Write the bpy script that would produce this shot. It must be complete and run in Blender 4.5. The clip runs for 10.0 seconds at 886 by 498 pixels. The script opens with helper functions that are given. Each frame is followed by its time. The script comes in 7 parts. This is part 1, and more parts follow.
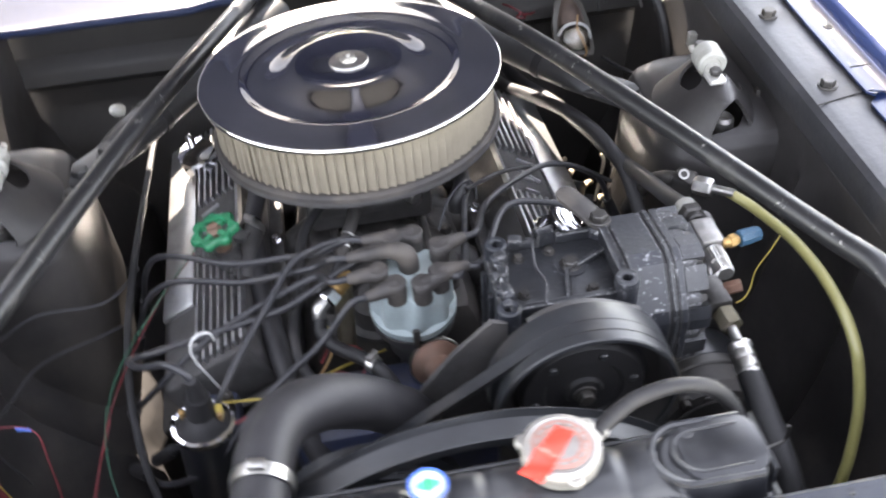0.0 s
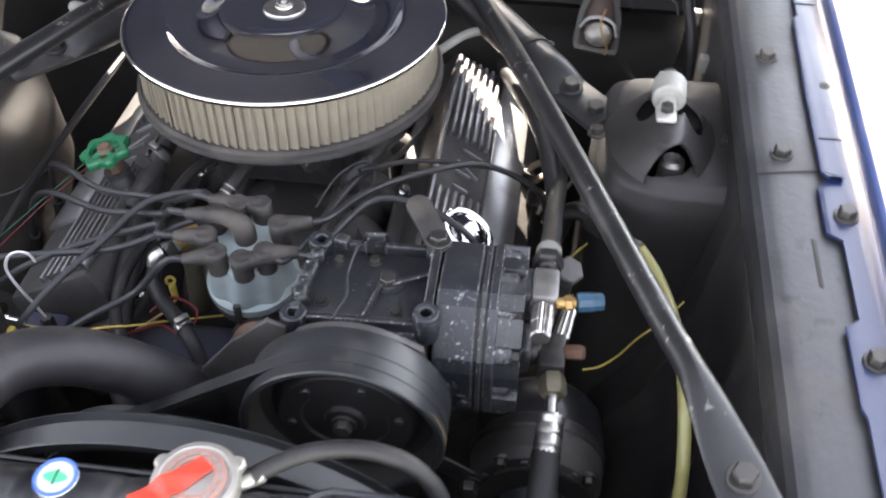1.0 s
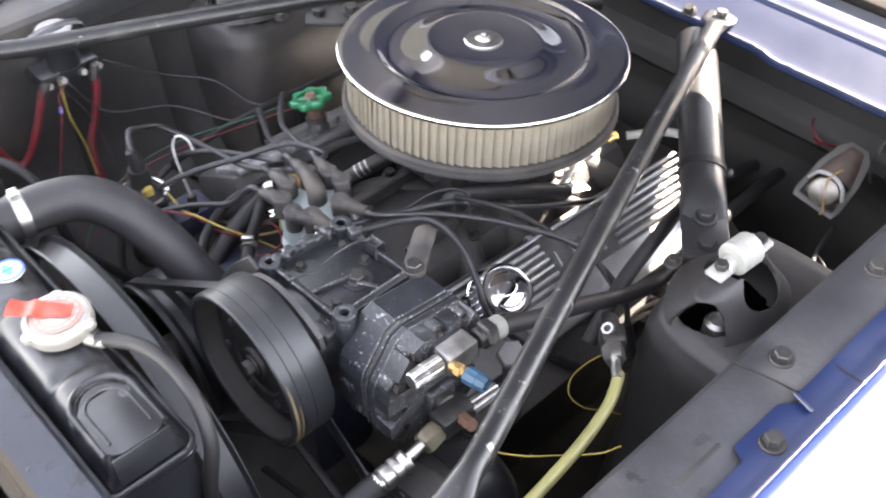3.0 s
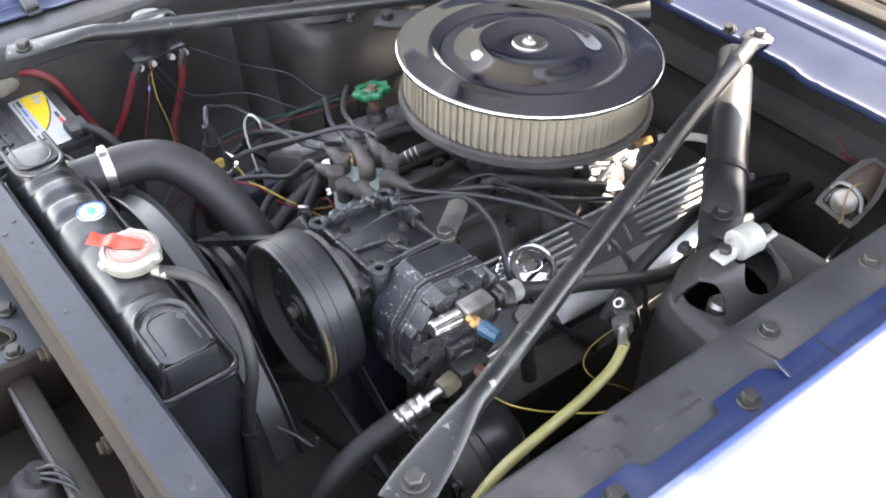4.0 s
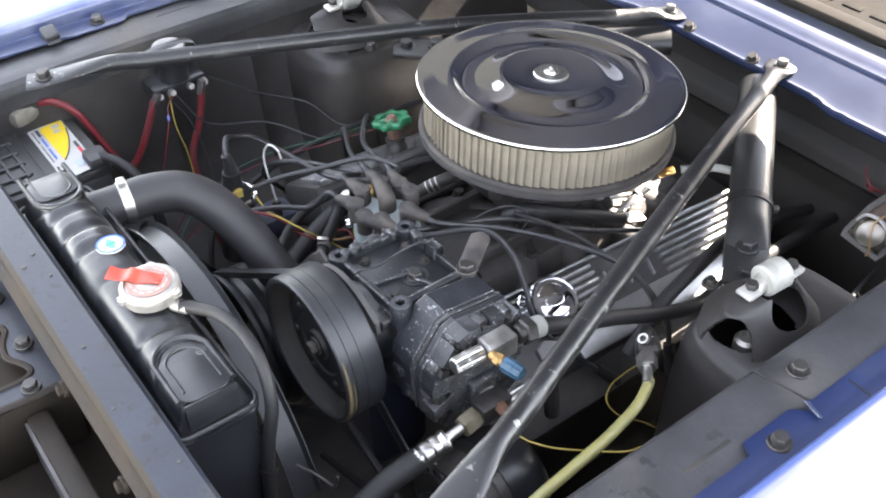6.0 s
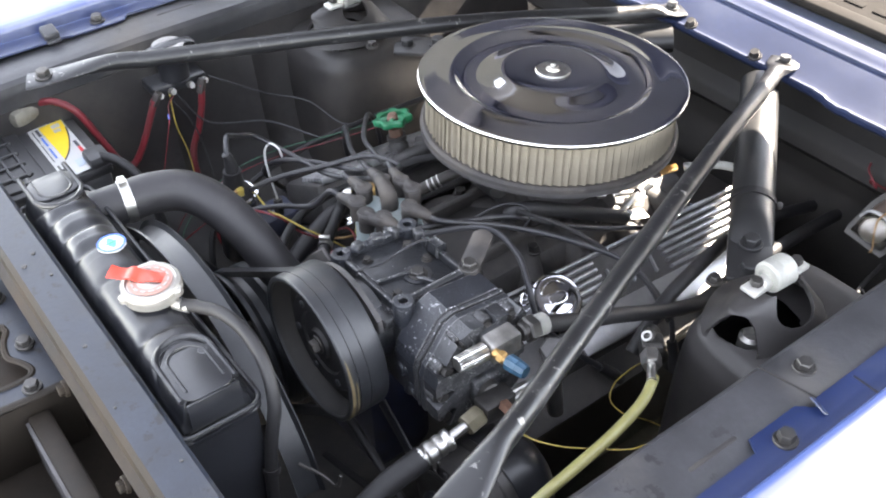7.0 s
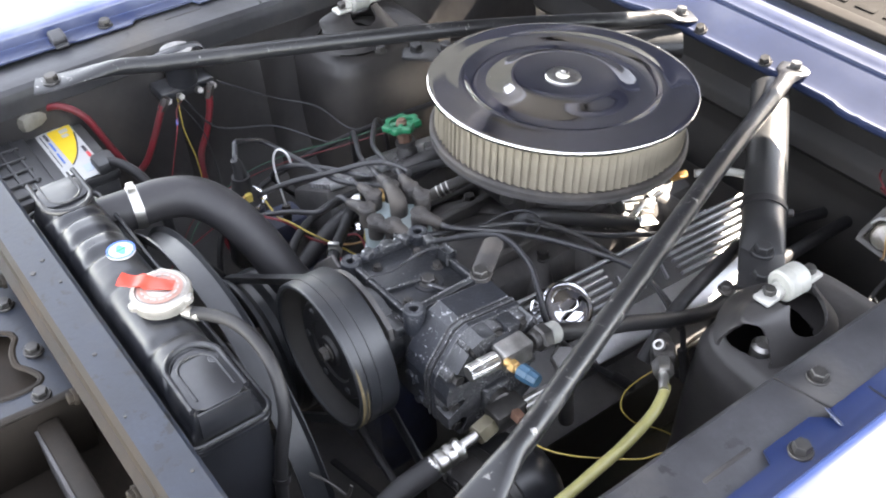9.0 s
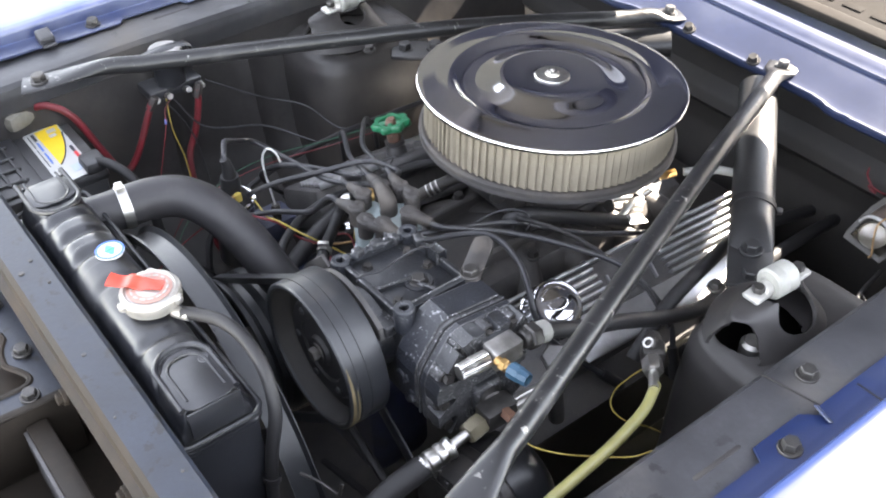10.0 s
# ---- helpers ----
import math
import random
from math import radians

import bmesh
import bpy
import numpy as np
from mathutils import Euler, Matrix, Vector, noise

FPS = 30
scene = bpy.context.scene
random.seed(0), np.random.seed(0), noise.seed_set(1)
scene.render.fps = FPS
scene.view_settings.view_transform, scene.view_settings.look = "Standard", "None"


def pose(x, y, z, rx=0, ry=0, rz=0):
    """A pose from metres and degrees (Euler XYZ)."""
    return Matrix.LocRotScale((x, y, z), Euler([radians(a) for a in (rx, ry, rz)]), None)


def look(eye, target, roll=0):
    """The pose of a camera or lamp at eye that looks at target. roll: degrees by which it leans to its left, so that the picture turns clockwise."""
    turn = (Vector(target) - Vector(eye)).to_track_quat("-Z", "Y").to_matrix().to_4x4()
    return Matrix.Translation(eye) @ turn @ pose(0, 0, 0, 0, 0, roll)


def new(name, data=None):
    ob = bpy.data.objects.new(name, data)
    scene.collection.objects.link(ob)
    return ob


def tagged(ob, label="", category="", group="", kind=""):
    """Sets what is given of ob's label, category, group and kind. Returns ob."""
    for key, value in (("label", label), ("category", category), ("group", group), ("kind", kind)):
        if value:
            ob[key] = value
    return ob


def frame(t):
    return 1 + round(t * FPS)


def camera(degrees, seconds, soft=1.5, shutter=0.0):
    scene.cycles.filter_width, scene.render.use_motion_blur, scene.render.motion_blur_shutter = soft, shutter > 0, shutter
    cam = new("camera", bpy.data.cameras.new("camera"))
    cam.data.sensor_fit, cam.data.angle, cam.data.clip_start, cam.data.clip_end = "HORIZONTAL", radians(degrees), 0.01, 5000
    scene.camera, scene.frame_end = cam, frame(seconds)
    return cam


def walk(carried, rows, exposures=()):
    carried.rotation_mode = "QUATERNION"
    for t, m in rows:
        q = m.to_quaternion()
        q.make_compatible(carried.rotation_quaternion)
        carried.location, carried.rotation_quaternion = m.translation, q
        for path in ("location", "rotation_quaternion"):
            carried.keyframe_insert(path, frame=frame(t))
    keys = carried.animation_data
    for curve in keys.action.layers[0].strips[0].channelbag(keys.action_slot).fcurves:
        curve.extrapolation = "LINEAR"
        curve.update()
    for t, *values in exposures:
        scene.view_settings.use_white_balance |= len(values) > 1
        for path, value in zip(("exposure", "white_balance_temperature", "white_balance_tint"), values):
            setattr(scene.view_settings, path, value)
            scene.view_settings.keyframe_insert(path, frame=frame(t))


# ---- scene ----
# the car: x to its left flank, y to its tail, z up; the air cleaner's stud stands at the origin
cam = camera(47.20, 10.0, soft=2.0, shutter=0.5)
PATH = [
    (0.0, look((-0.0537, -1.0316, 1.5850), (0.0378, -0.3745, 0.9768), -3.70)),
    (0.5, look((0.1595, -1.0273, 1.5834), (0.1329, -0.3917, 0.9467), -2.20)),
    (1.0, look((0.2925, -0.9377, 1.5630), (0.2101, -0.3147, 0.9187), -0.07)),
    (1.5, look((0.3874, -0.8740, 1.5637), (0.1852, -0.3021, 0.8989), -0.94)),
    (2.0, look((0.5727, -0.8362, 1.5834), (0.2745, -0.3059, 0.9201), 1.55)),
    (2.5, look((0.6894, -0.7919, 1.5973), (0.2737, -0.3068, 0.9634), 0.31)),
    (3.0, look((0.7446, -0.7619, 1.6131), (0.2633, -0.3198, 0.9943), -0.84)),
    (3.2, look((0.7826, -0.7748, 1.6308), (0.2828, -0.3597, 1.0080), -0.94)),
    (4.3, look((0.8840, -0.8098, 1.6390), (0.3330, -0.4000, 1.0512), -0.93)),
    (4.5, look((0.8860, -0.8102, 1.6392), (0.3337, -0.4005, 1.0586), -0.93)),
    (5.0, look((0.8723, -0.8027, 1.6379), (0.3350, -0.3977, 1.0402), -1.04)),
    (5.5, look((0.8542, -0.8034, 1.6438), (0.2950, -0.3965, 1.0677), -1.26)),
    (5.7, look((0.8533, -0.8034, 1.6430), (0.2930, -0.3985, 1.0600), -1.30)),
    (6.8, look((0.8493, -0.8043, 1.6352), (0.2933, -0.4013, 1.0514), -1.65)),
    (7.0, look((0.8492, -0.8044, 1.6350), (0.2924, -0.4025, 1.0533), -1.68)),
    (7.5, look((0.8479, -0.8019, 1.6354), (0.2859, -0.4024, 1.0570), -1.83)),
    (8.0, look((0.8423, -0.8041, 1.6365), (0.2835, -0.4048, 1.0549), -1.79)),
    (8.5, look((0.8412, -0.8077, 1.6351), (0.2817, -0.4068, 1.0551), -1.74)),
    (9.0, look((0.8371, -0.8066, 1.6359), (0.2781, -0.4056, 1.0556), -1.65)),
    (9.5, look((0.8356, -0.8073, 1.6364), (0.2784, -0.4027, 1.0570), -1.41)),
    (10.0, look((0.8366, -0.8076, 1.6360), (0.2839, -0.3991, 1.0549), -1.30)),
]
EXPOSURES = [(0.0, 3.97, 7450, 14), (0.5, 4.27, 7700, 19), (1.0, 3.62, 7500, 14), (1.5, 3.90, 7500, 15), (2.0, 4.17, 7500, 14), (3.0, 4.17, 7600, 15), (4.5, 3.98, 7350, 12), (10.0, 3.98, 7350, 12)]
walk(cam, PATH, EXPOSURES)

# ---- light ----
SUN_DIR = Vector((0.0, 0.80, 0.600)).normalized()      # towards the sun, over the car's tail
world = bpy.data.worlds.new("sky")
scene.world = world
world.use_nodes = True
wt = world.node_tree
sky = wt.nodes.new("ShaderNodeTexSky")
sky.sky_type = 'NISHITA'
sky.sun_disc = False
sky.air_density = 0.8
sky.dust_density = 0.0
sky.ozone_density = 0.3
sky.sun_elevation = math.asin(SUN_DIR.z)
sky.sun_rotation = math.atan2(SUN_DIR.x, SUN_DIR.y)
haze = wt.nodes.new("ShaderNodeHueSaturation")      # a thin, even haze pales the blue
haze.inputs["Saturation"].default_value = 0.5
wt.links.new(sky.outputs[0], haze.inputs["Color"])
wt.links.new(haze.outputs[0], wt.nodes["Background"].inputs[0])
wt.nodes["Background"].inputs[1].default_value = 0.15
sun = new("sun", bpy.data.lights.new("sun", 'SUN'))
sun.data.energy = 5.0
sun.data.angle = radians(0.6)
sun.data.color = (1.0, 0.965, 0.915)
sun.matrix_world = look(SUN_DIR * 20, (0, 0, 0))

# ---- materials ----
def material(name, base, rough=0.5, metal=0.0, vary=0.25, scale=30.0, bump=0.15, coat=0.0, chips=None, dust=None, fine=0.4, spec=0.5, chip_size=3.0):
    """A surface with stains at a large scale, grain at a small one; chips = (colour, share, metal) of bare spots, dust = (colour, share)."""
    m = bpy.data.materials.new(name)
    m.use_nodes = True
    nt = m.node_tree
    n, l = nt.nodes, nt.links
    b = n["Principled BSDF"]
    co = n.new("ShaderNodeTexCoord").outputs["Object"]

    def tex(s, detail, offset=0.0):
        t = n.new("ShaderNodeTexNoise")
        t.inputs["Scale"].default_value = s
        t.inputs["Detail"].default_value = detail
        t.inputs["Roughness"].default_value = 0.62
        a = n.new("ShaderNodeVectorMath")
        a.operation = 'ADD'
        a.inputs[1].default_value = (offset, offset * 0.7, -offset)
        l.new(co, a.inputs[0])
        l.new(a.outputs[0], t.inputs["Vector"])
        return t.outputs["Fac"]

    def ramp(fac, lo, hi):
        r = n.new("ShaderNodeMapRange")
        r.inputs["From Min"].default_value, r.inputs["From Max"].default_value = lo, hi
        l.new(fac, r.inputs["Value"])
        return r.outputs["Result"]

    def mix(fac, a, c):
        x = n.new("ShaderNodeMix")
        x.data_type = 'RGBA'
        l.new(fac, x.inputs["Factor"])
        for v, s in ((a, x.inputs["A"]), (c, x.inputs["B"])):
            if isinstance(v, tuple):
                s.default_value = (*v, 1)
            else:
                l.new(v, s)
        return x.outputs["Result"]

    big, small = tex(scale, 4), tex(scale * 9, 3, 3.7)
    low = tuple(c * (1 - vary) for c in base)
    high = tuple(min(1, c * (1 + vary)) for c in base)
    col = mix(ramp(big, 0.3, 0.7), low, high)
    col = mix(ramp(small, 0.25, 0.9), col, tuple(c * (1 - vary * fine) for c in base))
    rgh = n.new("ShaderNodeMapRange")
    rgh.inputs["To Min"].default_value, rgh.inputs["To Max"].default_value = max(0.02, rough * 0.78), min(1, rough * 1.25)
    l.new(big, rgh.inputs["Value"])
    rough_out = rgh.outputs["Result"]
    met = None
    if dust:
        f = ramp(tex(scale * 0.45, 6, 9.1), 0.62 - dust[1] * 0.45, 0.92 - dust[1] * 0.3)
        col = mix(f, col, dust[0])
        rm = n.new("ShaderNodeMix")
        l.new(f, rm.inputs["Factor"])
        l.new(rough_out, rm.inputs["A"])
        rm.inputs["B"].default_value = 0.85
        rough_out = rm.outputs["Result"]
    if chips:
        f = ramp(tex(scale * chip_size, 9, 5.3), 0.68 - chips[1] * 0.4, 0.72 - chips[1] * 0.4)
        patch = n.new("ShaderNodeMath")
        patch.operation = 'MULTIPLY'
        l.new(f, patch.inputs[0])
        l.new(ramp(tex(scale * 0.6, 5, 7.9), 0.47, 0.60), patch.inputs[1])
        f = patch.outputs[0]
        col = mix(f, col, chips[0])
        mm = n.new("ShaderNodeMix")
        l.new(f, mm.inputs["Factor"])
        mm.inputs["A"].default_value, mm.inputs["B"].default_value = metal, chips[2]
        met = mm.outputs["Result"]
    l.new(col, b.inputs["Base Color"])
    l.new(rough_out, b.inputs["Roughness"])
    b.inputs["Metallic"].default_value = metal
    if met:
        l.new(met, b.inputs["Metallic"])
    b.inputs["Coat Weight"].default_value = coat
    b.inputs["Coat Roughness"].default_value = 0.06
    b.inputs["Specular IOR Level"].default_value = spec
    if bump:
        bp = n.new("ShaderNodeBump")
        bp.inputs["Strength"].default_value = bump
        bp.inputs["Distance"].default_value = 0.0012
        l.new(small, bp.inputs["Height"])
        l.new(bp.outputs["Normal"], b.inputs["Normal"])
    return m


DUST = (0.17, 0.145, 0.12)
M = dict(
    apron=material("apron_black", (0.028, 0.026, 0.026), 0.44, vary=0.5, scale=9, bump=0.22, dust=((0.080, 0.070, 0.060), 0.22), spec=0.34),
    rail=material("rail_grey_black", (0.030, 0.030, 0.033), 0.42, vary=0.5, scale=14, bump=0.3, dust=((0.085, 0.076, 0.066), 0.24), spec=0.5, chips=((0.012, 0.012, 0.013), 0.16, 0.0)),
    crossbar=material("scuffed_blue_grey_crossbar", (0.012, 0.0155, 0.024), 0.40, vary=0.45, scale=18, bump=0.25, dust=((0.050, 0.047, 0.045), 0.18), spec=0.42, chips=((0.005, 0.005, 0.006), 0.26, 0.0)),
    blue=material("blue_car_paint", (0.006, 0.015, 0.058), 0.36, vary=0.15, scale=6, bump=0.03, coat=0.35, dust=((0.080, 0.096, 0.135), 0.34), spec=0.6),
    # dull paint, darkened further for the shade on the cowl's slope
    cowl_blue=material("dulled_and_shaded_cowl_blue", (0.0065, 0.0125, 0.038), 0.55, vary=0.25, scale=9, bump=0.06, dust=((0.030, 0.039, 0.066), 0.32), spec=0.28),
    bar=material("gloss_black_bar", (0.012, 0.012, 0.013), 0.34, vary=0.35, scale=25, bump=0.14, spec=0.42, chips=((0.24, 0.23, 0.22), 0.17, 0.3), dust=((0.10, 0.095, 0.09), 0.12), chip_size=4.0),
    leg=material("satin_black_brace", (0.017, 0.017, 0.018), 0.40, vary=0.35, scale=20, bump=0.1, dust=((0.08, 0.07, 0.064), 0.16), spec=0.5),
    chrome=material("chrome_plate", (0.78, 0.78, 0.80), 0.05, 1.0, vary=0.04, scale=14, bump=0.0),
    lid=material("chromed_lid", (0.56, 0.56, 0.58), 0.075, 1.0, vary=0.08, scale=10, bump=0.0),
    # a darker copy of the chrome: dark reflections put into its colour
    chrome_dark=material("chrome_with_dark_reflection", (0.42, 0.42, 0.44), 0.06, 1.0, vary=0.1, scale=30, bump=0.0),
    steel=material("dull_steel", (0.46, 0.45, 0.43), 0.34, 1.0, vary=0.3, scale=60, bump=0.1, dust=(DUST, 0.2)),
    steel_grey=material("greyed_steel", (0.27, 0.26, 0.25), 0.42, 0.85, vary=0.35, scale=60, bump=0.2, dust=(DUST, 0.2)),
    steel_dark=material("dark_oily_steel", (0.060, 0.057, 0.055), 0.42, 0.7, vary=0.4, scale=60, bump=0.2, dust=((0.10, 0.088, 0.076), 0.2)),
    alu=material("cast_aluminium", (0.40, 0.40, 0.41), 0.36, 0.95, vary=0.25, scale=35, bump=0.25, dust=((0.10, 0.095, 0.09), 0.3)),
    alu_bare=material("bare_smooth_aluminium", (0.42, 0.42, 0.42), 0.34, 0.9, vary=0.15, scale=25, bump=0.12, dust=((0.16, 0.15, 0.14), 0.16)),
    alu_dark=material("grimy_casting", (0.085, 0.082, 0.082), 0.5, 0.55, vary=0.4, scale=35, bump=0.3, dust=((0.09, 0.08, 0.075), 0.35)),
    engine=material("grimy_engine_block", (0.034, 0.031, 0.030), 0.55, vary=0.5, scale=25, bump=0.4, dust=((0.075, 0.066, 0.058), 0.32)),
    engine_blue=material("dark_blue_engine_enamel", (0.012, 0.020, 0.055), 0.45, vary=0.5, scale=25, bump=0.3, dust=((0.04, 0.036, 0.034), 0.55)),
    compressor=material("oily_black_compressor", (0.014, 0.015, 0.018), 0.36, vary=0.5, scale=36, bump=0.6, chips=((0.26, 0.26, 0.27), 0.16, 0.7), dust=((0.060, 0.060, 0.062), 0.24), spec=0.6, chip_size=7.0),
    chipped=material("chipped_compressor_paint", (0.013, 0.0145, 0.019), 0.40, vary=0.45, scale=42, bump=0.55, chips=((0.36, 0.36, 0.37), 0.235, 0.8), dust=((0.040, 0.040, 0.043), 0.16), spec=0.5, chip_size=5.0),
    ochre=material("rubbed_ochre_dust", (0.115, 0.088, 0.045), 0.6, vary=0.4, scale=60, bump=0.1),
    vent=material("dull_brown_vent_panel", (0.009, 0.0078, 0.0065), 0.85, vary=0.4, scale=12, bump=0.2, dust=((0.017, 0.014, 0.012), 0.3), spec=0.1),
    duct_grey=material("dull_grey_sleeve", (0.075, 0.070, 0.064), 0.5, vary=0.3, scale=30, bump=0.1, dust=((0.14, 0.12, 0.10), 0.2)),
    worn_edge=material("bare_worn_edge", (0.085, 0.085, 0.088), 0.38, 0.5, vary=0.6, scale=120, bump=0.5, chips=((0.44, 0.44, 0.45), 0.34, 0.9), dust=((0.035, 0.035, 0.037), 0.5)),
    firewall=material("black_firewall", (0.020, 0.0185, 0.018), 0.58, vary=0.4, scale=9, bump=0.25, dust=((0.05, 0.045, 0.04), 0.25), spec=0.35),
    rubber=material("black_rubber", (0.015, 0.0145, 0.0155), 0.52, vary=0.3, scale=30, bump=0.15, dust=((0.055, 0.05, 0.047), 0.10), spec=0.3),
    hose=material("ribbed_hose_rubber", (0.022, 0.021, 0.023), 0.50, vary=0.25, scale=14, bump=0.12, dust=((0.075, 0.07, 0.068), 0.14), spec=0.4),
    wire=material("grey_black_lead", (0.019, 0.019, 0.022), 0.42, vary=0.3, scale=40, bump=0.08, dust=((0.055, 0.050, 0.046), 0.16)),
    boot=material("dusty_rubber_boot", (0.024, 0.021, 0.020), 0.62, vary=0.35, scale=50, bump=0.2, dust=((0.085, 0.072, 0.060), 0.32)),
    pulley=material("worn_pulley_paint", (0.016, 0.017, 0.0195), 0.40, vary=0.4, scale=30, bump=0.12, dust=((0.055, 0.048, 0.042), 0.14), spec=0.5),
    radiator=material("black_radiator_enamel", (0.012, 0.0125, 0.015), 0.30, vary=0.4, scale=16, bump=0.12, dust=((0.060, 0.060, 0.062), 0.20)),
    core=material("radiator_core", (0.02, 0.02, 0.02), 0.6, 0.2, vary=0.3, scale=50, bump=0.2),
    paper=material("pleated_filter_paper", (0.150, 0.131, 0.102), 0.85, vary=0.16, scale=30, bump=0.1, spec=0.2),
    cap=material("blue_grey_bakelite", (0.24, 0.285, 0.29), 0.42, vary=0.18, scale=30, bump=0.08, dust=((0.17, 0.155, 0.135), 0.25)),
    rust=material("rusty_zinc", (0.15, 0.080, 0.055), 0.6, 0.35, vary=0.35, scale=50, bump=0.3, dust=((0.14, 0.11, 0.09), 0.3)),
    brass=material("tarnished_brass", (0.36, 0.23, 0.095), 0.48, 0.9, vary=0.25, scale=60, bump=0.1, dust=(DUST, 0.15)),
    bronze=material("dull_olive_bronze", (0.125, 0.112, 0.075), 0.48, 0.6, vary=0.35, scale=50, bump=0.25, dust=(DUST, 0.3)),
    green=material("green_handwheel_paint", (0.006, 0.125, 0.055), 0.4, vary=0.25, scale=60, bump=0.15, dust=((0.08, 0.12, 0.09), 0.18)),
    bluecap=material("blue_plastic_cap", (0.016, 0.055, 0.095), 0.5, vary=0.25, scale=70, bump=0.05, dust=((0.06, 0.09, 0.12), 0.15)),
    white=material("off_white_nylon", (0.215, 0.212, 0.195), 0.5, vary=0.25, scale=40, bump=0.1, dust=((0.20, 0.17, 0.13), 0.28)),
    red=material("red_battery_lead", (0.145, 0.016, 0.022), 0.45, vary=0.3, scale=40, bump=0.05, dust=((0.09, 0.045, 0.045), 0.25), spec=0.4),
    redwire=material("red_wire", (0.15, 0.014, 0.02), 0.45, vary=0.2, scale=50, bump=0.0),
    yellowwire=material("yellow_wire", (0.36, 0.27, 0.06), 0.45, vary=0.2, scale=50, bump=0.0),
    greenwire=material("green_wire", (0.012, 0.075, 0.042), 0.45, vary=0.2, scale=50, bump=0.0),
    yellowhose=material("yellow_green_nylon_hose", (0.27, 0.25, 0.10), 0.3, vary=0.15, scale=25, bump=0.05, coat=0.3),
    tape=material("red_orange_tape", (0.62, 0.05, 0.03), 0.42, vary=0.15, scale=60, bump=0.05),
    capplate=material("zinc_cap_plate", (0.36, 0.345, 0.32), 0.4, 0.7, vary=0.2, scale=50, bump=0.1, dust=(DUST, 0.2)),
    capred=material("faded_red_print", (0.33, 0.18, 0.15), 0.5, vary=0.2, scale=60, bump=0.0),
    label_white=material("white_label_film", (0.42, 0.42, 0.41), 0.35, vary=0.05, scale=40, bump=0.0),
    label_yellow=material("yellow_label_film", (0.72, 0.50, 0.03), 0.35, vary=0.06, scale=40, bump=0.0),
    label_blue=material("blue_label_print", (0.05, 0.13, 0.45), 0.4, vary=0.1, scale=60, bump=0.0),
    label_pale=material("pale_blue_label_print", (0.36, 0.42, 0.50), 0.4, vary=0.06, scale=60, bump=0.0),
    label_red=material("red_label_print", (0.55, 0.04, 0.05), 0.4, vary=0.1, scale=60, bump=0.0),
    label_green=material("green_label_print", (0.05, 0.40, 0.22), 0.4, vary=0.1, scale=60, bump=0.0),
    ink=material("black_print", (0.03, 0.03, 0.04), 0.4, vary=0.1, scale=60, bump=0.0),
    battery=material("black_battery_case", (0.03, 0.03, 0.032), 0.42, vary=0.2, scale=30, bump=0.1, dust=((0.12, 0.11, 0.10), 0.25)),
    terminal=material("corroded_terminal", (0.19, 0.18, 0.15), 0.7, 0.3, vary=0.4, scale=60, bump=0.4),
    undertray=material("dusty_front_panel", (0.016, 0.0125, 0.0095), 0.6, vary=0.5, scale=14, bump=0.25, dust=((0.042, 0.031, 0.022), 0.32), spec=0.2),
    concrete=material("sunlit_concrete", (0.40, 0.39, 0.375), 0.85, vary=0.15, scale=1.2, bump=0.2),
    # near-black, so that the added wall reflects dark in the lid
    wall_dark=material("dark_unseen_wall", (0.030, 0.030, 0.026), 0.9, vary=0.4, scale=1.0, bump=0.2),
    lampcase=material("rust_stained_lamp_plastic", (0.085, 0.062, 0.052), 0.3, vary=0.6, scale=40, bump=0.15, coat=0.4, dust=((0.13, 0.07, 0.05), 0.3)),
    wirehook=material("zinc_wire", (0.55, 0.55, 0.54), 0.35, 0.4, vary=0.1, scale=60, bump=0.0),
    zinc=material("bright_zinc", (0.52, 0.51, 0.48), 0.42, 0.6, vary=0.2, scale=60, bump=0.1, dust=(DUST, 0.2)),
    tan=material("pale_insulated_sleeve", (0.22, 0.175, 0.12), 0.5, vary=0.25, scale=50, bump=0.0),
    orange=material("orange_wire", (0.34, 0.21, 0.10), 0.5, vary=0.2, scale=50, bump=0.0),
    pad=material("dusty_hood_pad", (0.024, 0.021, 0.018), 0.85, vary=0.3, scale=5, bump=0.4),
    rib=material("dark_blue_ribs", (0.012, 0.014, 0.03), 0.45, vary=0.3, scale=8, bump=0.1, dust=((0.05, 0.05, 0.055), 0.2)),
    felt=material("black_hood_lining", (0.014, 0.016, 0.028), 0.5, vary=0.4, scale=4, bump=0.1, dust=((0.04, 0.04, 0.042), 0.2)),
)
glass = bpy.data.materials.new("clear_lens")
glass.use_nodes = True
gb = glass.node_tree.nodes["Principled BSDF"]
gb.inputs["Transmission Weight"].default_value = 1.0
gb.inputs["Roughness"].default_value = 0.12
gb.inputs["Base Color"].default_value = (0.85, 0.82, 0.78, 1)
M["glass"] = glass

# ---- tools for building ----
def part(name, bm, mat, parent=None, label="", sharp=32, edge=None):
    """Links a bmesh as one mesh object, under a thing or a part."""
    bmesh.ops.recalc_face_normals(bm, faces=bm.faces)
    me = bpy.data.meshes.new(name)
    bm.to_mesh(me)
    bm.free()
    me.materials.append(M[mat] if isinstance(mat, str) else mat)
    if edge:
        me.materials.append(M[edge])
    me.polygons.foreach_set("use_smooth", [True] * len(me.polygons))
    me.set_sharp_from_angle(angle=radians(sharp))
    ob = new(name, me)
    if parent:
        ob.parent = parent
        ob.matrix_parent_inverse = parent.matrix_world.inverted()
    if label:
        ob["label"] = label
    return ob


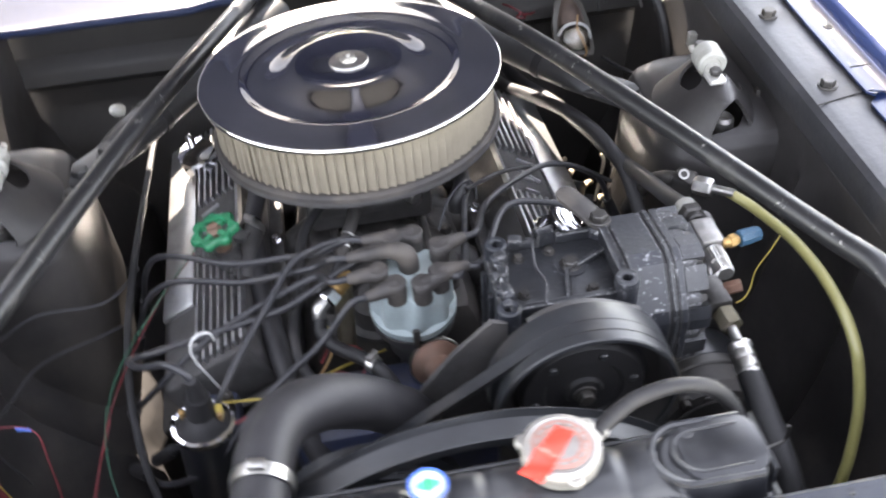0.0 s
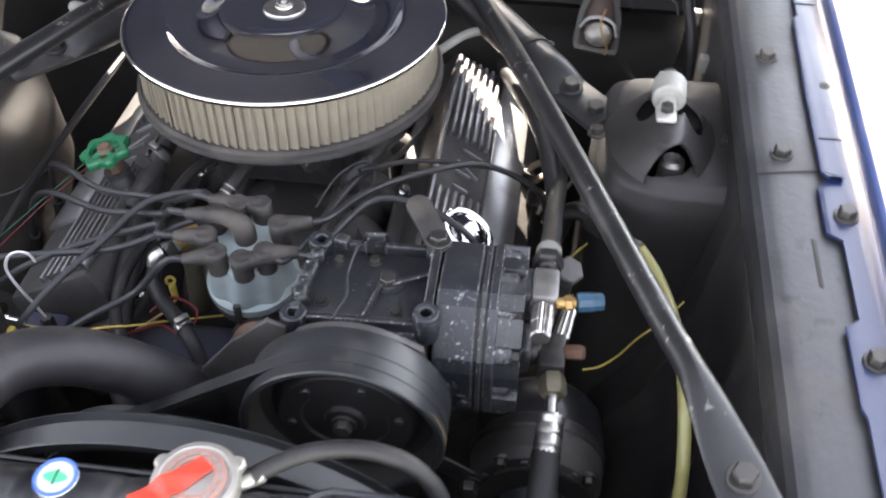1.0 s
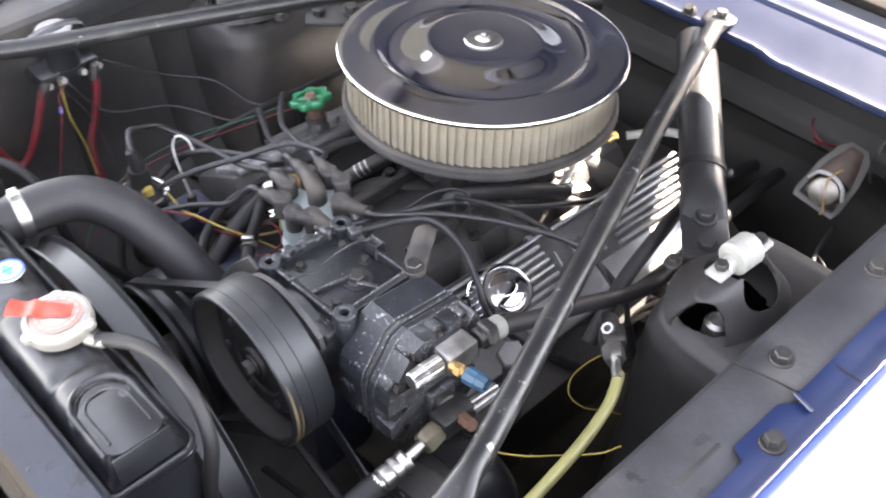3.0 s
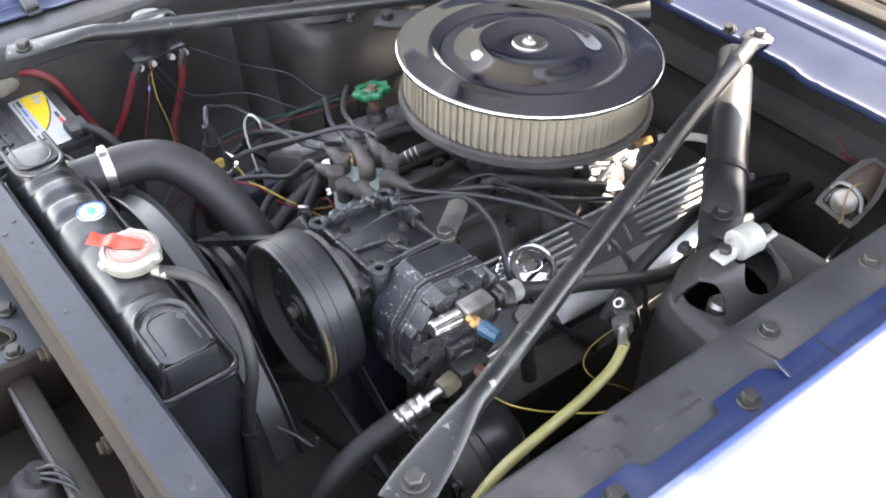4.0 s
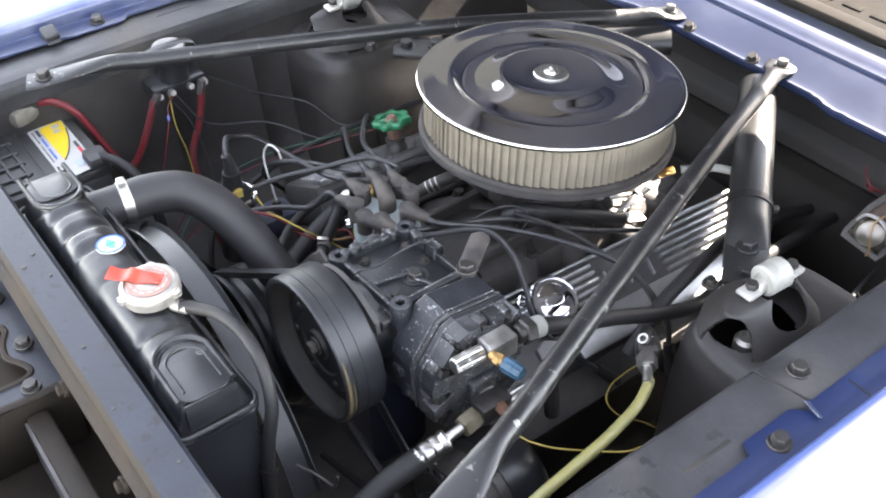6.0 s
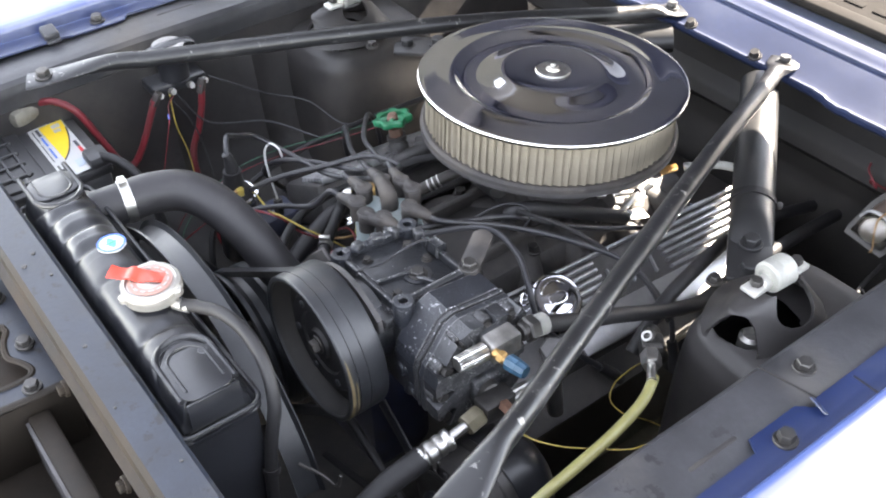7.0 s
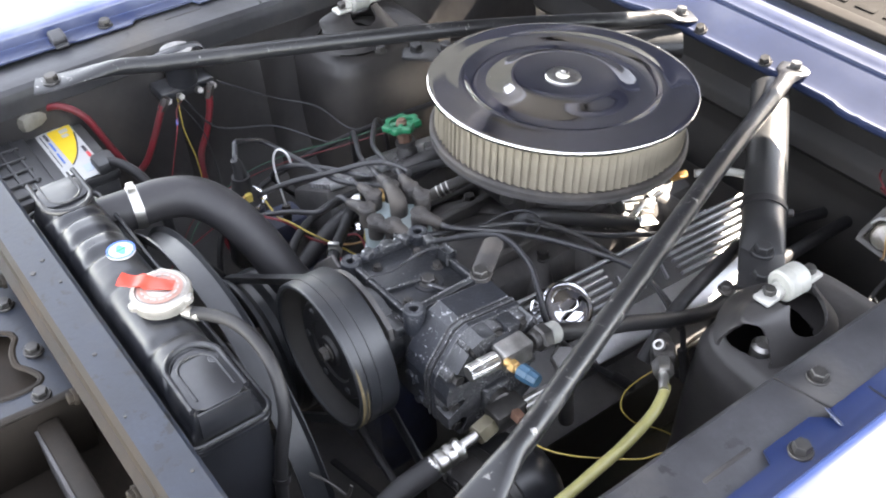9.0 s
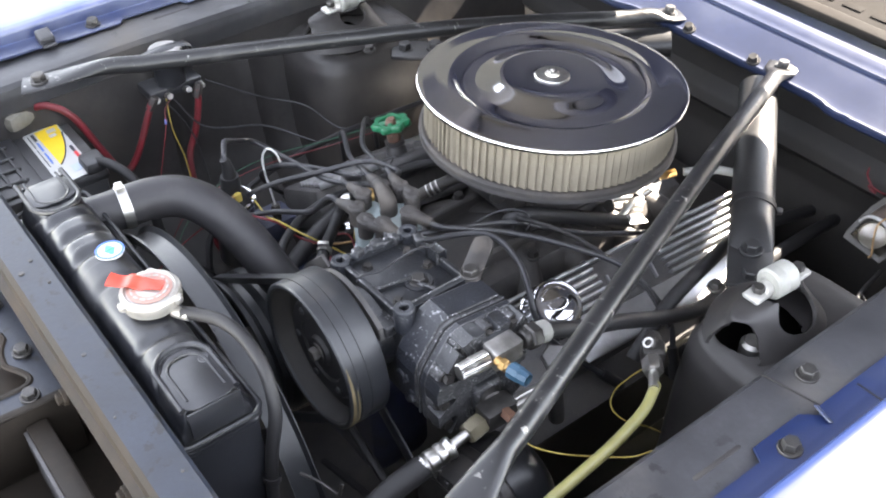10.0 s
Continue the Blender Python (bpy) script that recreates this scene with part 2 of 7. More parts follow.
def thing(name, at, label, category, group="", kind=""):
    """An Empty at the base of a thing, which parents its parts."""
    ob = new(name)
    ob.empty_display_size = 0.02
    ob.location = at
    bpy.context.view_layer.update()
    return tagged(ob, label, category, group, kind)


def axis_matrix(p, d, up=(0, 0, 1)):
    """A frame at p whose z axis points along d."""
    z = Vector(d).normalized()
    x = Vector(up).cross(z)
    if x.length < 1e-4:
        x = Vector((1, 0, 0)).cross(z) if abs(z.x) < 0.9 else Vector((0, 1, 0)).cross(z)
    x.normalize()
    y = z.cross(x)
    m = Matrix((x, y, z)).transposed().to_4x4()
    m.translation = p
    return m


def box(bm, centre, size, bevel=0.003, rot=None, segs=2, taper=None, worn=False):
    m = Matrix.Translation(centre) @ (rot.to_4x4() if rot else Matrix())
    r = bmesh.ops.create_cube(bm, size=1.0)
    vs = r["verts"]
    for v in vs:
        v.co = Vector((v.co.x * size[0], v.co.y * size[1], v.co.z * size[2]))
        if taper and v.co.z > 0:
            v.co.x *= taper[0]
            v.co.y *= taper[1]
        v.co = m @ v.co
    if bevel:
        es = list({e for v in vs for e in v.link_edges})
        made = bmesh.ops.bevel(bm, geom=es, offset=bevel, segments=segs, affect='EDGES', profile=0.5)
        if worn:
            for f in made["faces"]:
                f.material_index = 1
    return bm


def lathe(bm, profile, m=None, seg=32, close=False):
    """Turns (radius, height) pairs round the z axis of m."""
    m = m or Matrix()
    rings = []
    for r, z in profile:
        if r < 1e-5:
            rings.append([bm.verts.new(m @ Vector((0, 0, z)))])
        else:
            rings.append([bm.verts.new(m @ Vector((r * math.cos(2 * math.pi * k / seg), r * math.sin(2 * math.pi * k / seg), z))) for k in range(seg)])
    pairs = list(zip(rings, rings[1:])) + ([(rings[-1], rings[0])] if close else [])
    for a, b in pairs:
        for k in range(seg):
            q = (k + 1) % seg
            if len(a) == 1 and len(b) == 1:
                continue
            if len(a) == 1:
                bm.faces.new((a[0], b[k], b[q]))
            elif len(b) == 1:
                bm.faces.new((a[k], b[0], a[q]))
            else:
                bm.faces.new((a[k], b[k], b[q], a[q]))
    return bm


def rod(bm, p, q, r, r2=None, seg=20, bevel=0.0015):
    """A closed cylinder or cone from p to q, with softened rims."""
    p, q = Vector(p), Vector(q)
    h = (q - p).length
    r2 = r if r2 is None else r2
    b = min(bevel, h * 0.3, r * 0.4, max(r2, 1e-4) * 0.4)
    lathe(bm, [(0, 0), (r - b, 0), (r, b), (r2, h - b), (r2 - b, h), (0, h)], axis_matrix(p, q - p), seg)
    return bm


def spline(points, per=8):
    """Catmull-Rom through the points."""
    P = [Vector(p) for p in points]
    P = [P[0] * 2 - P[1]] + P + [P[-1] * 2 - P[-2]]
    out = []
    for i in range(1, len(P) - 2):
        a, b, c, d = P[i - 1:i + 3]
        for k in range(per):
            t = k / per
            out.append(0.5 * (2 * b + (c - a) * t + (2 * a - 5 * b + 4 * c - d) * t * t + (3 * b - a - 3 * c + d) * t ** 3))
    out.append(P[-2])
    return out


def tube(bm, points, r, seg=12, per=8, shape=None, smooth=True):
    """A hose or wire along a smooth line; r may be a function of the share of the way, shape a (wide, high) pair or function."""
    pts = spline(points, per) if smooth else [Vector(p) for p in points]
    n = len(pts)
    side = None
    rings = []
    for i, p in enumerate(pts):
        d = (pts[min(i + 1, n - 1)] - pts[max(i - 1, 0)]).normalized()
        if side is None:
            side = Vector((0, 0, 1)).cross(d)
            if side.length < 0.05:
                side = Vector((1, 0, 0)).cross(d)
        side = (side - d * side.dot(d)).normalized()
        up = d.cross(side)
        s = i / (n - 1)
        rr = r(s) if callable(r) else r
        w, h = shape(s) if callable(shape) else (shape or (1, 1))
        rings.append([bm.verts.new(p + side * (math.cos(2 * math.pi * k / seg) * rr * w) + up * (math.sin(2 * math.pi * k / seg) * rr * h)) for k in range(seg)])
    for a, b in zip(rings, rings[1:]):
        for k in range(seg):
            q = (k + 1) % seg
            bm.faces.new((a[k], a[q], b[q], b[k]))
    bm.faces.new(rings[0])
    bm.faces.new(rings[-1][::-1])
    return bm


def prism(bm, outline, depth, m=None, bevel=0.0):
    """An outline in the xy plane of m, given depth along its z."""
    m = m or Matrix()
    lo = [bm.verts.new(m @ Vector((x, y, 0))) for x, y in outline]
    hi = [bm.verts.new(m @ Vector((x, y, depth))) for x, y in outline]
    n = len(outline)
    fs = [bm.faces.new(lo[::-1]), bm.faces.new(hi)]
    for k in range(n):
        fs.append(bm.faces.new((lo[k], lo[(k + 1) % n], hi[(k + 1) % n], hi[k])))
    if bevel:
        es = list({e for f in fs[:2] for e in f.edges})
        bmesh.ops.bevel(bm, geom=es, offset=bevel, segments=2, affect='EDGES', profile=0.5)
    return bm


def rounded(w, h, r, seg=5):
    """The outline of a rounded rectangle."""
    out = []
    for cx, cy, a in ((w / 2 - r, h / 2 - r, 0), (-w / 2 + r, h / 2 - r, 90), (-w / 2 + r, -h / 2 + r, 180), (w / 2 - r, -h / 2 + r, 270)):
        for k in range(seg + 1):
            t = radians(a + 90 * k / seg)
            out.append((cx + r * math.cos(t), cy + r * math.sin(t)))
    return out


def sheet(bm, f, nu, nv, thick=0.0):
    """A grid of f(u, v), u and v from 0 to 1, with thickness along the normals."""
    g = [[bm.verts.new(f(i / nu, j / nv)) for j in range(nv + 1)] for i in range(nu + 1)]
    fs = [bm.faces.new((g[i][j], g[i + 1][j], g[i + 1][j + 1], g[i][j + 1])) for i in range(nu) for j in range(nv)]
    if thick:
        bmesh.ops.recalc_face_normals(bm, faces=bm.faces)
        bmesh.ops.solidify(bm, geom=fs, thickness=thick)
    return bm


def hexhead(bm, p, d, r, h, seg=6, washer=True):
    """A bolt's hexagon head with its washer, standing on p along d."""
    m = axis_matrix(p, d)
    if washer:
        lathe(bm, [(0, -0.002), (r * 1.34, -0.002), (r * 1.34, 0.0010), (r * 1.27, 0.0018), (0, 0.0018)], m, 20)
    lathe(bm, [(0, 0.0018), (r, 0.0018), (r, h * 0.85), (r * 0.88, h), (0, h)], m, seg)
    return bm


def bolt(name_label, p, d, r, h, mat="steel_dark", parent=None):
    ob = part("bolt", hexhead(bmesh.new(), p, d, r, h), mat, parent, "" if parent else name_label)
    if not parent:
        tagged(ob, name_label, "bolt")
    return ob


# ---- setting ----
bm = bmesh.new()
sheet(bm, lambda u, v: Vector(((u - 0.5) * 900, (v - 0.5) * 900, 0)), 6, 6)
tagged(part("ground", bm, "concrete"), "pale sunlit concrete driveway under the car", "ground", kind="structure")


def fender(s):
    side = "driver's" if s > 0 else "passenger's"
    t = thing("fender", (s * 0.7, -0.1, 0.93), f"glossy dark blue front fender on the {side} flank", "fender", "front fenders")
    prof = [(0.5865, 0.925), (0.5875, 0.938), (0.589, 0.9475), (0.592, 0.9515), (0.597, 0.9535), (0.606, 0.9542), (0.66, 0.9545), (0.72, 0.9495), (0.78, 0.9345), (0.825, 0.905), (0.855, 0.86), (0.87, 0.78), (0.872, 0.55)]

    def f(u, v):
        k = v * (len(prof) - 1)
        i = min(int(k), len(prof) - 2)
        a, b = prof[i], prof[i + 1]
        y = -0.86 + u * 1.7
        drop = 0.03 * max(0, -0.35 - y) ** 1.5
        return Vector((s * (a[0] + (b[0] - a[0]) * (k - i)), y, a[1] + (b[1] - a[1]) * (k - i) - drop))
    part("panel", sheet(bmesh.new(), f, 34, 36, 0.0012), "blue", t)
    # the flange that is bolted down, with tabs at its bolts
    edge = [(-0.86, 0.552), (-0.46, 0.552), (-0.452, 0.547), (-0.37, 0.547), (-0.362, 0.560), (-0.268, 0.560), (-0.262, 0.5455), (-0.20, 0.5455),
            (-0.192, 0.552), (-0.186, 0.560), (-0.178, 0.551), (-0.05, 0.551), (0.085, 0.553), (0.09, 0.560), (0.16, 0.560), (0.165, 0.553), (0.45, 0.556)]
    bm = bmesh.new()
    prism(bm, [(x, y) for y, x in edge] + [(0.592, 0.45), (0.592, -0.86)], 0.003, Matrix.Translation((0, 0, 0.9265)), 0.0008)
    if s < 0:
        bmesh.ops.scale(bm, vec=(-1, 1, 1), verts=bm.verts)
    part("flange", bm, "blue", t)
    # no opening is cut: a black disc gives the bolt hole's shade
    part("hole", rod(bmesh.new(), (s * 0.5725, -0.040, 0.9290), (s * 0.5725, -0.040, 0.9300), 0.0058, seg=18, bevel=0.0002), "rubber", t, "black disc painted for the shade in a bolt hole")
    # thin black strips on the flange, for the shade in its slits
    for y in (-0.128, 0.115):
        part("slit_shade", box(bmesh.new(), (s * 0.569, y, 0.9298), (0.026, 0.0022, 0.0008), 0.0002), "rubber", t)
    # a bent lip where the flange is nicked
    bm = bmesh.new()
    box(bm, (s * 0.561, -0.186, 0.9335), (0.020, 0.010, 0.0014), 0.0005, rot=Matrix.Rotation(radians(-38), 3, 'X') @ Matrix.Rotation(s * radians(14), 3, 'Y'))
    part("bent_lip", bm, "blue", t)
    for y in (-0.405, -0.238, -0.62, 0.22):
        bolt("", (s * 0.566, y, 0.9305), (0, 0, 1), 0.0085, 0.010, "steel_dark", t)
    return t


def inner_fender(s):
    side = "driver's" if s > 0 else "passenger's"
    t = thing("inner_fender", (s * 0.5, -0.1, 0.3), f"black painted inner fender apron along the {side} side of the bay", "apron", "inner fenders")
    rail = [(0.584, 0.921), (0.548, 0.9235), (0.53, 0.925), (0.505, 0.925), (0.494, 0.923), (0.488, 0.917), (0.4855, 0.905), (0.485, 0.885)]
    wall = [(0.485, 0.885), (0.484, 0.84), (0.483, 0.76), (0.478, 0.68), (0.46, 0.60), (0.42, 0.53), (0.40, 0.46), (0.40, 0.18)]

    if s < 0:
        wall = [(0.485, 0.885), (0.484, 0.84), (0.483, 0.76), (0.478, 0.70), (0.46, 0.655), (0.42, 0.60), (0.375, 0.555), (0.352, 0.52), (0.345, 0.45), (0.345, 0.18)]

    def along(prof, wheel):
        def f(u, v):
            k = v * (len(prof) - 1)
            i = min(int(k), len(prof) - 2)
            a, b = prof[i], prof[i + 1]
            y = -0.72 + u * 1.09
            x, z = a[0] + (b[0] - a[0]) * (k - i), a[1] + (b[1] - a[1]) * (k - i)
            if wheel:
                swell = math.exp(-((y + 0.02) / 0.19) ** 2) * max(0, min(1, (0.86 - z) / 0.3))
                x -= 0.07 * swell
                x -= 0.010 * max(0, math.sin((y + 0.1) * 42)) ** 6 * (1 if y < -0.2 else 0) * max(0, min(1, (0.875 - z) / 0.04))
            return Vector((s * x, y, z - 0.03 * max(0, -0.35 - y) ** 1.5))
        return f
    part("rail", sheet(bmesh.new(), along(rail, False), 60, 21, 0.0015), "rail", t, "satin grey-black top rail with dust and scuffs")
    part("wall", sheet(bmesh.new(), along(wall, True), 60, 36, 0.0015), "apron", t)
    for y in (-0.151, 0.010, 0.19):
        bolt("", (s * 0.519, y, 0.9255), (0, 0, 1), 0.0085, 0.009, "steel_dark", t)
    # an overlapped seam across the rail
    bm = bmesh.new()
    box(bm, (s * 0.522, -0.178, 0.9255), (0.062, 0.0016, 0.0016), 0.0004, rot=Matrix.Rotation(s * radians(12), 3, 'Z'))
    part("seam", bm, "firewall", t)
    # a dark strip on the rail, for the shade in a long pressed slot
    bm = bmesh.new()
    prism(bm, rounded(0.0045, 0.06, 0.002), 0.0008, Matrix.Translation((s * 0.535, -0.295, 0.9240)), 0.0003)
    part("slot_shade", bm, "firewall", t)
    return t


def shock_tower(s):
    side = "driver's" if s > 0 else "passenger's"
    t = thing("shock_tower", (s * 0.43, -0.07, 0.3), f"dusty black shock tower with an arched cap on the {side} side", "shock tower", "shock towers")

    dome = [(0.0, 0.8660), (0.45, 0.8655), (0.72, 0.863), (0.88, 0.858), (0.98, 0.847), (1.04, 0.828), (1.07, 0.79), (1.09, 0.735), (1.11, 0.65), (1.18, 0.55), (1.24, 0.45), (1.27, 0.34)]

    def f(u, v):
        # rings from the crown outwards and down, open towards the apron
        ang = radians(-105 + 210 * u)
        k = v * (len(dome) - 1)
        i = min(int(k), len(dome) - 2)
        g, z = [dome[i][c] + (dome[i + 1][c] - dome[i][c]) * (k - i) for c in (0, 1)]
        e = 3.6 + 1.2 * v + 5.0 * max(0.0, math.sin(ang))
        r = g / (abs(math.cos(ang)) ** e + abs(math.sin(ang)) ** e) ** (1 / e)
        return Vector((s * (0.487 - 0.132 * r * math.cos(ang)), -0.040 + 0.103 * r * math.sin(ang), z - 0.05 * max(0, -0.05 - 0.103 * r * math.sin(ang) ** 3) * (1 - v)))
    bm = sheet(bmesh.new(), f, 64, 55, 0.002)
    # the crown is open under the cap
    bmesh.ops.delete(bm, geom=[q for q in bm.faces if ((s * q.calc_center_median().x - 0.4115) / 0.044) ** 2 + ((q.calc_center_median().y + 0.078) / 0.044) ** 2 < 1 and q.calc_center_median().z > 0.8], context='FACES')
    lip = [v for v in bm.verts if v.is_boundary]
    for _ in range(5):
        bmesh.ops.smooth_vert(bm, verts=lip, factor=0.5, use_axis_x=True, use_axis_y=True, use_axis_z=False)
    part("skirt", bm, "apron", t, sharp=60)
    # the cap: a pressed hood with an arched mouth in front, open saddles on its flanks and two pads for the bar's ends
    windows = ((-80, 0.0, 26, 0.78), (8, 1.0, 60, 0.66), (180, 1.0, 50, 0.40))
    na, nv = 168, 44
    bm = bmesh.new()

    def tent(i, j):
        a, v = 2 * math.pi * i / na, j / nv
        front = max(0.0, -math.sin(a)) ** 2
        k = (1 - v) ** (1.15 - 0.80 * front)
        rx, ry = 0.0165 + 0.044 * k, 0.034 + (0.034 + 0.018 * front) * k
        z = 0.8620 + 0.0480 * v ** 0.95
        lip = 0.0035 * math.exp(-((v - 0.80) / 0.10) ** 2) * front ** 6
        return Vector((s * (0.4165 + rx * math.cos(a) - 0.002 * k), -0.060 + (ry + lip) * math.sin(a), z + lip))
    grid = [[bm.verts.new(tent(i, j)) for j in range(nv + 1)] for i in range(na)]
    for i in range(na):
        for j in range(nv):
            deg, v = 360 * (i + 0.5) / na, (j + 0.5) / nv
            gap = min((((deg - w[0] + 180) % 360 - 180) / (w[2] * (1.1 - 0.5 * v))) ** 2 + abs((v - w[1]) / w[3]) ** (5 if w[1] == 0 else 2) for w in windows)
            if gap > 1:
                bm.faces.new((grid[i][j], grid[(i + 1) % na][j], grid[(i + 1) % na][j + 1], grid[i][j + 1]))
    for mid in (-90, 90):
        # the two pads that carry the bar's ends
        bm.faces.new([grid[(na * mid // 360 + d) % na][nv] for d in range(-22, 23)])
    bmesh.ops.delete(bm, geom=[v for v in bm.verts if not v.link_faces], context='VERTS')
    edge = [v for v in bm.verts if any(len(e.link_faces) == 1 for e in v.link_edges) and 0.8645 < v.co.z < 0.9095]
    for _ in range(9):
        bmesh.ops.smooth_vert(bm, verts=edge, factor=0.6, use_axis_x=True, use_axis_y=True, use_axis_z=True)
    bmesh.ops.recalc_face_normals(bm, faces=bm.faces)
    bmesh.ops.solidify(bm, geom=list(bm.faces), thickness=0.004)
    part("cap", bm, "apron", t, sharp=55, label="pressed black steel cap with a low mouth and open flanks")
    for w in (-1, 1):
        bolt("", (s * (0.415 + w * 0.070), -0.066, 0.8645), (0, 0, 1), 0.007, 0.008, "steel_dark", t)
    bm = bmesh.new()
    lathe(bm, [(0.0, -0.52), (0.02, -0.52), (0.02, -0.03), (0.0145, -0.02), (0.0135, 0.0), (0.0135, 0.008), (0.010, 0.012), (0.0085, 0.004), (0, 0.004)], Matrix.Translation((s * 0.426, -0.098, 0.852)), 20)
    part("stud", bm, "steel_grey", t)
    # bushing with a steel pin through it
    m = axis_matrix((s * 0.4135, -0.075, 0.9215), (s * 0.06, 1, 0)) @ Matrix.Diagonal((0.90, 0.90, 0.84, 1))
    bus = part("bushing", lathe(bmesh.new(), [(0, 0.0005), (0.0095, 0.0005), (0.011, -0.001), (0.017, -0.001), (0.0195, 0.002), (0.0195, 0.014), (0.0188, 0.016), (0.0195, 0.018), (0.0195, 0.033), (0.017, 0.036), (0.011, 0.036), (0.0095, 0.0345), (0, 0.0345)], m, 28), "white", t, "off-white nylon bushing")
    bm = bmesh.new()
    for y0, x0 in ((-0.089, 0.4115), (-0.030, 0.4155)):
        box(bm, (s * x0, y0, 0.9145), (0.021, 0.026, 0.0065), 0.003)
    rod(bm, (s * 0.4125, -0.085, 0.9165), (s * 0.415, -0.034, 0.9165), 0.0088)
    part("pin", bm, "zinc", bus, "flattened zinc steel pin")
    for y0, x0 in ((-0.089, 0.4115), (-0.030, 0.4155)):
        part("bolt", hexhead(bmesh.new(), (s * x0, y0, 0.918), (0, 0, 1), 0.0072, 0.0085, washer=False), "steel_dark", bus)
    return t


for side in (1, -1):
    fender(side)
    inner_fender(side)
    shock_tower(side)

# firewall and cowl
bm = bmesh.new()
fw = [(0.338, 0.874), (0.352, 0.866), (0.385, 0.855), (0.395, 0.835), (0.392, 0.79), (0.372, 0.772), (0.366, 0.755), (0.382, 0.738), (0.385, 0.70), (0.36, 0.64), (0.34, 0.50), (0.34, 0.20)]


def fwall(u, v):
    k = v * (len(fw) - 1)
    i = min(int(k), len(fw) - 2)
    a, b = fw[i], fw[i + 1]
    return Vector((-0.6 + 1.2 * u, a[0] + (b[0] - a[0]) * (k - i), a[1] + (b[1] - a[1]) * (k - i)))


tagged(part("wall_firewall", sheet(bm, fwall, 12, 44, 0.002), "firewall"), "black painted steel firewall with pressed folds", "firewall", kind="structure")

cowl = thing("cowl_panel", (0, 0.42, 0.88), "blue painted cowl panel with a bolted front lip", "cowl panel")
cp = [(0.331, 0.866), (0.3275, 0.8715), (0.3278, 0.8765), (0.3305, 0.8790), (0.3345, 0.8788), (0.3400, 0.8805), (0.3520, 0.8850), (0.3900, 0.9005), (0.3965, 0.9030), (0.3985, 0.9062), (0.4015, 0.9068), (0.4050, 0.9078), (0.4130, 0.9110), (0.4200, 0.9130), (0.4310, 0.9130), (0.4370, 0.9080), (0.4420, 0.8950), (0.4480, 0.8800), (0.60, 0.875)]


def cowlf(u, v):
    k = v * (len(cp) - 1)
    i = min(int(k), len(cp) - 2)
    a, b = cp[i], cp[i + 1]
    x = -0.60 + 1.2 * u
    y = a[0] + (b[0] - a[0]) * (k - i)
    z = a[1] + (b[1] - a[1]) * (k - i)
    near = max(0, 1 - (y - 0.330) / 0.05)
    out = near * (0.006 * min(1, max(0, (abs(x) - 0.17) / 0.04)) + 0.0004 * math.sin(x * 47) * math.sin(x * 19) + (0.0009 * math.sin(x * 211) * math.sin(x * 90) if 0.17 < x < 0.25 else 0))
    return Vector((x, y - out, z - 0.55 * out))


part("panel", sheet(bmesh.new(), cowlf, 260, 54, 0.0014), "cowl_blue", cowl)
for s in (1, -1):
    bolt("", (s * 0.062, 0.3365, 0.8812), (0, -0.35, 1), 0.0075, 0.010, "steel_dark", cowl)
part("seal_bar", box(bmesh.new(), (0, 0.482, 0.912), (1.18, 0.030, 0.014), 0.005, segs=3), "vent", cowl, "dull dark bar behind the cowl")

# foot of the windscreen behind the cowl
ws = thing("windscreen", (0, 0.6, 0.88), "dark raked windscreen with a black vent panel below it", "windscreen")
part("glass", sheet(bmesh.new(), lambda u, v: Vector(((2 * u - 1) * (0.66 - 0.12 * v), 0.635 + 0.62 * v + 0.03 * (1 - (2 * u - 1) ** 2), 0.915 + 0.42 * v)), 20, 12, 0.004), "radiator", ws, "dark tilted glass")
bm = bmesh.new()
for k in range(24):
    box(bm, (-0.575 + k * 0.05, 0.570, 0.902), (0.034, 0.055, 0.005), 0.0015)
part("vent_slat", bm, "vent", ws)
part("vent_panel", sheet(bmesh.new(), lambda u, v: Vector((-0.64 + 1.28 * u, 0.512 + 0.13 * v, 0.898 + 0.018 * v)), 10, 4, 0.002), "vent", ws)
part("trim", tube(bmesh.new(), [(-0.64, 0.645, 0.917), (-0.3, 0.66, 0.92), (0.0, 0.668, 0.921), (0.3, 0.66, 0.92), (0.64, 0.645, 0.917)], 0.008, 8), "rubber", ws)

# hood, standing open on its hinges at the cowl
hood = thing("hood", (0, 0.47, 1.0), "raised blue hood with dark ribs and tan-grey pads beneath", "hood")
HOOD_EDGE, HOOD_TILT = Vector((0, 0.40, 1.013)), radians(51)
hm = Matrix.Translation(HOOD_EDGE) @ Matrix.Rotation(-HOOD_TILT, 4, 'X')


def hoodf(lift, half):
    def f(u, v):
        x = (u * 2 - 1) * half
        y = -v * 1.12
        z = lift + 0.035 * (1 - (u * 2 - 1) ** 2) * math.sin(math.pi * min(1, v + 0.25)) - 0.02 * max(0, abs(u * 2 - 1) - 0.9) * 10
        return hm @ Vector((x, y, z))
    return f


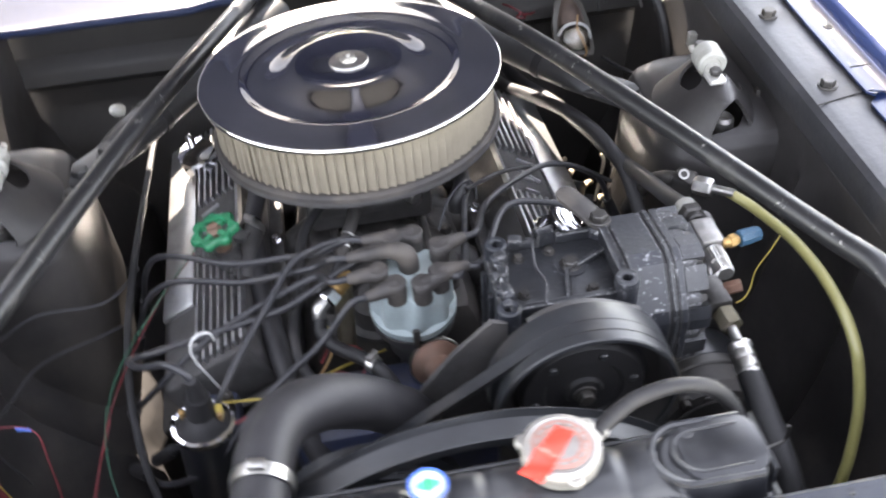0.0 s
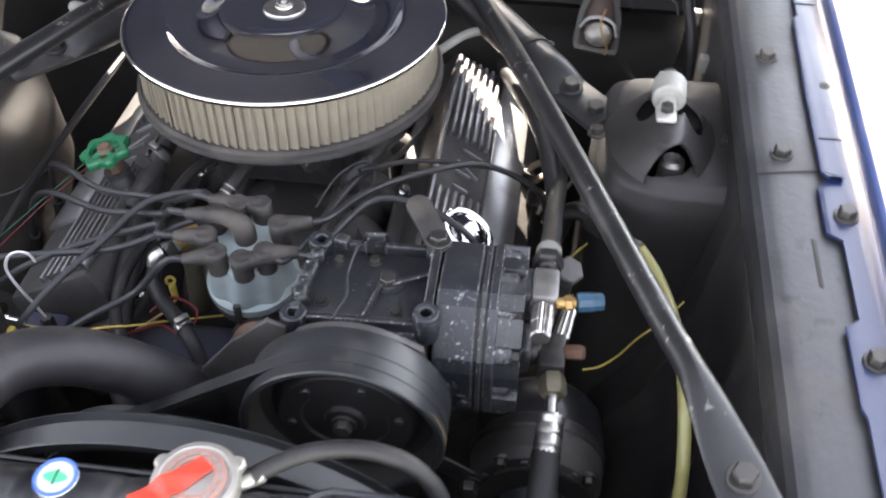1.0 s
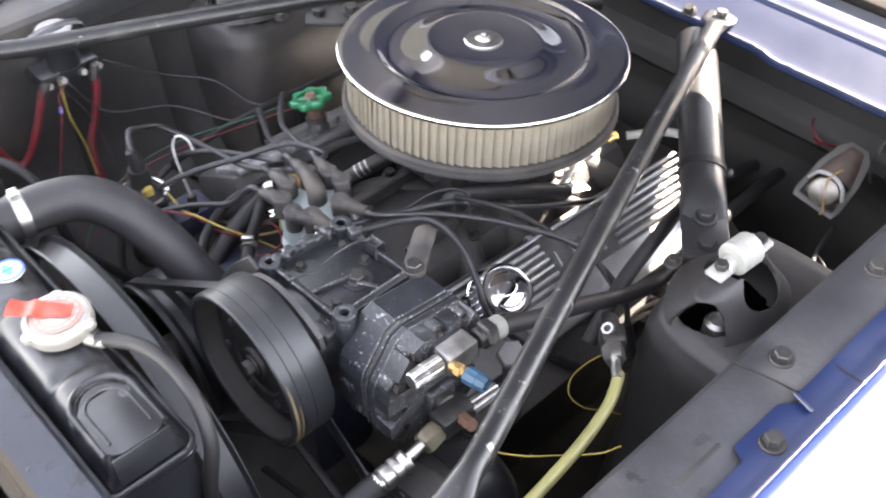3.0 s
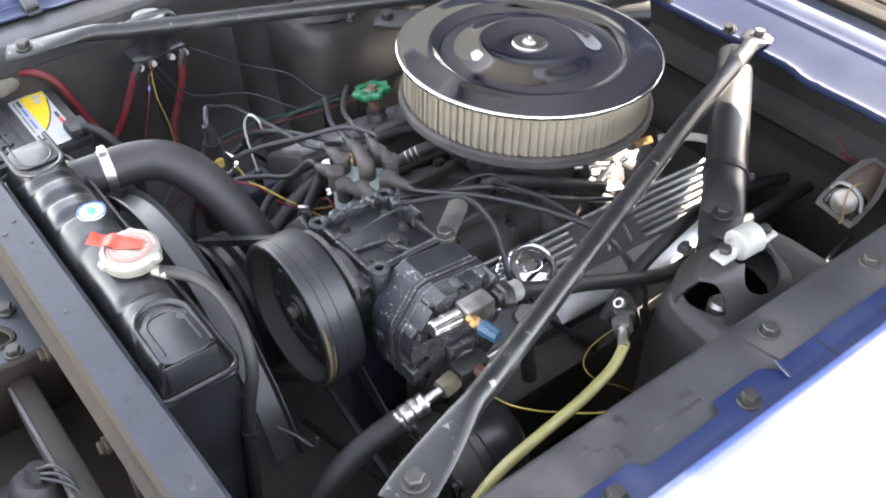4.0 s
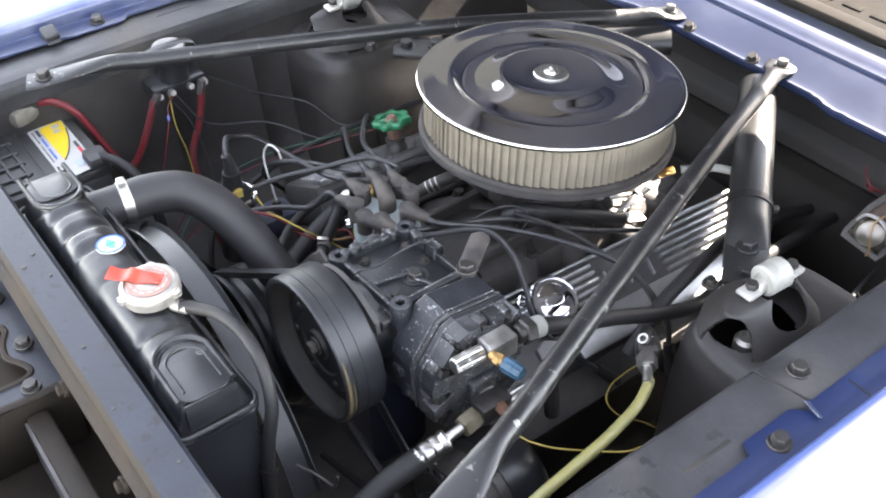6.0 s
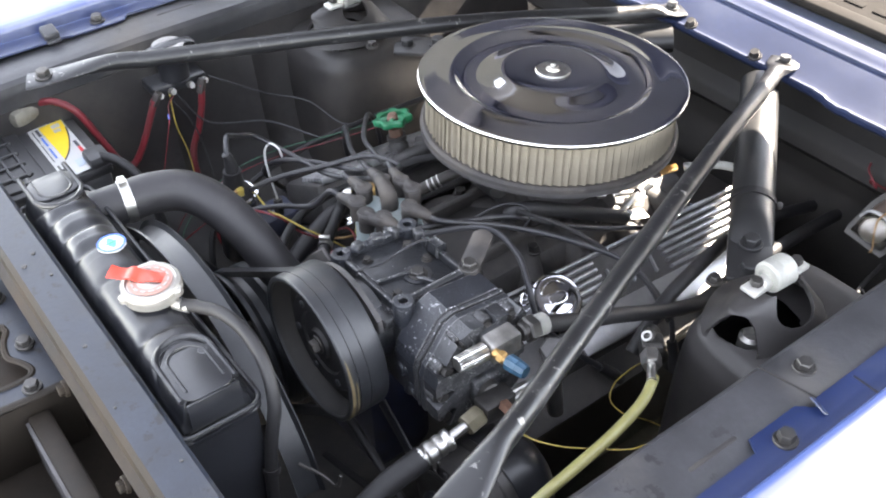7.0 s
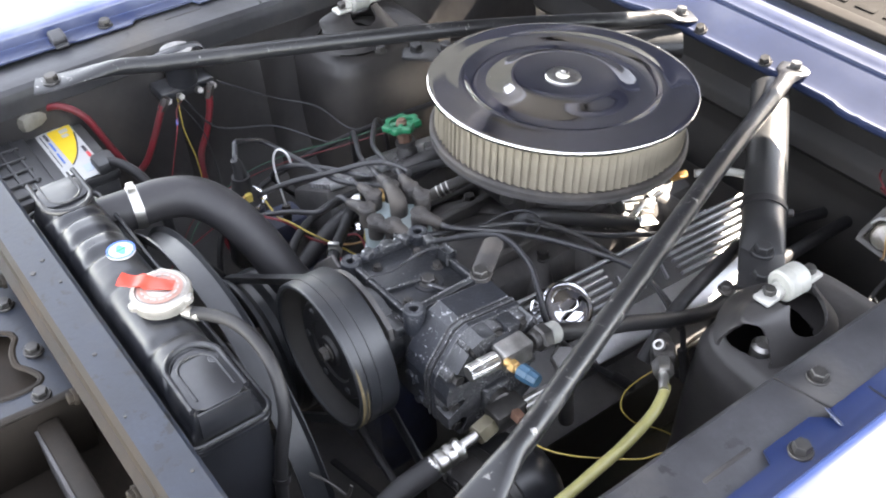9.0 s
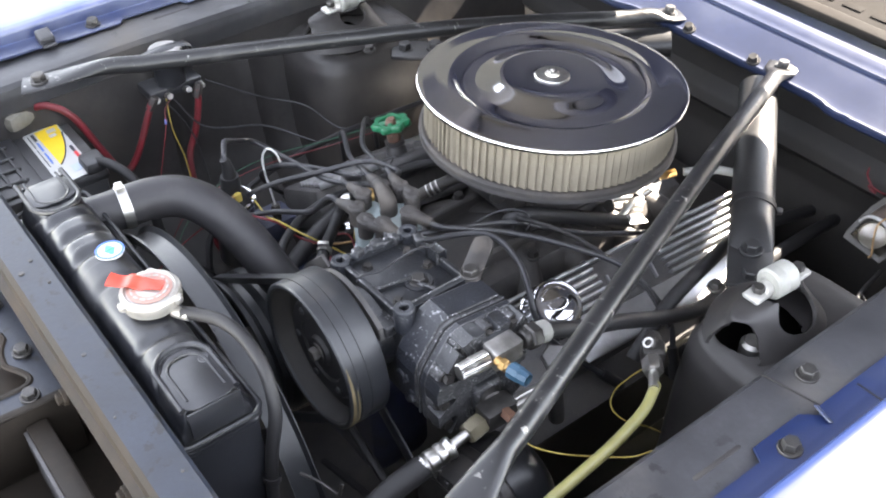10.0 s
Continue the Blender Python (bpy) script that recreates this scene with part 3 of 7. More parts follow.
part("skin", sheet(bmesh.new(), hoodf(0.02, 0.585), 24, 20, 0.001), "blue", hood)
part("lining", sheet(bmesh.new(), hoodf(0.012, 0.58), 24, 20, 0.001), "felt", hood, "dark blue underside")
for x0, x1 in ((-0.39, -0.03), (0.03, 0.39)):
    part("pad", sheet(bmesh.new(), lambda u, v: hm @ Vector((x0 + (x1 - x0) * u, -0.40 - 0.62 * v, -0.002 + 0.03 * (1 - (x0 + (x1 - x0) * u) ** 2 / 0.36) * math.sin(math.pi * min(1, 0.6 + 0.55 * v)))), 12, 12, 0.006), "pad", hood, "tan-grey sound pad")
for u in (-0.42, 0.0, 0.42):
    bm = bmesh.new()
    box(bm, (0, 0, 0), (0.05, 0.98, 0.02), 0.006)
    bm.transform(hm @ Matrix.Translation((u, -0.56, 0.016)))
    part("rib", bm, "rib", hood)
for v in (0.03, 1.08):
    bm = bmesh.new()
    box(bm, (0, 0, 0), (1.12, 0.05, 0.026), 0.008)
    bm.transform(hm @ Matrix.Translation((0, -v, 0.008)))
    part("crossrib", bm, "rib", hood)

for sd in (1, -1):
    # hinge arms that carry the hood on the cowl's ends
    part("hinge", tube(bmesh.new(), [(sd * 0.575, 0.465, 0.875), (sd * 0.575, 0.445, 0.92), (sd * 0.575, 0.418, 0.97), (sd * 0.572, 0.392, 1.022)], 0.012, 12, 5, shape=(0.5, 1.3)), "leg", hood, "black pressed hinge arm")

# floor of the bay, and the nose that closes it
bm = bmesh.new()
box(bm, (0, -0.3, 0.19), (1.50, 1.5, 0.01), 0.003)
tagged(part("floor", bm, "engine"), "dark oily underside closing the bay", "floor", kind="structure")
bm = bmesh.new()
box(bm, (0, -0.99, 0.58), (1.5, 0.02, 0.66), 0.006)
box(bm, (0, -0.93, 0.888), (1.4, 0.13, 0.012), 0.004)
tagged(part("wall_nose", bm, "undertray"), "dark inner face of the car's nose", "nose panel", kind="structure")

# added wall, out of view: blocks low sky from the lid's reflection
bm = bmesh.new()
box(bm, (-4.2, 4.7, 2.3), (0.2, 7.6, 4.6), 0.01)
tagged(part("wall_unseen", bm, "wall_dark"), "added unseen dark wall that keeps bright sky out of the lid", "boundary wall", kind="structure")

# radiator support
sup = thing("radiator_support", (0.0, -0.68, 0.3), "grey-black pressed steel radiator support across the nose", "radiator support")
SUP_Z = 0.953
bm = bmesh.new()
sp = [(-0.657, SUP_Z - 0.028), (-0.659, SUP_Z - 0.003), (-0.663, SUP_Z), (-0.698, SUP_Z), (-0.703, SUP_Z - 0.004), (-0.705, SUP_Z - 0.012), (-0.713, SUP_Z - 0.016)]
sheet(bm, lambda u, v: Vector((-0.50 + u * 1.0, *(lambda k, i: (sp[i][0] + (sp[i + 1][0] - sp[i][0]) * (k - i), sp[i][1] + (sp[i + 1][1] - sp[i][1]) * (k - i)))(v * 6, min(int(v * 6), 5)))), 40, 18, 0.0015)
for fc in bm.faces:
    if fc.calc_center_median().y < -0.6985:
        fc.material_index = 1
bar = part("crossbar", bm, "crossbar", sup, "satin grey crossbar with stone chips", edge="undertray")
for x, y, r in ((0.10, -0.684, 0.0022), (0.28, -0.671, 0.0016), (-0.02, -0.672, 0.0018), (-0.05, -0.69, 0.0030), (-0.065, -0.675, 0.0024), (0.19, -0.692, 0.0014), (0.36, -0.68, 0.003)):
    bm = bmesh.new()
    rod(bm, (x, y, SUP_Z - 0.002), (x, y, SUP_Z + 0.0012), r, seg=10, bevel=0.0003)
    part("chip", bm, "engine", bar)
for s in (1, -1):
    bm = bmesh.new()
    box(bm, (s * 0.375, -0.675, 0.60), (0.23, 0.004, 0.64), 0.001)
    part("web", bm, "undertray", sup)
    bm = bmesh.new()
    box(bm, (s * 0.265, -0.69, 0.60), (0.012, 0.035, 0.62), 0.003)
    part("post", bm, "undertray", sup)

# ---- braces ----
def fender_brace(s):
    top, front = Vector((s * 0.109, 0.3375, 0.8865)), Vector((s * 0.453, -0.527, 0.930))
    t = thing("brace_bar", front, "gloss black tubular brace with chipped paint and flattened ends", "brace bar", "diagonal braces")
    a = top + Vector((s * 0.014, -0.036, 0.004))
    b = Vector((s * 0.412, -0.418, 0.9365))
    pts = [top + Vector((s * -0.008, 0.02, -0.001)), top, a, a.lerp(b, 0.06), a.lerp(b, 0.35) + Vector((0, 0, 0.010)), a.lerp(b, 0.65) + Vector((0, 0, 0.008)), a.lerp(b, 0.95), b, b.lerp(front, 0.35) + Vector((0, 0, 0.004)), front, front + Vector((s * 0.009, -0.022, -0.002))]

    def shape(u):
        k = min(1, max(0, min((u - 0.09) / 0.10, (0.905 - u) / 0.16)))
        k = k * k * (3 - 2 * k)
        return (1.9 - 0.9 * k, 0.26 + 0.74 * k)
    part("tube", tube(bmesh.new(), pts, 0.0118, 18, 8, shape), "bar", t)
    bolt("", top + Vector((0, 0.004, 0.0035)), (0, 0.1, 1), 0.0085, 0.010, "steel_dark", t)
    bolt("", front + Vector((0, 0, 0.0035)), (0, -0.05, 1), 0.0095, 0.010, "steel_dark", t)
    return t


def tower_brace(s):
    t = thing("tower_brace", (s * 0.33, 0.0, 0.82), "satin black flattened tube brace between cowl and shock tower", "brace", "tower braces")
    A, B = Vector((s * 0.335, 0.012, 0.838)), Vector((s * 0.088, 0.325, 0.852))
    d = (B - A).normalized()
    pts = [A + d * 0.030 + Vector((0, 0, -0.004)), A + d * 0.060 + Vector((0, 0, 0.001)), A + d * 0.10, A.lerp(B, 0.5), A.lerp(B, 0.8), B]
    part("tube", tube(bmesh.new(), pts, 0.026, 24, 6, shape=lambda u: (1.05, 0.22 + min(1, u / 0.32) * 0.52 + 0.10 * u)), "leg", t)
    m = Matrix.Translation(A + d * 0.019) @ Matrix.Rotation(math.atan2(d.y, d.x), 4, 'Z') @ Matrix.Rotation(radians(4), 4, 'Y')
    bm = bmesh.new()
    box(bm, (0, 0, 0), (0.112, 0.054, 0.008), 0.003)
    bm.transform(m)
    part("plate", bm, "leg", t)
    for k in (0.032, -0.016):
        bolt("", A + d * k + Vector((0, 0, 0.006)), (0, 0, 1), 0.0105, 0.011, "leg", t)
    q = A.lerp(B, 0.30)
    bm = bmesh.new()
    tube(bm, [q - d * 0.006, q, q + d * 0.006], 0.0275, 24, 2, shape=(1.06, 0.80))
    st = part("strap", bm, "rubber", t, "black band strap")
    bm = bmesh.new()
    side = Vector((-d.y, d.x, 0))
    rod(bm, q - side * s * 0.028, q - side * s * 0.036, 0.005)
    part("knob", bm, "boot", st)
    return t


for side in (1, -1):
    fender_brace(side)
    tower_brace(side)

# ---- air cleaner ----
AX, LID = -0.007, 0.944
ac = thing("air_cleaner", (AX, 0, 0.86), "round chromed air cleaner with a cream pleated paper element", "air cleaner")
# the engine sits nose-up, and the air cleaner with it
am = Matrix.Translation((AX, 0, LID)) @ Matrix.Rotation(radians(-3.6), 4, 'X') @ Matrix.Rotation(radians(-0.9), 4, 'Y')
wm0 = am @ Matrix.Translation((0, 0, 0.0022))
prof = [(0.1768, -0.0068), (0.1784, -0.0060), (0.1790, -0.0038), (0.1786, -0.0014), (0.1774, -0.0002), (0.1755, 0.0002), (0.170, 0.0003), (0.155, 0.0007), (0.140, 0.0016), (0.1355, 0.0026), (0.1325, 0.0024),
        (0.129, 0.0010), (0.124, -0.0030), (0.116, -0.0052), (0.106, -0.0050), (0.094, -0.0022), (0.083, 0.0020), (0.074, 0.0062), (0.069, 0.0082), (0.0655, 0.0088), (0.062, 0.0080), (0.045, 0.0058), (0.030, 0.0050), (0.026, 0.0052), (0.0, 0.0052)]
lid = part("lid", lathe(bmesh.new(), prof + [(0.0, 0.0015), (0.06, 0.001), (0.12, -0.006), (0.17, -0.003), (0.1758, -0.0064)], am, 128, close=False), "lid", ac, "mirror-bright chromed steel lid", sharp=60)
bm = bmesh.new()
lathe(bm, [(0, 0.003), (0.0225, 0.003), (0.0235, 0.0042), (0.0225, 0.0056), (0.010, 0.0062), (0.0095, 0.0085), (0.0, 0.009)], wm0, 36)
w = part("washer", bm, "steel", lid)
bm = bmesh.new()
lathe(bm, [(0, 0.006), (0.0085, 0.006), (0.0085, 0.0095), (0.0070, 0.0108), (0, 0.0108)], wm0, 6)
rod(bm, wm0 @ Vector((0, 0, 0.010)), wm0 @ Vector((0, 0, 0.0135)), 0.0032)
part("nut", bm, "steel", lid, "plated hexagon nut on its stud")
bm = bmesh.new()
N_PLEAT = 98
EL_TOP, EL_BOT = LID - 0.003, LID - 0.071
rng = random.Random(4)
ring = []
for k in range(N_PLEAT):
    a0 = 2 * math.pi * k / N_PLEAT + rng.uniform(-0.006, 0.006)
    lean = rng.uniform(-0.006, 0.006)
    for da, r in ((0.0, 0.1636), (0.30, 0.1650), (0.62, 0.1664), (0.86, 0.1676), (0.95, 0.1672)):
        a = a0 + da * 2 * math.pi / N_PLEAT
        ring.append((bm.verts.new((AX + r * math.cos(a + lean), r * math.sin(a + lean), EL_BOT)), bm.verts.new((AX + r * math.cos(a), r * math.sin(a), EL_TOP))))
for k in range(len(ring)):
    a, b = ring[k], ring[(k + 1) % len(ring)]
    bm.faces.new((a[0], b[0], b[1], a[1]))
bm.transform(am @ Matrix.Translation((-AX, 0, -LID)))
el = part("element", bm, "paper", ac, "cream pleated paper element", sharp=25)
bm = bmesh.new()
lathe(bm, [(0.155, -0.072), (0.173, -0.072), (0.1745, -0.0695), (0.1740, -0.0650), (0.1705, -0.0625), (0.155, -0.0625)], am @ Matrix.Translation((0, 0, -0.003)), 96, close=True)
part("seal", bm, "boot", el, "grey moulded rubber seal")
bm = bmesh.new()
lathe(bm, [(0.1735, -0.068), (0.1745, -0.072), (0.1735, -0.0765), (0.165, -0.0795), (0.13, -0.083), (0.09, -0.098), (0.068, -0.105), (0.066, -0.125), (0.06, -0.125), (0.062, -0.100), (0.12, -0.079), (0.165, -0.074)], am @ Matrix.Translation((0, 0, -0.003)), 96, close=True)
part("base_pan", bm, "alu_dark", ac, "dull grey steel base pan")

# ---- engine ----
eng = thing("engine_block", (0, 0.0, 0.3), "grimy V8 engine block with dark blue enamel and an intake manifold", "engine")
bm = bmesh.new()
box(bm, (0, 0.03, 0.50), (0.34, 0.56, 0.36), 0.02, taper=(1.1, 1))
part("block", bm, "engine", eng)
for s in (1, -1):
    bm = bmesh.new()
    box(bm, (0, 0, 0), (0.15, 0.50, 0.13), 0.008, rot=Matrix.Rotation(s * radians(35), 3, 'Y'))
    bm.transform(Matrix.Translation((s * 0.185, -0.03, 0.665)))
    part("cylinder_head", bm, "engine", eng)
bm = bmesh.new()
box(bm, (0, -0.02, 0.70), (0.24, 0.44, 0.10), 0.02, taper=(0.75, 0.95))
part("intake_manifold", bm, "engine", eng, "grimy intake manifold")
for x, y in ((-0.07, -0.19), (0.07, -0.19), (-0.08, -0.10), (0.08, -0.10), (0.0, -0.20), (-0.04, -0.17), (0.05, -0.15)):
    bolt("", (x, y, 0.7505), (0, 0, 1), 0.008, 0.010, "steel_dark", eng)
bm = bmesh.new()
lathe(bm, [(0, 0), (0.034, 0), (0.036, 0.006), (0.030, 0.012), (0.028, 0.035), (0.020, 0.045), (0, 0.046)], Matrix.Translation((-0.02, -0.225, 0.745)), 28)
part("thermostat_housing", bm, "alu_dark", eng, "grey thermostat housing")
for x0 in (-0.055, 0.055):
    bm = bmesh.new()
    box(bm, (x0, -0.06, 0.757), (0.010, 0.26, 0.022), 0.004)
    part("rib", bm, "engine", eng)
for s in (1, -1):
    for y in (-0.13, -0.04, 0.06, 0.15):
        bm = bmesh.new()
        tube(bm, [(s * 0.03, y * 0.55, 0.735), (s * 0.07, y * 0.8, 0.735), (s * 0.12, y, 0.705), (s * 0.15, y * 1.05, 0.68)], 0.020, 12, 5)
        part("runner", bm, "engine", eng)
bm = bmesh.new()
box(bm, (-0.02, -0.33, 0.62), (0.22, 0.10, 0.24), 0.02)
part("timing_cover", bm, "engine_blue", eng, "dark blue timing cover")

carb = thing("carburettor", (AX, 0, 0.78), "dull grey four-barrel carburettor under the air cleaner", "carburettor")
bm = bmesh.new()
box(bm, (AX, 0.0, 0.800), (0.15, 0.19, 0.05), 0.008)
part("base_plate", bm, "alu_dark", carb)
for y in (-0.085, 0.085):
    bm = bmesh.new()
    box(bm, (AX, y, 0.828), (0.125, 0.055, 0.042), 0.008)
    part("float_bowl", bm, "alu_dark", carb)
bm = bmesh.new()
box(bm, (AX, 0, 0.832), (0.135, 0.12, 0.06), 0.01)
part("body", bm, "alu_dark", carb)


def valve_cover(s):
    t = thing("valve_cover", (s * 0.21, -0.03, 0.70), "finned cast aluminium valve cover, dark between the fins", "valve cover", "valve covers")
    tilt = Matrix.Rotation(s * radians(27), 4, 'Y')
    m = Matrix.Translation((s * 0.214, -0.045, 0.758)) @ Matrix.Rotation(radians(-4), 4, 'X') @ tilt
    L, W = 0.49, 0.118
    bm = bmesh.new()
    box(bm, (0, 0, -0.03), (W, L, 0.062), 0.008, taper=(0.93, 0.985))
    bm.transform(m)
    body = part("body", bm, "alu_dark", t, "dark grey cast body")
    bm = bmesh.new()
    box(bm, (0, 0, -0.066), (W + 0.03, L + 0.012, 0.009), 0.003)
    bm.transform(m)
    part("gasket_rail", bm, "alu_dark", t)
    # smooth band along the outer edge
    bm = bmesh.new()
    box(bm, (s * 0.0340, 0.056, 0.0025), (0.045, 0.366, 0.006), 0.0022)
    bm.transform(m)
    part("outer_band", bm, "alu_bare", t, "smooth bare aluminium band")
    # fins, broken by the badge panel in the middle
    for k in range(7):
        x = s * (0.0045 - k * 0.0098)
        spans = [(-L / 2 + 0.012, L / 2 - 0.012)] if k == 6 else [(-L / 2 + 0.012, -0.043), (0.062, L / 2 - 0.012)]
        for a, b in spans:
            bm = bmesh.new()
            box(bm, (x, (a + b) / 2, 0.0035), (0.0042, b - a, 0.010), 0.0012)
            bm.transform(m)
            part("fin", bm, "alu", body)
    # raised badge: plain bars in place of the maker's mark
    for x, y, ang, long in ((-0.020, -0.030, -8, 0.020), (-0.020, -0.002, -4, 0.020), (-0.015, 0.0085, -33, 0.035), (-0.011, 0.041, -10, 0.027)):
        bm = bmesh.new()
        box(bm, (0, 0, 0), (long, 0.0032, 0.005), 0.001)
        bm.transform(m @ Matrix.Translation((s * x, y, 0.003)) @ Matrix.Rotation(s * radians(ang), 4, 'Z'))
        part("badge_bar", bm, "alu", body)
    for y in (-L / 2 + 0.03, 0.0, L / 2 - 0.03):
        for w in (1, -1):
            p = m @ Vector((w * (W / 2 + 0.008), y, -0.061))
            bolt("", p, m.to_3x3() @ Vector((0, 0, 1)), 0.006, 0.008, "chrome", t)
    return m


VC = {s: valve_cover(s) for s in (1, -1)}

# ---- radiator ----
rad = thing("radiator", (0.025, -0.615, 0.45), "black enamelled radiator with a stamped top tank", "radiator")
RX0, RX1, RY0, RY1, RZ = -0.180, 0.232, -0.652, -0.582, 0.960


def tank(u, v):
    # across (v) a barrel crown, along (u) swages, with a flat pad at either end
    x = RX0 + (RX1 - RX0) * u
    w = 2 * v - 1
    y = (RY0 + RY1) / 2 + w * (RY1 - RY0) / 2
    crown = 0.040 * max(0, 1 - abs(w) ** 2.6) ** 0.55
    for c in (-0.105, -0.068, -0.030, 0.026, 0.128):
        k = (x - c) / 0.006
        if abs(k) < 4:
            crown *= 1 - 0.10 * math.exp(-k * k) - 0.05 * (0.5 + 0.5 * math.tanh(k)) * math.exp(-max(0, k) * 0.5)
    z = RZ - 0.038 + crown
    for cx, sx in ((0.184, 1), (-0.150, -1)):
        px, py = (x - cx) * sx, y + 0.617
        dd = math.hypot(min(px, 0), py) if px < 0 else abs(py)
        if px > -0.05:
            inside = 1 / (1 + math.exp((dd - 0.0265) / 0.0012))
            z = z * (1 - inside) + (RZ - 0.0015) * inside
            z -= 0.0055 * math.exp(-((dd - 0.0305) / 0.003) ** 2) * (1 if w * w < 0.9 else 0)
    end = min(u, 1 - u)
    if end < 0.006:
        z = RZ - 0.038 + (z - RZ + 0.038) * (end / 0.006)
    return Vector((x, y, z))


part("top_tank", sheet(bmesh.new(), tank, 220, 56, 0.0015), "radiator", rad, "black stamped top tank with swages and end pads", sharp=50)
bm = bmesh.new()
prism(bm, [(x + 0.026, y - 0.617) for x, y in rounded(0.43, 0.088, 0.014)], 0.006, Matrix.Translation((0, 0, RZ - 0.046)), 0.002)
part("header_flange", bm, "radiator", rad)
bm = bmesh.new()
loop = [(x + 0.026, y - 0.617, RZ - 0.034) for x, y in rounded(0.428, 0.086, 0.014)]
tube(bm, loop + loop[:1], 0.0026, 8, 1, smooth=False)
part("seam", bm, "radiator", rad)
for x0, x1 in ((0.170, 0.2335), (-0.181, -0.135)):
    bm = bmesh.new()
    prism(bm, [(x + (x0 + x1) / 2, y - 0.617) for x, y in rounded(x1 - x0, 0.052, 0.014)], 0.0022, Matrix.Translation((0, 0, RZ - 0.0012)), 0.0008)
    part("end_pad", bm, "radiator", rad, "grey flat pad on the tank's end")
    bm = bmesh.new()
    box(bm, ((0.2345 if x0 > 0 else -0.1825), -0.617, RZ - 0.016), (0.0022, 0.052, 0.032), 0.0008)
    part("pad_tab", bm, "radiator", rad)
bm = bmesh.new()
box(bm, (0.026, -0.617, 0.68), (0.40, 0.050, 0.45), 0.002)
part("core", bm, "core", rad)
for s in (0, 1):
    bm = bmesh.new()
    box(bm, (0.026 + (0.207 if s else -0.207), -0.617, 0.68), (0.010, 0.074, 0.47), 0.003)
    part("side_strap", bm, "radiator", rad)
for k in range(60):
    bm = bmesh.new()
    box(bm, (0.026, -0.644, 0.47 + k * 0.0072), (0.39, 0.003, 0.0012), 0)
    part("core_fin", bm, "core", rad)
for cx, sx in ((0.180, 1), (-0.150, -1)):
    ridge = [(cx + sx * 0.046, -0.617 + w * 0.0265, RZ - 0.002) for w in (1,)] + [(cx - sx * 0.004 + sx * -0.0265 * math.cos(radians(a)), -0.617 + 0.0265 * math.sin(radians(a)), RZ - 0.001) for a in range(90, -91, -15)] + [(cx + sx * 0.046, -0.617 - 0.0265, RZ - 0.002)]
    part("pad_ridge", tube(bmesh.new(), ridge, 0.0032, 8, 4), "radiator", rad)
    inner = [(cx + sx * 0.040, -0.617 + 0.0185, RZ + 0.0006)] + [(cx + sx * 0.004 - sx * 0.0185 * math.cos(radians(a)), -0.617 + 0.0185 * math.sin(radians(a)), RZ + 0.0008) for a in range(90, -91, -15)] + [(cx + sx * 0.040, -0.617 - 0.0185, RZ + 0.0006)]
    part("pad_ridge", tube(bmesh.new(), inner, 0.0016, 8, 4), "radiator", rad)
bm = bmesh.new()
rod(bm, (0.181, -0.600, RZ - 0.001), (0.181, -0.600, RZ + 0.0016), 0.0055)
part("dimple", bm, "radiator", rad)
CAPC = Vector((0.083, -0.604, 0.968))
bm = bmesh.new()
lathe(bm, [(0.020, -0.016), (0.0205, -0.004), (0.029, -0.003), (0.0295, 0.0), (0.02, 0.001)], Matrix.Translation(CAPC), 32)
part("filler_neck", bm, "capplate", rad)
bm = bmesh.new()
rod(bm, CAPC + Vector((0.022, 0.01, -0.008)), CAPC + Vector((0.040, 0.02, -0.006)), 0.006)
part("overflow_spout", bm, "capplate", rad)
bm = bmesh.new()
rod(bm, (-0.151, -0.59, 0.912), (-0.143, -0.553, 0.914), 0.0215)
part("outlet_neck", bm, "radiator", rad)

bm = bmesh.new()
cm = Matrix.Translation(CAPC) @ Matrix.Diagonal((0.92, 0.92, 1, 1))
lathe(bm, [(0.0, 0.0), (0.0315, 0.0), (0.0325, 0.002), (0.0325, 0.009), (0.031, 0.0115), (0.027, 0.0125), (0.0255, 0.0115), (0.012, 0.0125), (0.0, 0.013)], cm, 48)
rcap = part("cap", bm, "capplate", rad, "round zinc pressure cap with faded red print")
for a in (35, 155, 275):
    t = radians(a)
    bm = bmesh.new()
    rod(bm, CAPC + Vector((0.0285 * math.cos(t), 0.0285 * math.sin(t), 0.002)), CAPC + Vector((0.0285 * math.cos(t), 0.0285 * math.sin(t), 0.010)), 0.006)
    part("ear", bm, "capplate", rcap)
bm = bmesh.new()
lathe(bm, [(0.0145, 0.0127), (0.0238, 0.0122), (0.0238, 0.0127), (0.0145, 0.0132)], cm, 40, close=True)
part("print_ring", bm, "capred", rcap, "faded red printed ring")
bm = bmesh.new()
for k in range(14):
    t = 2 * math.pi * k / 14 + 0.1
    box(bm, CAPC + Vector((0.0176 * math.cos(t), 0.0176 * math.sin(t), 0.0136)), (0.0022, 0.0055, 0.0006), 0, rot=Matrix.Rotation(t, 3, 'Z'))
part("print_bar", bm, "capplate", rcap)
bm = bmesh.new()
d = Vector((0.030, 0.052, 0)).normalized()


def tapef(u, v):
    q = CAPC + Vector((-0.030, -0.028, 0)) + Vector((0.036, 0.040, 0)) * u
    sd = Vector((-0.040, 0.036, 0)).normalized() * (0.0072 + 0.0022 * (1 - u)) * (2 * v - 1)
    return q + sd + Vector((0, 0, 0.0145 + 0.0045 * (1 - u) ** 3 + 0.0035 * math.exp(-((u - 0.42) / 0.10) ** 2) + 0.001 * math.sin(u * 9 + v * 3)))


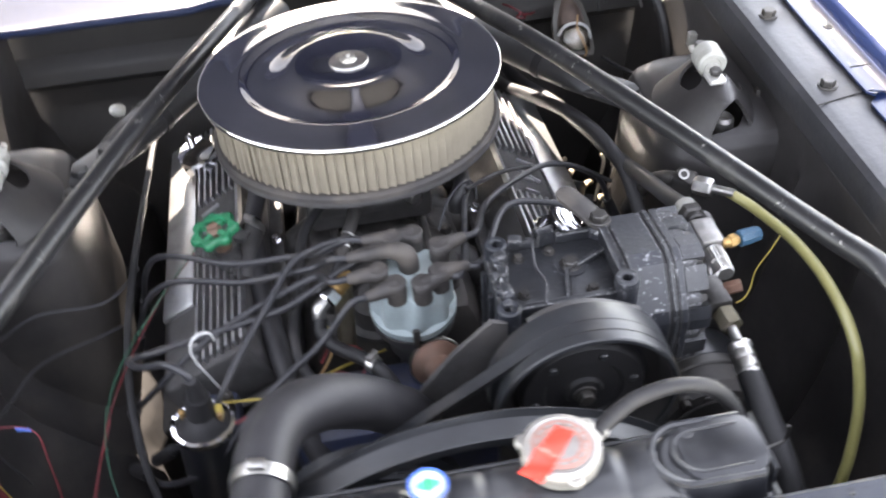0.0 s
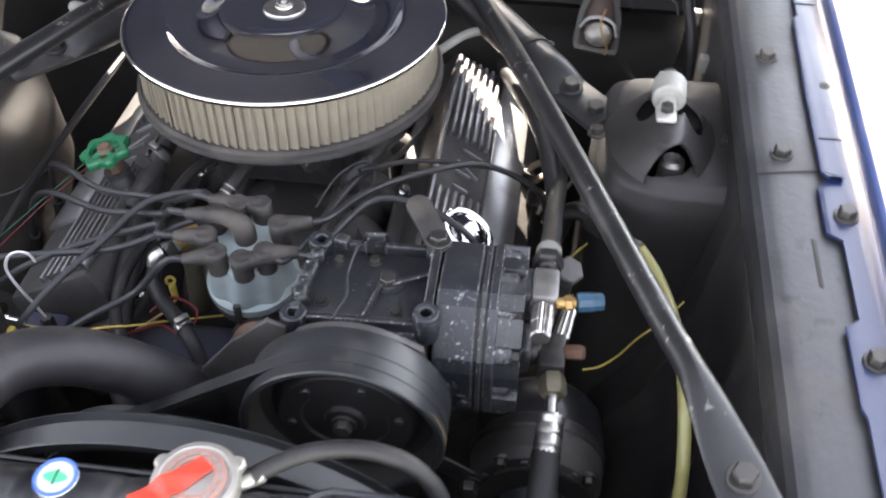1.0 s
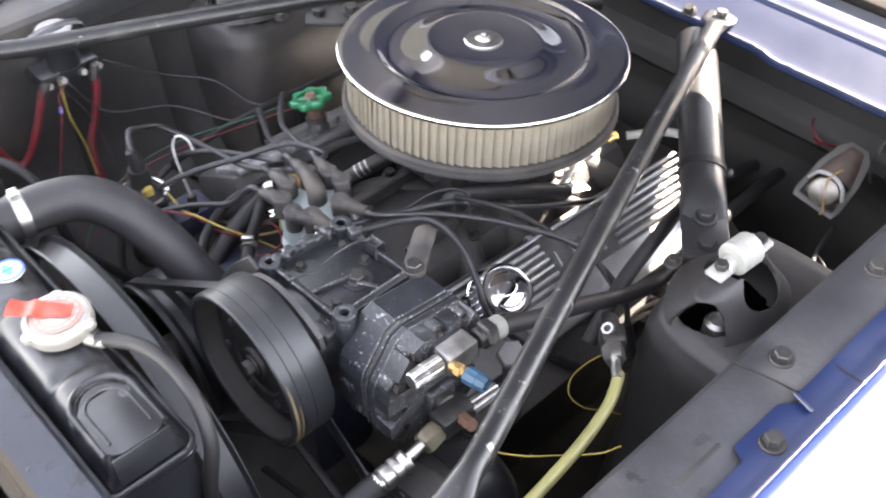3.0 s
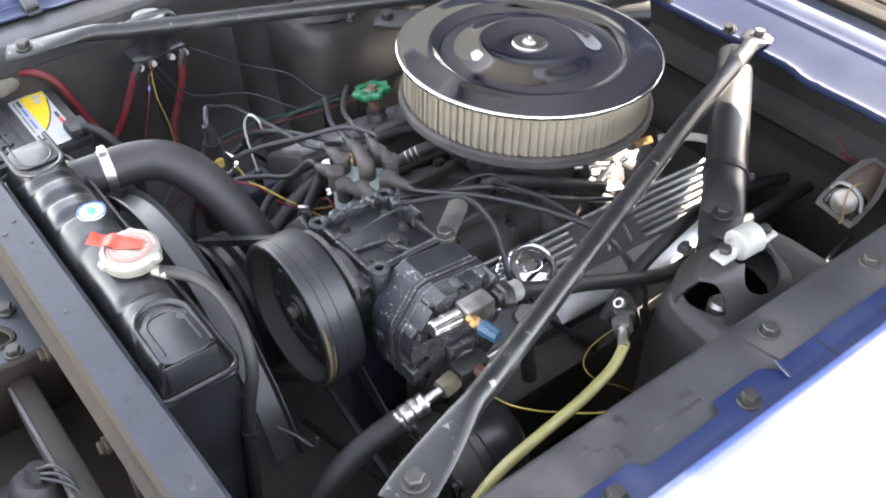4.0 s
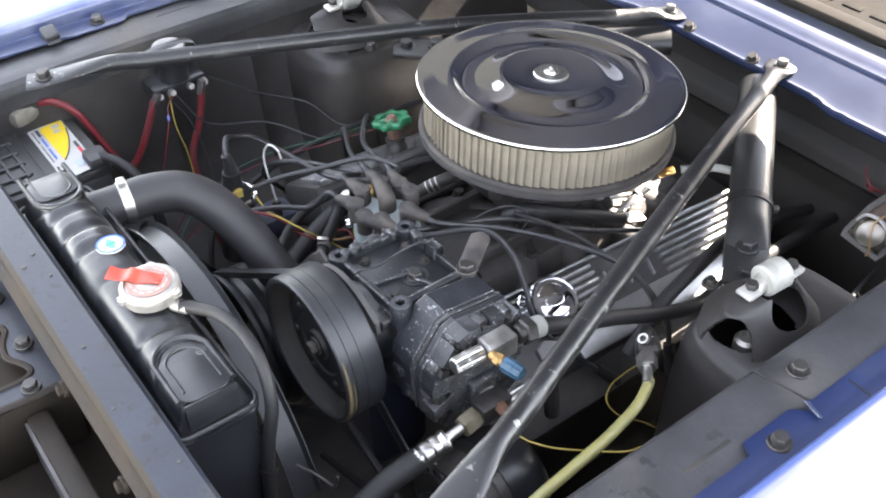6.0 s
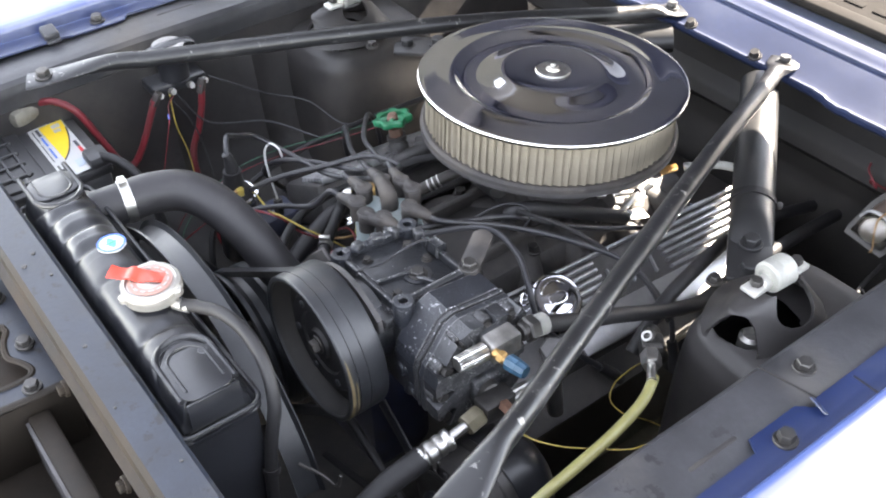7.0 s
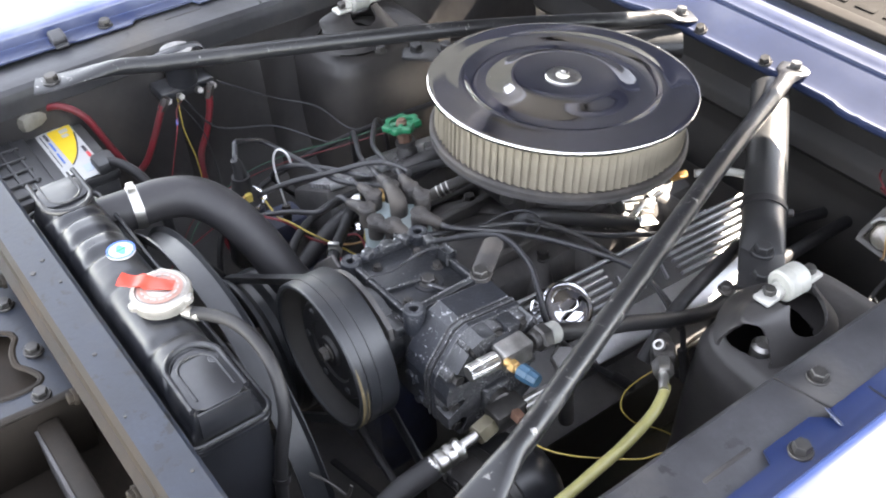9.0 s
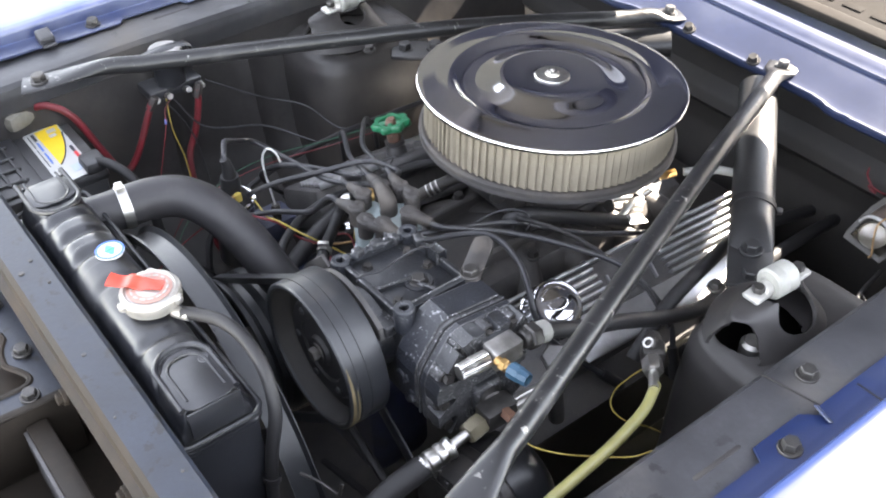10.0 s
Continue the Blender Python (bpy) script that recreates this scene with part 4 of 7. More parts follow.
part("tape", sheet(bm, tapef, 20, 5, 0.0008), "tape", rcap, "strip of red-orange tape stuck across the cap")
stk = thing("round_sticker", (-0.013, -0.606, RZ), "small round white sticker with a blue rim and green leaf mark", "sticker")
bm = bmesh.new()
rod(bm, (-0.0165, -0.606, RZ + 0.0010), (-0.0165, -0.606, RZ + 0.0036), 0.0150, seg=36, bevel=0.0003)
part("disc", bm, "label_white", stk)
bm = bmesh.new()
lathe(bm, [(0.0125, 0.0012), (0.0150, 0.0012), (0.0150, 0.0016), (0.0125, 0.0016)], Matrix.Translation((-0.0165, -0.606, RZ + 0.0024)), 36, close=True)
part("rim_print", bm, "label_blue", stk)
bm = bmesh.new()
prism(bm, [(0.006 * math.cos(t) + 0.003 * math.cos(3 * t), 0.006 * math.sin(t)) for t in [2 * math.pi * k / 24 for k in range(24)]], 0.0005, Matrix.Translation((-0.0165, -0.606, RZ + 0.0036)))
part("leaf_print", bm, "label_green", stk)

# ---- compressor ----
comp = thing("compressor", (0.16, -0.35, 0.78), "chipped black cast compressor lying on its side", "compressor")
bm = bmesh.new()
box(bm, (0.148, -0.353, 0.8445), (0.122, 0.092, 0.109), 0.004, worn=True)
for y in (-0.385, -0.353, -0.321):
    box(bm, (0.0855, y, 0.842), (0.008, 0.006, 0.09), 0.0015)
part("crankcase", bm, "compressor", comp, edge="worn_edge")
bm = bmesh.new()
rod(bm, (0.147, -0.396, 0.856), (0.147, -0.431, 0.856), 0.047, 0.042, 40, 0.003)
part("bearing_nose", bm, "compressor", comp)
bm = bmesh.new()
prism(bm, [(x + 0.148, y - 0.3535) for x, y in rounded(0.112, 0.084, 0.006)], 0.0035, Matrix.Translation((0, 0, 0.8985)), 0.001)
part("cover_plate", bm, "compressor", comp, "dusty black cover plate sunk inside a raised rim")


def rim_bar(name, a, b, wide, foot, top):
    """A straight cast rib between two places of the crankcase's top."""
    a, b = Vector(a), Vector(b)
    d = b - a
    bm = bmesh.new()
    box(bm, ((a.x + b.x) / 2, (a.y + b.y) / 2, (foot + top) / 2), (d.length, wide, top - foot), 0.0016, worn=True, rot=Matrix.Rotation(math.atan2(d.y, d.x), 3, 'Z'))
    return part(name, bm, "compressor", comp, edge="worn_edge")


rim_bar("rim", (0.094, -0.3965), (0.204, -0.3935), 0.007, 0.896, 0.9095)
rim_bar("rim", (0.0925, -0.394), (0.0985, -0.314), 0.008, 0.896, 0.9125)
rim_bar("rim", (0.101, -0.3105), (0.202, -0.3065), 0.006, 0.896, 0.9115)
rim_bar("web", (0.2065, -0.389), (0.2055, -0.308), 0.0085, 0.895, 0.9185)
rim_bar("web", (0.170, -0.350), (0.203, -0.3335), 0.0055, 0.899, 0.9080)
rim_bar("web", (0.160, -0.352), (0.152, -0.391), 0.0045, 0.899, 0.9055)
for p, top in (((0.206, -0.3925), 0.9225), ((0.0925, -0.3970), 0.9120), ((0.099, -0.3115), 0.9150), ((0.2055, -0.3065), 0.9140)):
    bm = bmesh.new()
    lathe(bm, [(0.0048, -0.030), (0.0112, -0.030), (0.0118, -0.004), (0.0112, -0.0012), (0.0100, 0.0), (0.0058, 0.0), (0.0048, -0.0012)], Matrix.Translation((*p, top)), 24, close=True)
    part("boss", bm, "chipped", comp)
bm = bmesh.new()
lathe(bm, [(0, 0), (0.0165, 0), (0.0158, 0.0022), (0, 0.0024)], Matrix.Translation((0.1655, -0.3455, 0.9015)), 28)
part("bolt_pad", bm, "compressor", comp)
bolt("", (0.1655, -0.3455, 0.9035), (0, 0, 1), 0.0080, 0.0065, "steel_dark", comp)
for p in ((0.112, -0.376), (0.178, -0.381), (0.118, -0.326), (0.150, -0.322)):
    bolt("", (*p, 0.9018), (0, 0, 1), 0.0048, 0.0055, "steel_dark", comp)
for x, y, w, turn in ((0.0945, -0.376, 0.016, 8), (0.0965, -0.352, 0.020, -12), (0.0995, -0.330, 0.013, 20), (0.118, -0.3100, 0.018, 75), (0.149, -0.3085, 0.022, 95)):
    bm = bmesh.new()
    box(bm, (x, y, 0.9115), (0.011, w * 0.75, 0.011), 0.0022, worn=True, rot=Matrix.Rotation(radians(turn), 3, 'Z'))
    part("lug", bm, "compressor", comp, edge="worn_edge")

for k in range(11):
    x, y = 0.0925 + 0.0005 * k + 0.004 * math.sin(k * 2.3), -0.388 + 0.0072 * k
    bm = bmesh.new()
    bmesh.ops.create_icosphere(bm, subdivisions=2, radius=0.0046 + 0.0014 * math.sin(k * 1.7))
    for v in bm.verts:
        v.co *= 1 + 0.5 * noise.noise(v.co * 300 + Vector((k * 3.1, 0, 0)))
        v.co = Vector((x, y, 0.9105)) + v.co
    part("casting_lump", bm, "chipped", comp, sharp=50)

# the cylinder end: block, gasket, valve plate and head share one outline with a sloped shoulder
OUT = [(-0.300, 0.917), (-0.366, 0.9245), (-0.380, 0.9195), (-0.4085, 0.8815), (-0.4125, 0.868), (-0.4105, 0.815), (-0.397, 0.8025), (-0.312, 0.8025), (-0.297, 0.815), (-0.2945, 0.905)]
MID = (-0.352, 0.862)


def across_x(x):
    return Matrix(((0, 0, 1, x), (1, 0, 0, 0), (0, 1, 0, 0), (0, 0, 0, 1)))


def grown(k):
    return [(MID[0] + (y - MID[0]) * k, MID[1] + (z - MID[1]) * k) for y, z in OUT]


def cast(name, outline, x0, x1, mat, bevel, label="", parent=None):
    bm = bmesh.new()
    prism(bm, outline, x1 - x0, across_x(x0), bevel)
    if bevel:
        for f in bm.faces:
            if min(e.calc_length() for e in f.edges) < bevel * 0.9:
                f.material_index = 1
    return part(name, bm, mat, parent or comp, label, sharp=18, edge="worn_edge" if bevel else None)


cast("cylinder_block", grown(0.985), 0.2125, 0.2475, "chipped", 0.0018, "chipped black cylinder block with a sloped shoulder")
cast("gasket", grown(0.972), 0.2475, 0.2505, "rubber", 0)
cast("valve_plate", grown(1.008), 0.2505, 0.2545, "compressor", 0.0008)
cast("gasket", grown(0.975), 0.2545, 0.2570, "rubber", 0)
HB = ((-0.311, 0.907), (-0.343, 0.911), (-0.3725, 0.9085), (-0.395, 0.8815), (-0.4015, 0.8470), (-0.398, 0.8155), (-0.362, 0.8125), (-0.326, 0.8125), (-0.3055, 0.838), (-0.3045, 0.873))
fine = []
for (y0, z0), (y1, z1) in zip(OUT, OUT[1:] + OUT[:1]):
    n = max(2, int(math.hypot(y1 - y0, z1 - z0) / 0.0022))
    fine += [(y0 + (y1 - y0) * k / n, z0 + (z1 - z0) * k / n) for k in range(n)]
notched = []
for y, z in fine:
    for _ in range(40):
        if min(math.hypot(y - b, z - c) for b, c in HB) < 0.0128:
            y, z = y + (MID[0] - y) * 0.02, z + (MID[1] - z) * 0.02
    notched.append((y, z))
head = cast("head", grown(1.0), 0.2570, 0.2655, "chipped", 0.0016, "scuffed black cylinder head with bare metal edges")
cast("crown", notched, 0.2655, 0.2870, "compressor", 0.0014, "scalloped head crown with bright chipped rim", head)
for y, z in HB:
    part("bolt", hexhead(bmesh.new(), (0.2785, y, z), (1, 0, 0), 0.0066, 0.0075), "steel_dark", head)
    part("bolt_boss", lathe(bmesh.new(), [(0, 0.0), (0.0106, 0.0), (0.0106, 0.0125), (0.0096, 0.0138), (0, 0.0138)], axis_matrix((0.2650, y, z), (1, 0, 0)), 18), "worn_edge", head)
# rough cast lumps below the shoulder
for x, y, z, w in ((0.2190, -0.4075, 0.868, 0.012), (0.2300, -0.4095, 0.850, 0.010), (0.2385, -0.4085, 0.834, 0.009), (0.2170, -0.4060, 0.832, 0.011), (0.2285, -0.4075, 0.815, 0.010)):
    bm = bmesh.new()
    bmesh.ops.create_icosphere(bm, subdivisions=2, radius=w * 0.55)
    for v in bm.verts:
        v.co *= 1 + 0.45 * noise.noise(v.co * 260 + Vector((x * 900, z * 700, 0)))
        v.co = Vector((x, y, z)) + Vector((v.co.x * 1.1, v.co.y * 0.7, v.co.z))
    part("casting_lump", bm, "chipped", comp, sharp=50)
bm = bmesh.new()
rod(bm, (0.222, -0.414, 0.846), (0.222, -0.402, 0.846), 0.0085, seg=16)
rod(bm, (0.240, -0.4135, 0.826), (0.240, -0.402, 0.826), 0.0055, seg=14)
part("casting_boss", bm, "chipped", comp)
for y, z in ((-0.340, 0.898), (-0.352, 0.838)):
    bm = bmesh.new()
    box(bm, (0.289, y, z), (0.014, 0.034, 0.034), 0.004, worn=True)
    part("port_block", bm, "compressor", comp, edge="worn_edge")
bm = bmesh.new()
box(bm, (0.186, -0.405, 0.888), (0.026, 0.014, 0.014), 0.003, worn=True)
rod(bm, (0.186, -0.418, 0.885), (0.186, -0.400, 0.885), 0.008)
part("front_foot", bm, "compressor", comp, edge="worn_edge")
bm = bmesh.new()
tube(bm, [(0.128, -0.400, 0.905), (0.1285, -0.394, 0.9115), (0.134, -0.372, 0.9105), (0.130, -0.348, 0.9105), (0.133, -0.322, 0.915), (0.139, -0.302, 0.912)], 0.0014, 8)
part("bonding_wire", bm, "wire", comp)

PC, PR = Vector((0.147, 0, 0.856)), 0.0862


def around_y(x, y, z):
    """A frame at the place whose z axis points to the car's nose."""
    return axis_matrix((x, y, z), (0, -1, 0))


pul = thing("compressor_pulley", (0.148, -0.44, 0.78), "black clutch pulley with worn paint and a hub bolt", "pulley")
pm = around_y(PC.x, -0.432, PC.z)
part("drum", lathe(bmesh.new(), [(0.066, 0.0), (PR - 0.004, 0.0), (PR - 0.001, 0.001), (PR, 0.003), (PR, 0.0226), (PR - 0.0060, 0.0229), (PR - 0.0060, 0.0361), (PR, 0.0364), (PR - 0.0002, 0.0465), (PR - 0.0014, 0.0480), (PR - 0.0046, 0.0482), (PR - 0.0056, 0.0474), (PR - 0.0058, 0.043), (PR - 0.0062, 0.022), (0.066, 0.012)], pm, 96, close=True), "pulley", pul)
# matt inner wall, painted blacker than the drum for the shade so deep in
part("recess", lathe(bmesh.new(), [(PR - 0.0064, 0.0445), (PR - 0.0115, 0.024), (0.0620, 0.018), (0.0620, 0.0165), (PR - 0.0095, 0.022), (PR - 0.0064, 0.040)], pm, 80, close=True), "firewall", pul, "matt recess inside the rim, blackened for its shade")
part("clutch_face", lathe(bmesh.new(), [(0, 0.034), (0.0165, 0.034), (0.0185, 0.030), (0.036, 0.029), (0.038, 0.0315), (0.056, 0.0315), (0.059, 0.028), (0.0605, 0.020), (0.0745, 0.019), (0.0745, 0.010), (0, 0.010)], pm, 64), "rubber", pul, "dark recessed clutch plate")
for k in range(6):
    a = radians(10 + 60 * k)
    bm = bmesh.new()
    rod(bm, pm @ Vector((0.047 * math.cos(a), 0.047 * math.sin(a), 0.030)), pm @ Vector((0.047 * math.cos(a), 0.047 * math.sin(a), 0.0345)), 0.0042)
    part("rivet", bm, "pulley", pul)
part("hub_bolt", hexhead(bmesh.new(), pm @ Vector((0, 0, 0.0345)), (0, -1, 0), 0.0080, 0.009), "steel_dark", pul, "dark steel hub bolt and washer")


def rubbed(lo, hi, z0, z1):
    """A thin worn streak on the drum between two angles."""
    def f(u, v):
        a = radians(lo + (hi - lo) * u)
        w = math.sin(math.pi * min(1, max(0, u))) ** 0.5
        z = (z0 + z1) / 2 + (v - 0.5) * (z1 - z0) * w
        return pm @ Vector(((PR + 0.0004) * math.cos(a), (PR + 0.0004) * math.sin(a), z))
    return sheet(bmesh.new(), f, 40, 2, 0.0004)


part("rubbed_streak", rubbed(-48, 30, 0.0425, 0.0462), "ochre", pul, "rubbed ochre streak along the front edge")
part("rubbed_streak", rubbed(-30, 12, 0.0382, 0.0402), "ochre", pul)

wp = thing("fan_pulley", (-0.06, -0.44, 0.60), "dark steel fan pulley behind the radiator", "pulley")
WC, WR = Vector((-0.06, 0, 0.693)), 0.100
wm = around_y(WC.x, -0.43, WC.z)
part("rim", lathe(bmesh.new(), [(0.0, 0.004), (0.03, 0.004), (0.085, 0.0), (WR, 0.0), (WR, 0.012), (WR - 0.008, 0.020), (WR - 0.008, 0.030), (WR, 0.038), (WR, 0.044), (0.092, 0.044), (0.088, 0.012), (0.03, 0.012), (0, 0.012)], wm, 56), "pulley", wp)
bm = bmesh.new()
rod(bm, (WC.x, -0.44, WC.z), (WC.x, -0.50, WC.z), 0.025)
part("hub", bm, "steel_dark", wp)

belt = bmesh.new()
R1, R2 = PR - 0.0038, WR - 0.002
a, b = Vector((PC.x, PC.z)), Vector((WC.x, WC.z))
dd = b - a
base = math.atan2(dd.y, dd.x)
off = math.acos((R1 - R2) / dd.length)
loop = []
for k in range(33):
    t = base + off + (2 * math.pi - 2 * off) * k / 32
    loop.append(a + R1 * Vector((math.cos(t), math.sin(t))))
for k in range(33):
    t = base - off + 2 * off * k / 32
    loop.append(b + R2 * Vector((math.cos(t), math.sin(t))))
n = len(loop)
cen = [(a if i < 33 else b) for i in range(n)]
rows = [[belt.verts.new((p.x + (p - c).normalized().x * h, y, p.y + (p - c).normalized().y * h)) for h, y in ((-0.005, -0.4645), (0.004, -0.4680), (0.004, -0.4550), (-0.005, -0.4585))] for p, c in zip(loop, cen)]
for i in range(n):
    q, r = rows[i], rows[(i + 1) % n]
    for k in range(4):
        belt.faces.new((q[k], q[(k + 1) % 4], r[(k + 1) % 4], r[k]))
dbelt = thing("drive_belt", (0.05, -0.46, 0.60), "grey-black rubber drive belt round two pulleys", "belt")
part("band", belt, "pulley", dbelt)
for y0 in (-0.4677, -0.4553):
    bm = bmesh.new()
    tube(bm, [(p.x + (p - c).normalized().x * 0.0039, y0, p.y + (p - c).normalized().y * 0.0039) for p, c in zip(loop, cen)] + [(loop[0].x + (loop[0] - a).normalized().x * 0.0039, y0, loop[0].y + (loop[0] - a).normalized().y * 0.0039)], 0.0004, 5, 1, smooth=False)
    part("frayed_edge", bm, "rubber", dbelt, "dull frayed edge cord")

me_ = thing("mount_ear", (0.14, -0.42, 0.85), "worn grey cast ear arching behind the compressor pulley", "bracket")
arc = [(0.147 + 0.0775 * math.cos(radians(g)), 0.856 + 0.0775 * math.sin(radians(g))) for g in range(125, 50, -8)]
bm = bmesh.new()
prism(bm, arc + [(0.2085, 0.912), (0.2105, 0.897), (0.2035, 0.894), (0.198, 0.905)] + [(0.147 + 0.060 * math.cos(radians(g)), 0.856 + 0.060 * math.sin(radians(g))) for g in range(48, 126, 11)], 0.006, Matrix(((1, 0, 0, 0), (0, 0, 1, -0.4265), (0, 1, 0, 0), (0, 0, 0, 1))), 0.0015)
part("plate", bm, "alu_dark", me_)
bm = bmesh.new()
prism(bm, [(-0.02, 0.775), (0.004, 0.835), (0.038, 0.878), (0.072, 0.912), (0.088, 0.905), (0.09, 0.79), (0.05, 0.74), (0.0, 0.74)], 0.005, Matrix(((1, 0, 0, 0), (0, 0, 1, -0.411), (0, 1, 0, 0), (0, 0, 0, 1))), 0.0015)
tagged(part("bracket_plate", bm, "alu_dark"), "dark grey mounting plate behind the compressor pulley", "bracket")
br = thing("strap_bracket", (0.205, -0.306, 0.916), "flat grey steel strap bolted to the compressor's corner", "bracket")
bm = bmesh.new()
q0, q1 = Vector((0.205, -0.3055, 0.9155)), Vector((0.1825, -0.2705, 0.924))
d = q1 - q0
prism(bm, rounded(d.length + 0.024, 0.023, 0.010), 0.004, Matrix.Translation((q0 + q1) / 2) @ Matrix.Rotation(math.atan2(d.y, d.x), 4, 'Z') @ Matrix.Rotation(-math.asin(d.z / d.length), 4, 'Y'), 0.001)
part("strap", bm, "boot", br)
bolt("", q0 + Vector((0, 0, 0.004)), (0, 0, 1), 0.0085, 0.008, "steel_dark", br)

# ---- service valves and their hoses ----
def hexrod(bm, p, q, r, chamfer=0.15):
    p, q = Vector(p), Vector(q)
    h = (q - p).length
    lathe(bm, [(0, 0), (r * 0.86, 0), (r, h * chamfer), (r, h * (1 - chamfer)), (r * 0.86, h), (0, h)], axis_matrix(p, q - p), 6)
    return bm


sv = thing("service_valve", (0.303, -0.34, 0.88), "grey steel service valve with knurled and blue caps", "valve", "service valves")
bm = bmesh.new()
box(bm, (0.3035, -0.342, 0.9055), (0.023, 0.036, 0.025), 0.003)
rod(bm, (0.290, -0.345, 0.90), (0.300, -0.345, 0.90), 0.014)
part("body", bm, "steel_grey", sv)
bm = bmesh.new()
rod(bm, (0.3035, -0.318, 0.9045), (0.3035, -0.308, 0.9035), 0.010)
hexrod(bm, (0.3035, -0.311, 0.9035), (0.3035, -0.297, 0.9015), 0.0145)
part("hose_nut", bm, "steel_dark", sv)


def knurl(p, q, r, n=18):
    bm = bmesh.new()
    p, q = Vector(p), Vector(q)
    m = axis_matrix(p, q - p)
    h = (q - p).length
    rings = []
    for z, f in ((0, 0.9), (0.0012, 1), (h * 0.55, 1), (h * 0.57, 0.94), (h - 0.002, 0.9), (h, 0.8)):
        rings.append([bm.verts.new(m @ Vector(((r * f - (0.0009 if k % 2 else 0)) * math.cos(math.pi * k / n), (r * f - (0.0009 if k % 2 else 0)) * math.sin(math.pi * k / n), z))) for k in range(2 * n)])
    for a, b in zip(rings, rings[1:]):
        for k in range(2 * n):
            bm.faces.new((a[k], a[(k + 1) % (2 * n)], b[(k + 1) % (2 * n)], b[k]))
    bm.faces.new(rings[0])
    bm.faces.new(rings[-1])
    return bm


part("knurled_cap", knurl((0.3030, -0.362, 0.9065), (0.3022, -0.397, 0.9082), 0.0098), "steel", sv, "bright knurled aluminium cap", sharp=20)
bm = bmesh.new()
rod(bm, (0.313, -0.3595, 0.9115), (0.331, -0.3565, 0.9115), 0.0050)
hexrod(bm, (0.320, -0.3582, 0.9115), (0.3275, -0.357, 0.9115), 0.0070)
part("port", bm, "brass", sv, "brass port")
part("port_cap", knurl((0.3310, -0.3565, 0.9115), (0.3535, -0.3525, 0.9115), 0.0086, 9), "bluecap", sv, "blue plastic cap", sharp=20)

lv = thing("service_valve", (0.312, -0.36, 0.81), "dark steel service valve with a brass nut above the alternator", "valve", "service valves")
bm = bmesh.new()
box(bm, (0.315, -0.358, 0.8365), (0.024, 0.040, 0.024), 0.003)
rod(bm, (0.292, -0.352, 0.838), (0.305, -0.354, 0.838), 0.013)
part("body", bm, "steel_dark", lv)
part("knurled_cap", knurl((0.3215, -0.340, 0.840), (0.328, -0.310, 0.849), 0.0082, 12), "steel", lv, "bright knurled cap", sharp=20)
part("pipe_nut", hexrod(bmesh.new(), (0.3165, -0.379, 0.836), (0.319, -0.400, 0.834), 0.0125), "bronze", lv, "olive brass nut")
bm = bmesh.new()
hexrod(bm, (0.326, -0.356, 0.843), (0.343, -0.3595, 0.8490), 0.0072)
part("port_cap", bm, "rust", lv, "copper-red port cap")

lh = thing("pressure_hose", (0.33, -0.6, 0.5), "thick black pressure hose with a crimped steel collar", "hose")
bm = bmesh.new()
tube(bm, [(0.318, -0.395, 0.8345), (0.318, -0.41, 0.832), (0.3185, -0.425, 0.829)], 0.0055, 12)
part("pipe", bm, "steel", lh)
bm = bmesh.new()
P0, P1 = Vector((0.3185, -0.418, 0.830)), Vector((0.3165, -0.456, 0.823))
L0 = (P1 - P0).length
lathe(bm, [(0.006, 0), (0.0115, 0.001), (0.0125, 0.004), (0.0115, 0.008), (0.0105, 0.010), (0.0120, 0.013), (0.0120, 0.018), (0.0105, 0.020), (0.0120, 0.023), (0.0122, 0.030), (0.0105, 0.032), (0.0122, 0.035), (0.0118, L0), (0.006, L0)], axis_matrix(P0, P1 - P0), 28)
part("collar", bm, "steel", lh)
bm = bmesh.new()
tube(bm, [P1 - Vector((0, -0.004, 0)), (0.316, -0.50, 0.812), (0.319, -0.55, 0.785), (0.325, -0.60, 0.72), (0.33, -0.615, 0.62), (0.33, -0.60, 0.50)], 0.0128, 18, 6)
part("hose", bm, "rubber", lh)

sh = thing("suction_hose", (0.30, 0.1, 0.7), "black suction hose with a pale collar", "hose")
part("collar", rod(bmesh.new(), (0.3035, -0.298, 0.9015), (0.304, -0.284, 0.899), 0.0118), "white", sh, "pale worn collar")
bm = bmesh.new()
tube(bm, [(0.304, -0.287, 0.8995), (0.306, -0.232, 0.872), (0.307, -0.177, 0.848), (0.310, -0.109, 0.816), (0.310, -0.038, 0.787), (0.300, 0.029, 0.776), (0.282, 0.13, 0.755), (0.26, 0.25, 0.72), (0.25, 0.34, 0.70)], 0.0092, 18, 7)
part("hose", bm, "rubber", sh)
ht = thing("heater_hose", (0.29, -0.03, 0.80), "dark rubber hose lying over the driver's valve cover", "hose")
part("hose", tube(bmesh.new(), [(0.312, -0.150, 0.775), (0.306, -0.112, 0.806), (0.2985, -0.078, 0.817), (0.289, -0.034, 0.819), (0.274, 0.022, 0.811), (0.2605, 0.066, 0.799), (0.243, 0.13, 0.776), (0.226, 0.20, 0.748), (0.215, 0.33, 0.70)], 0.0088, 18, 7), "rubber", ht)

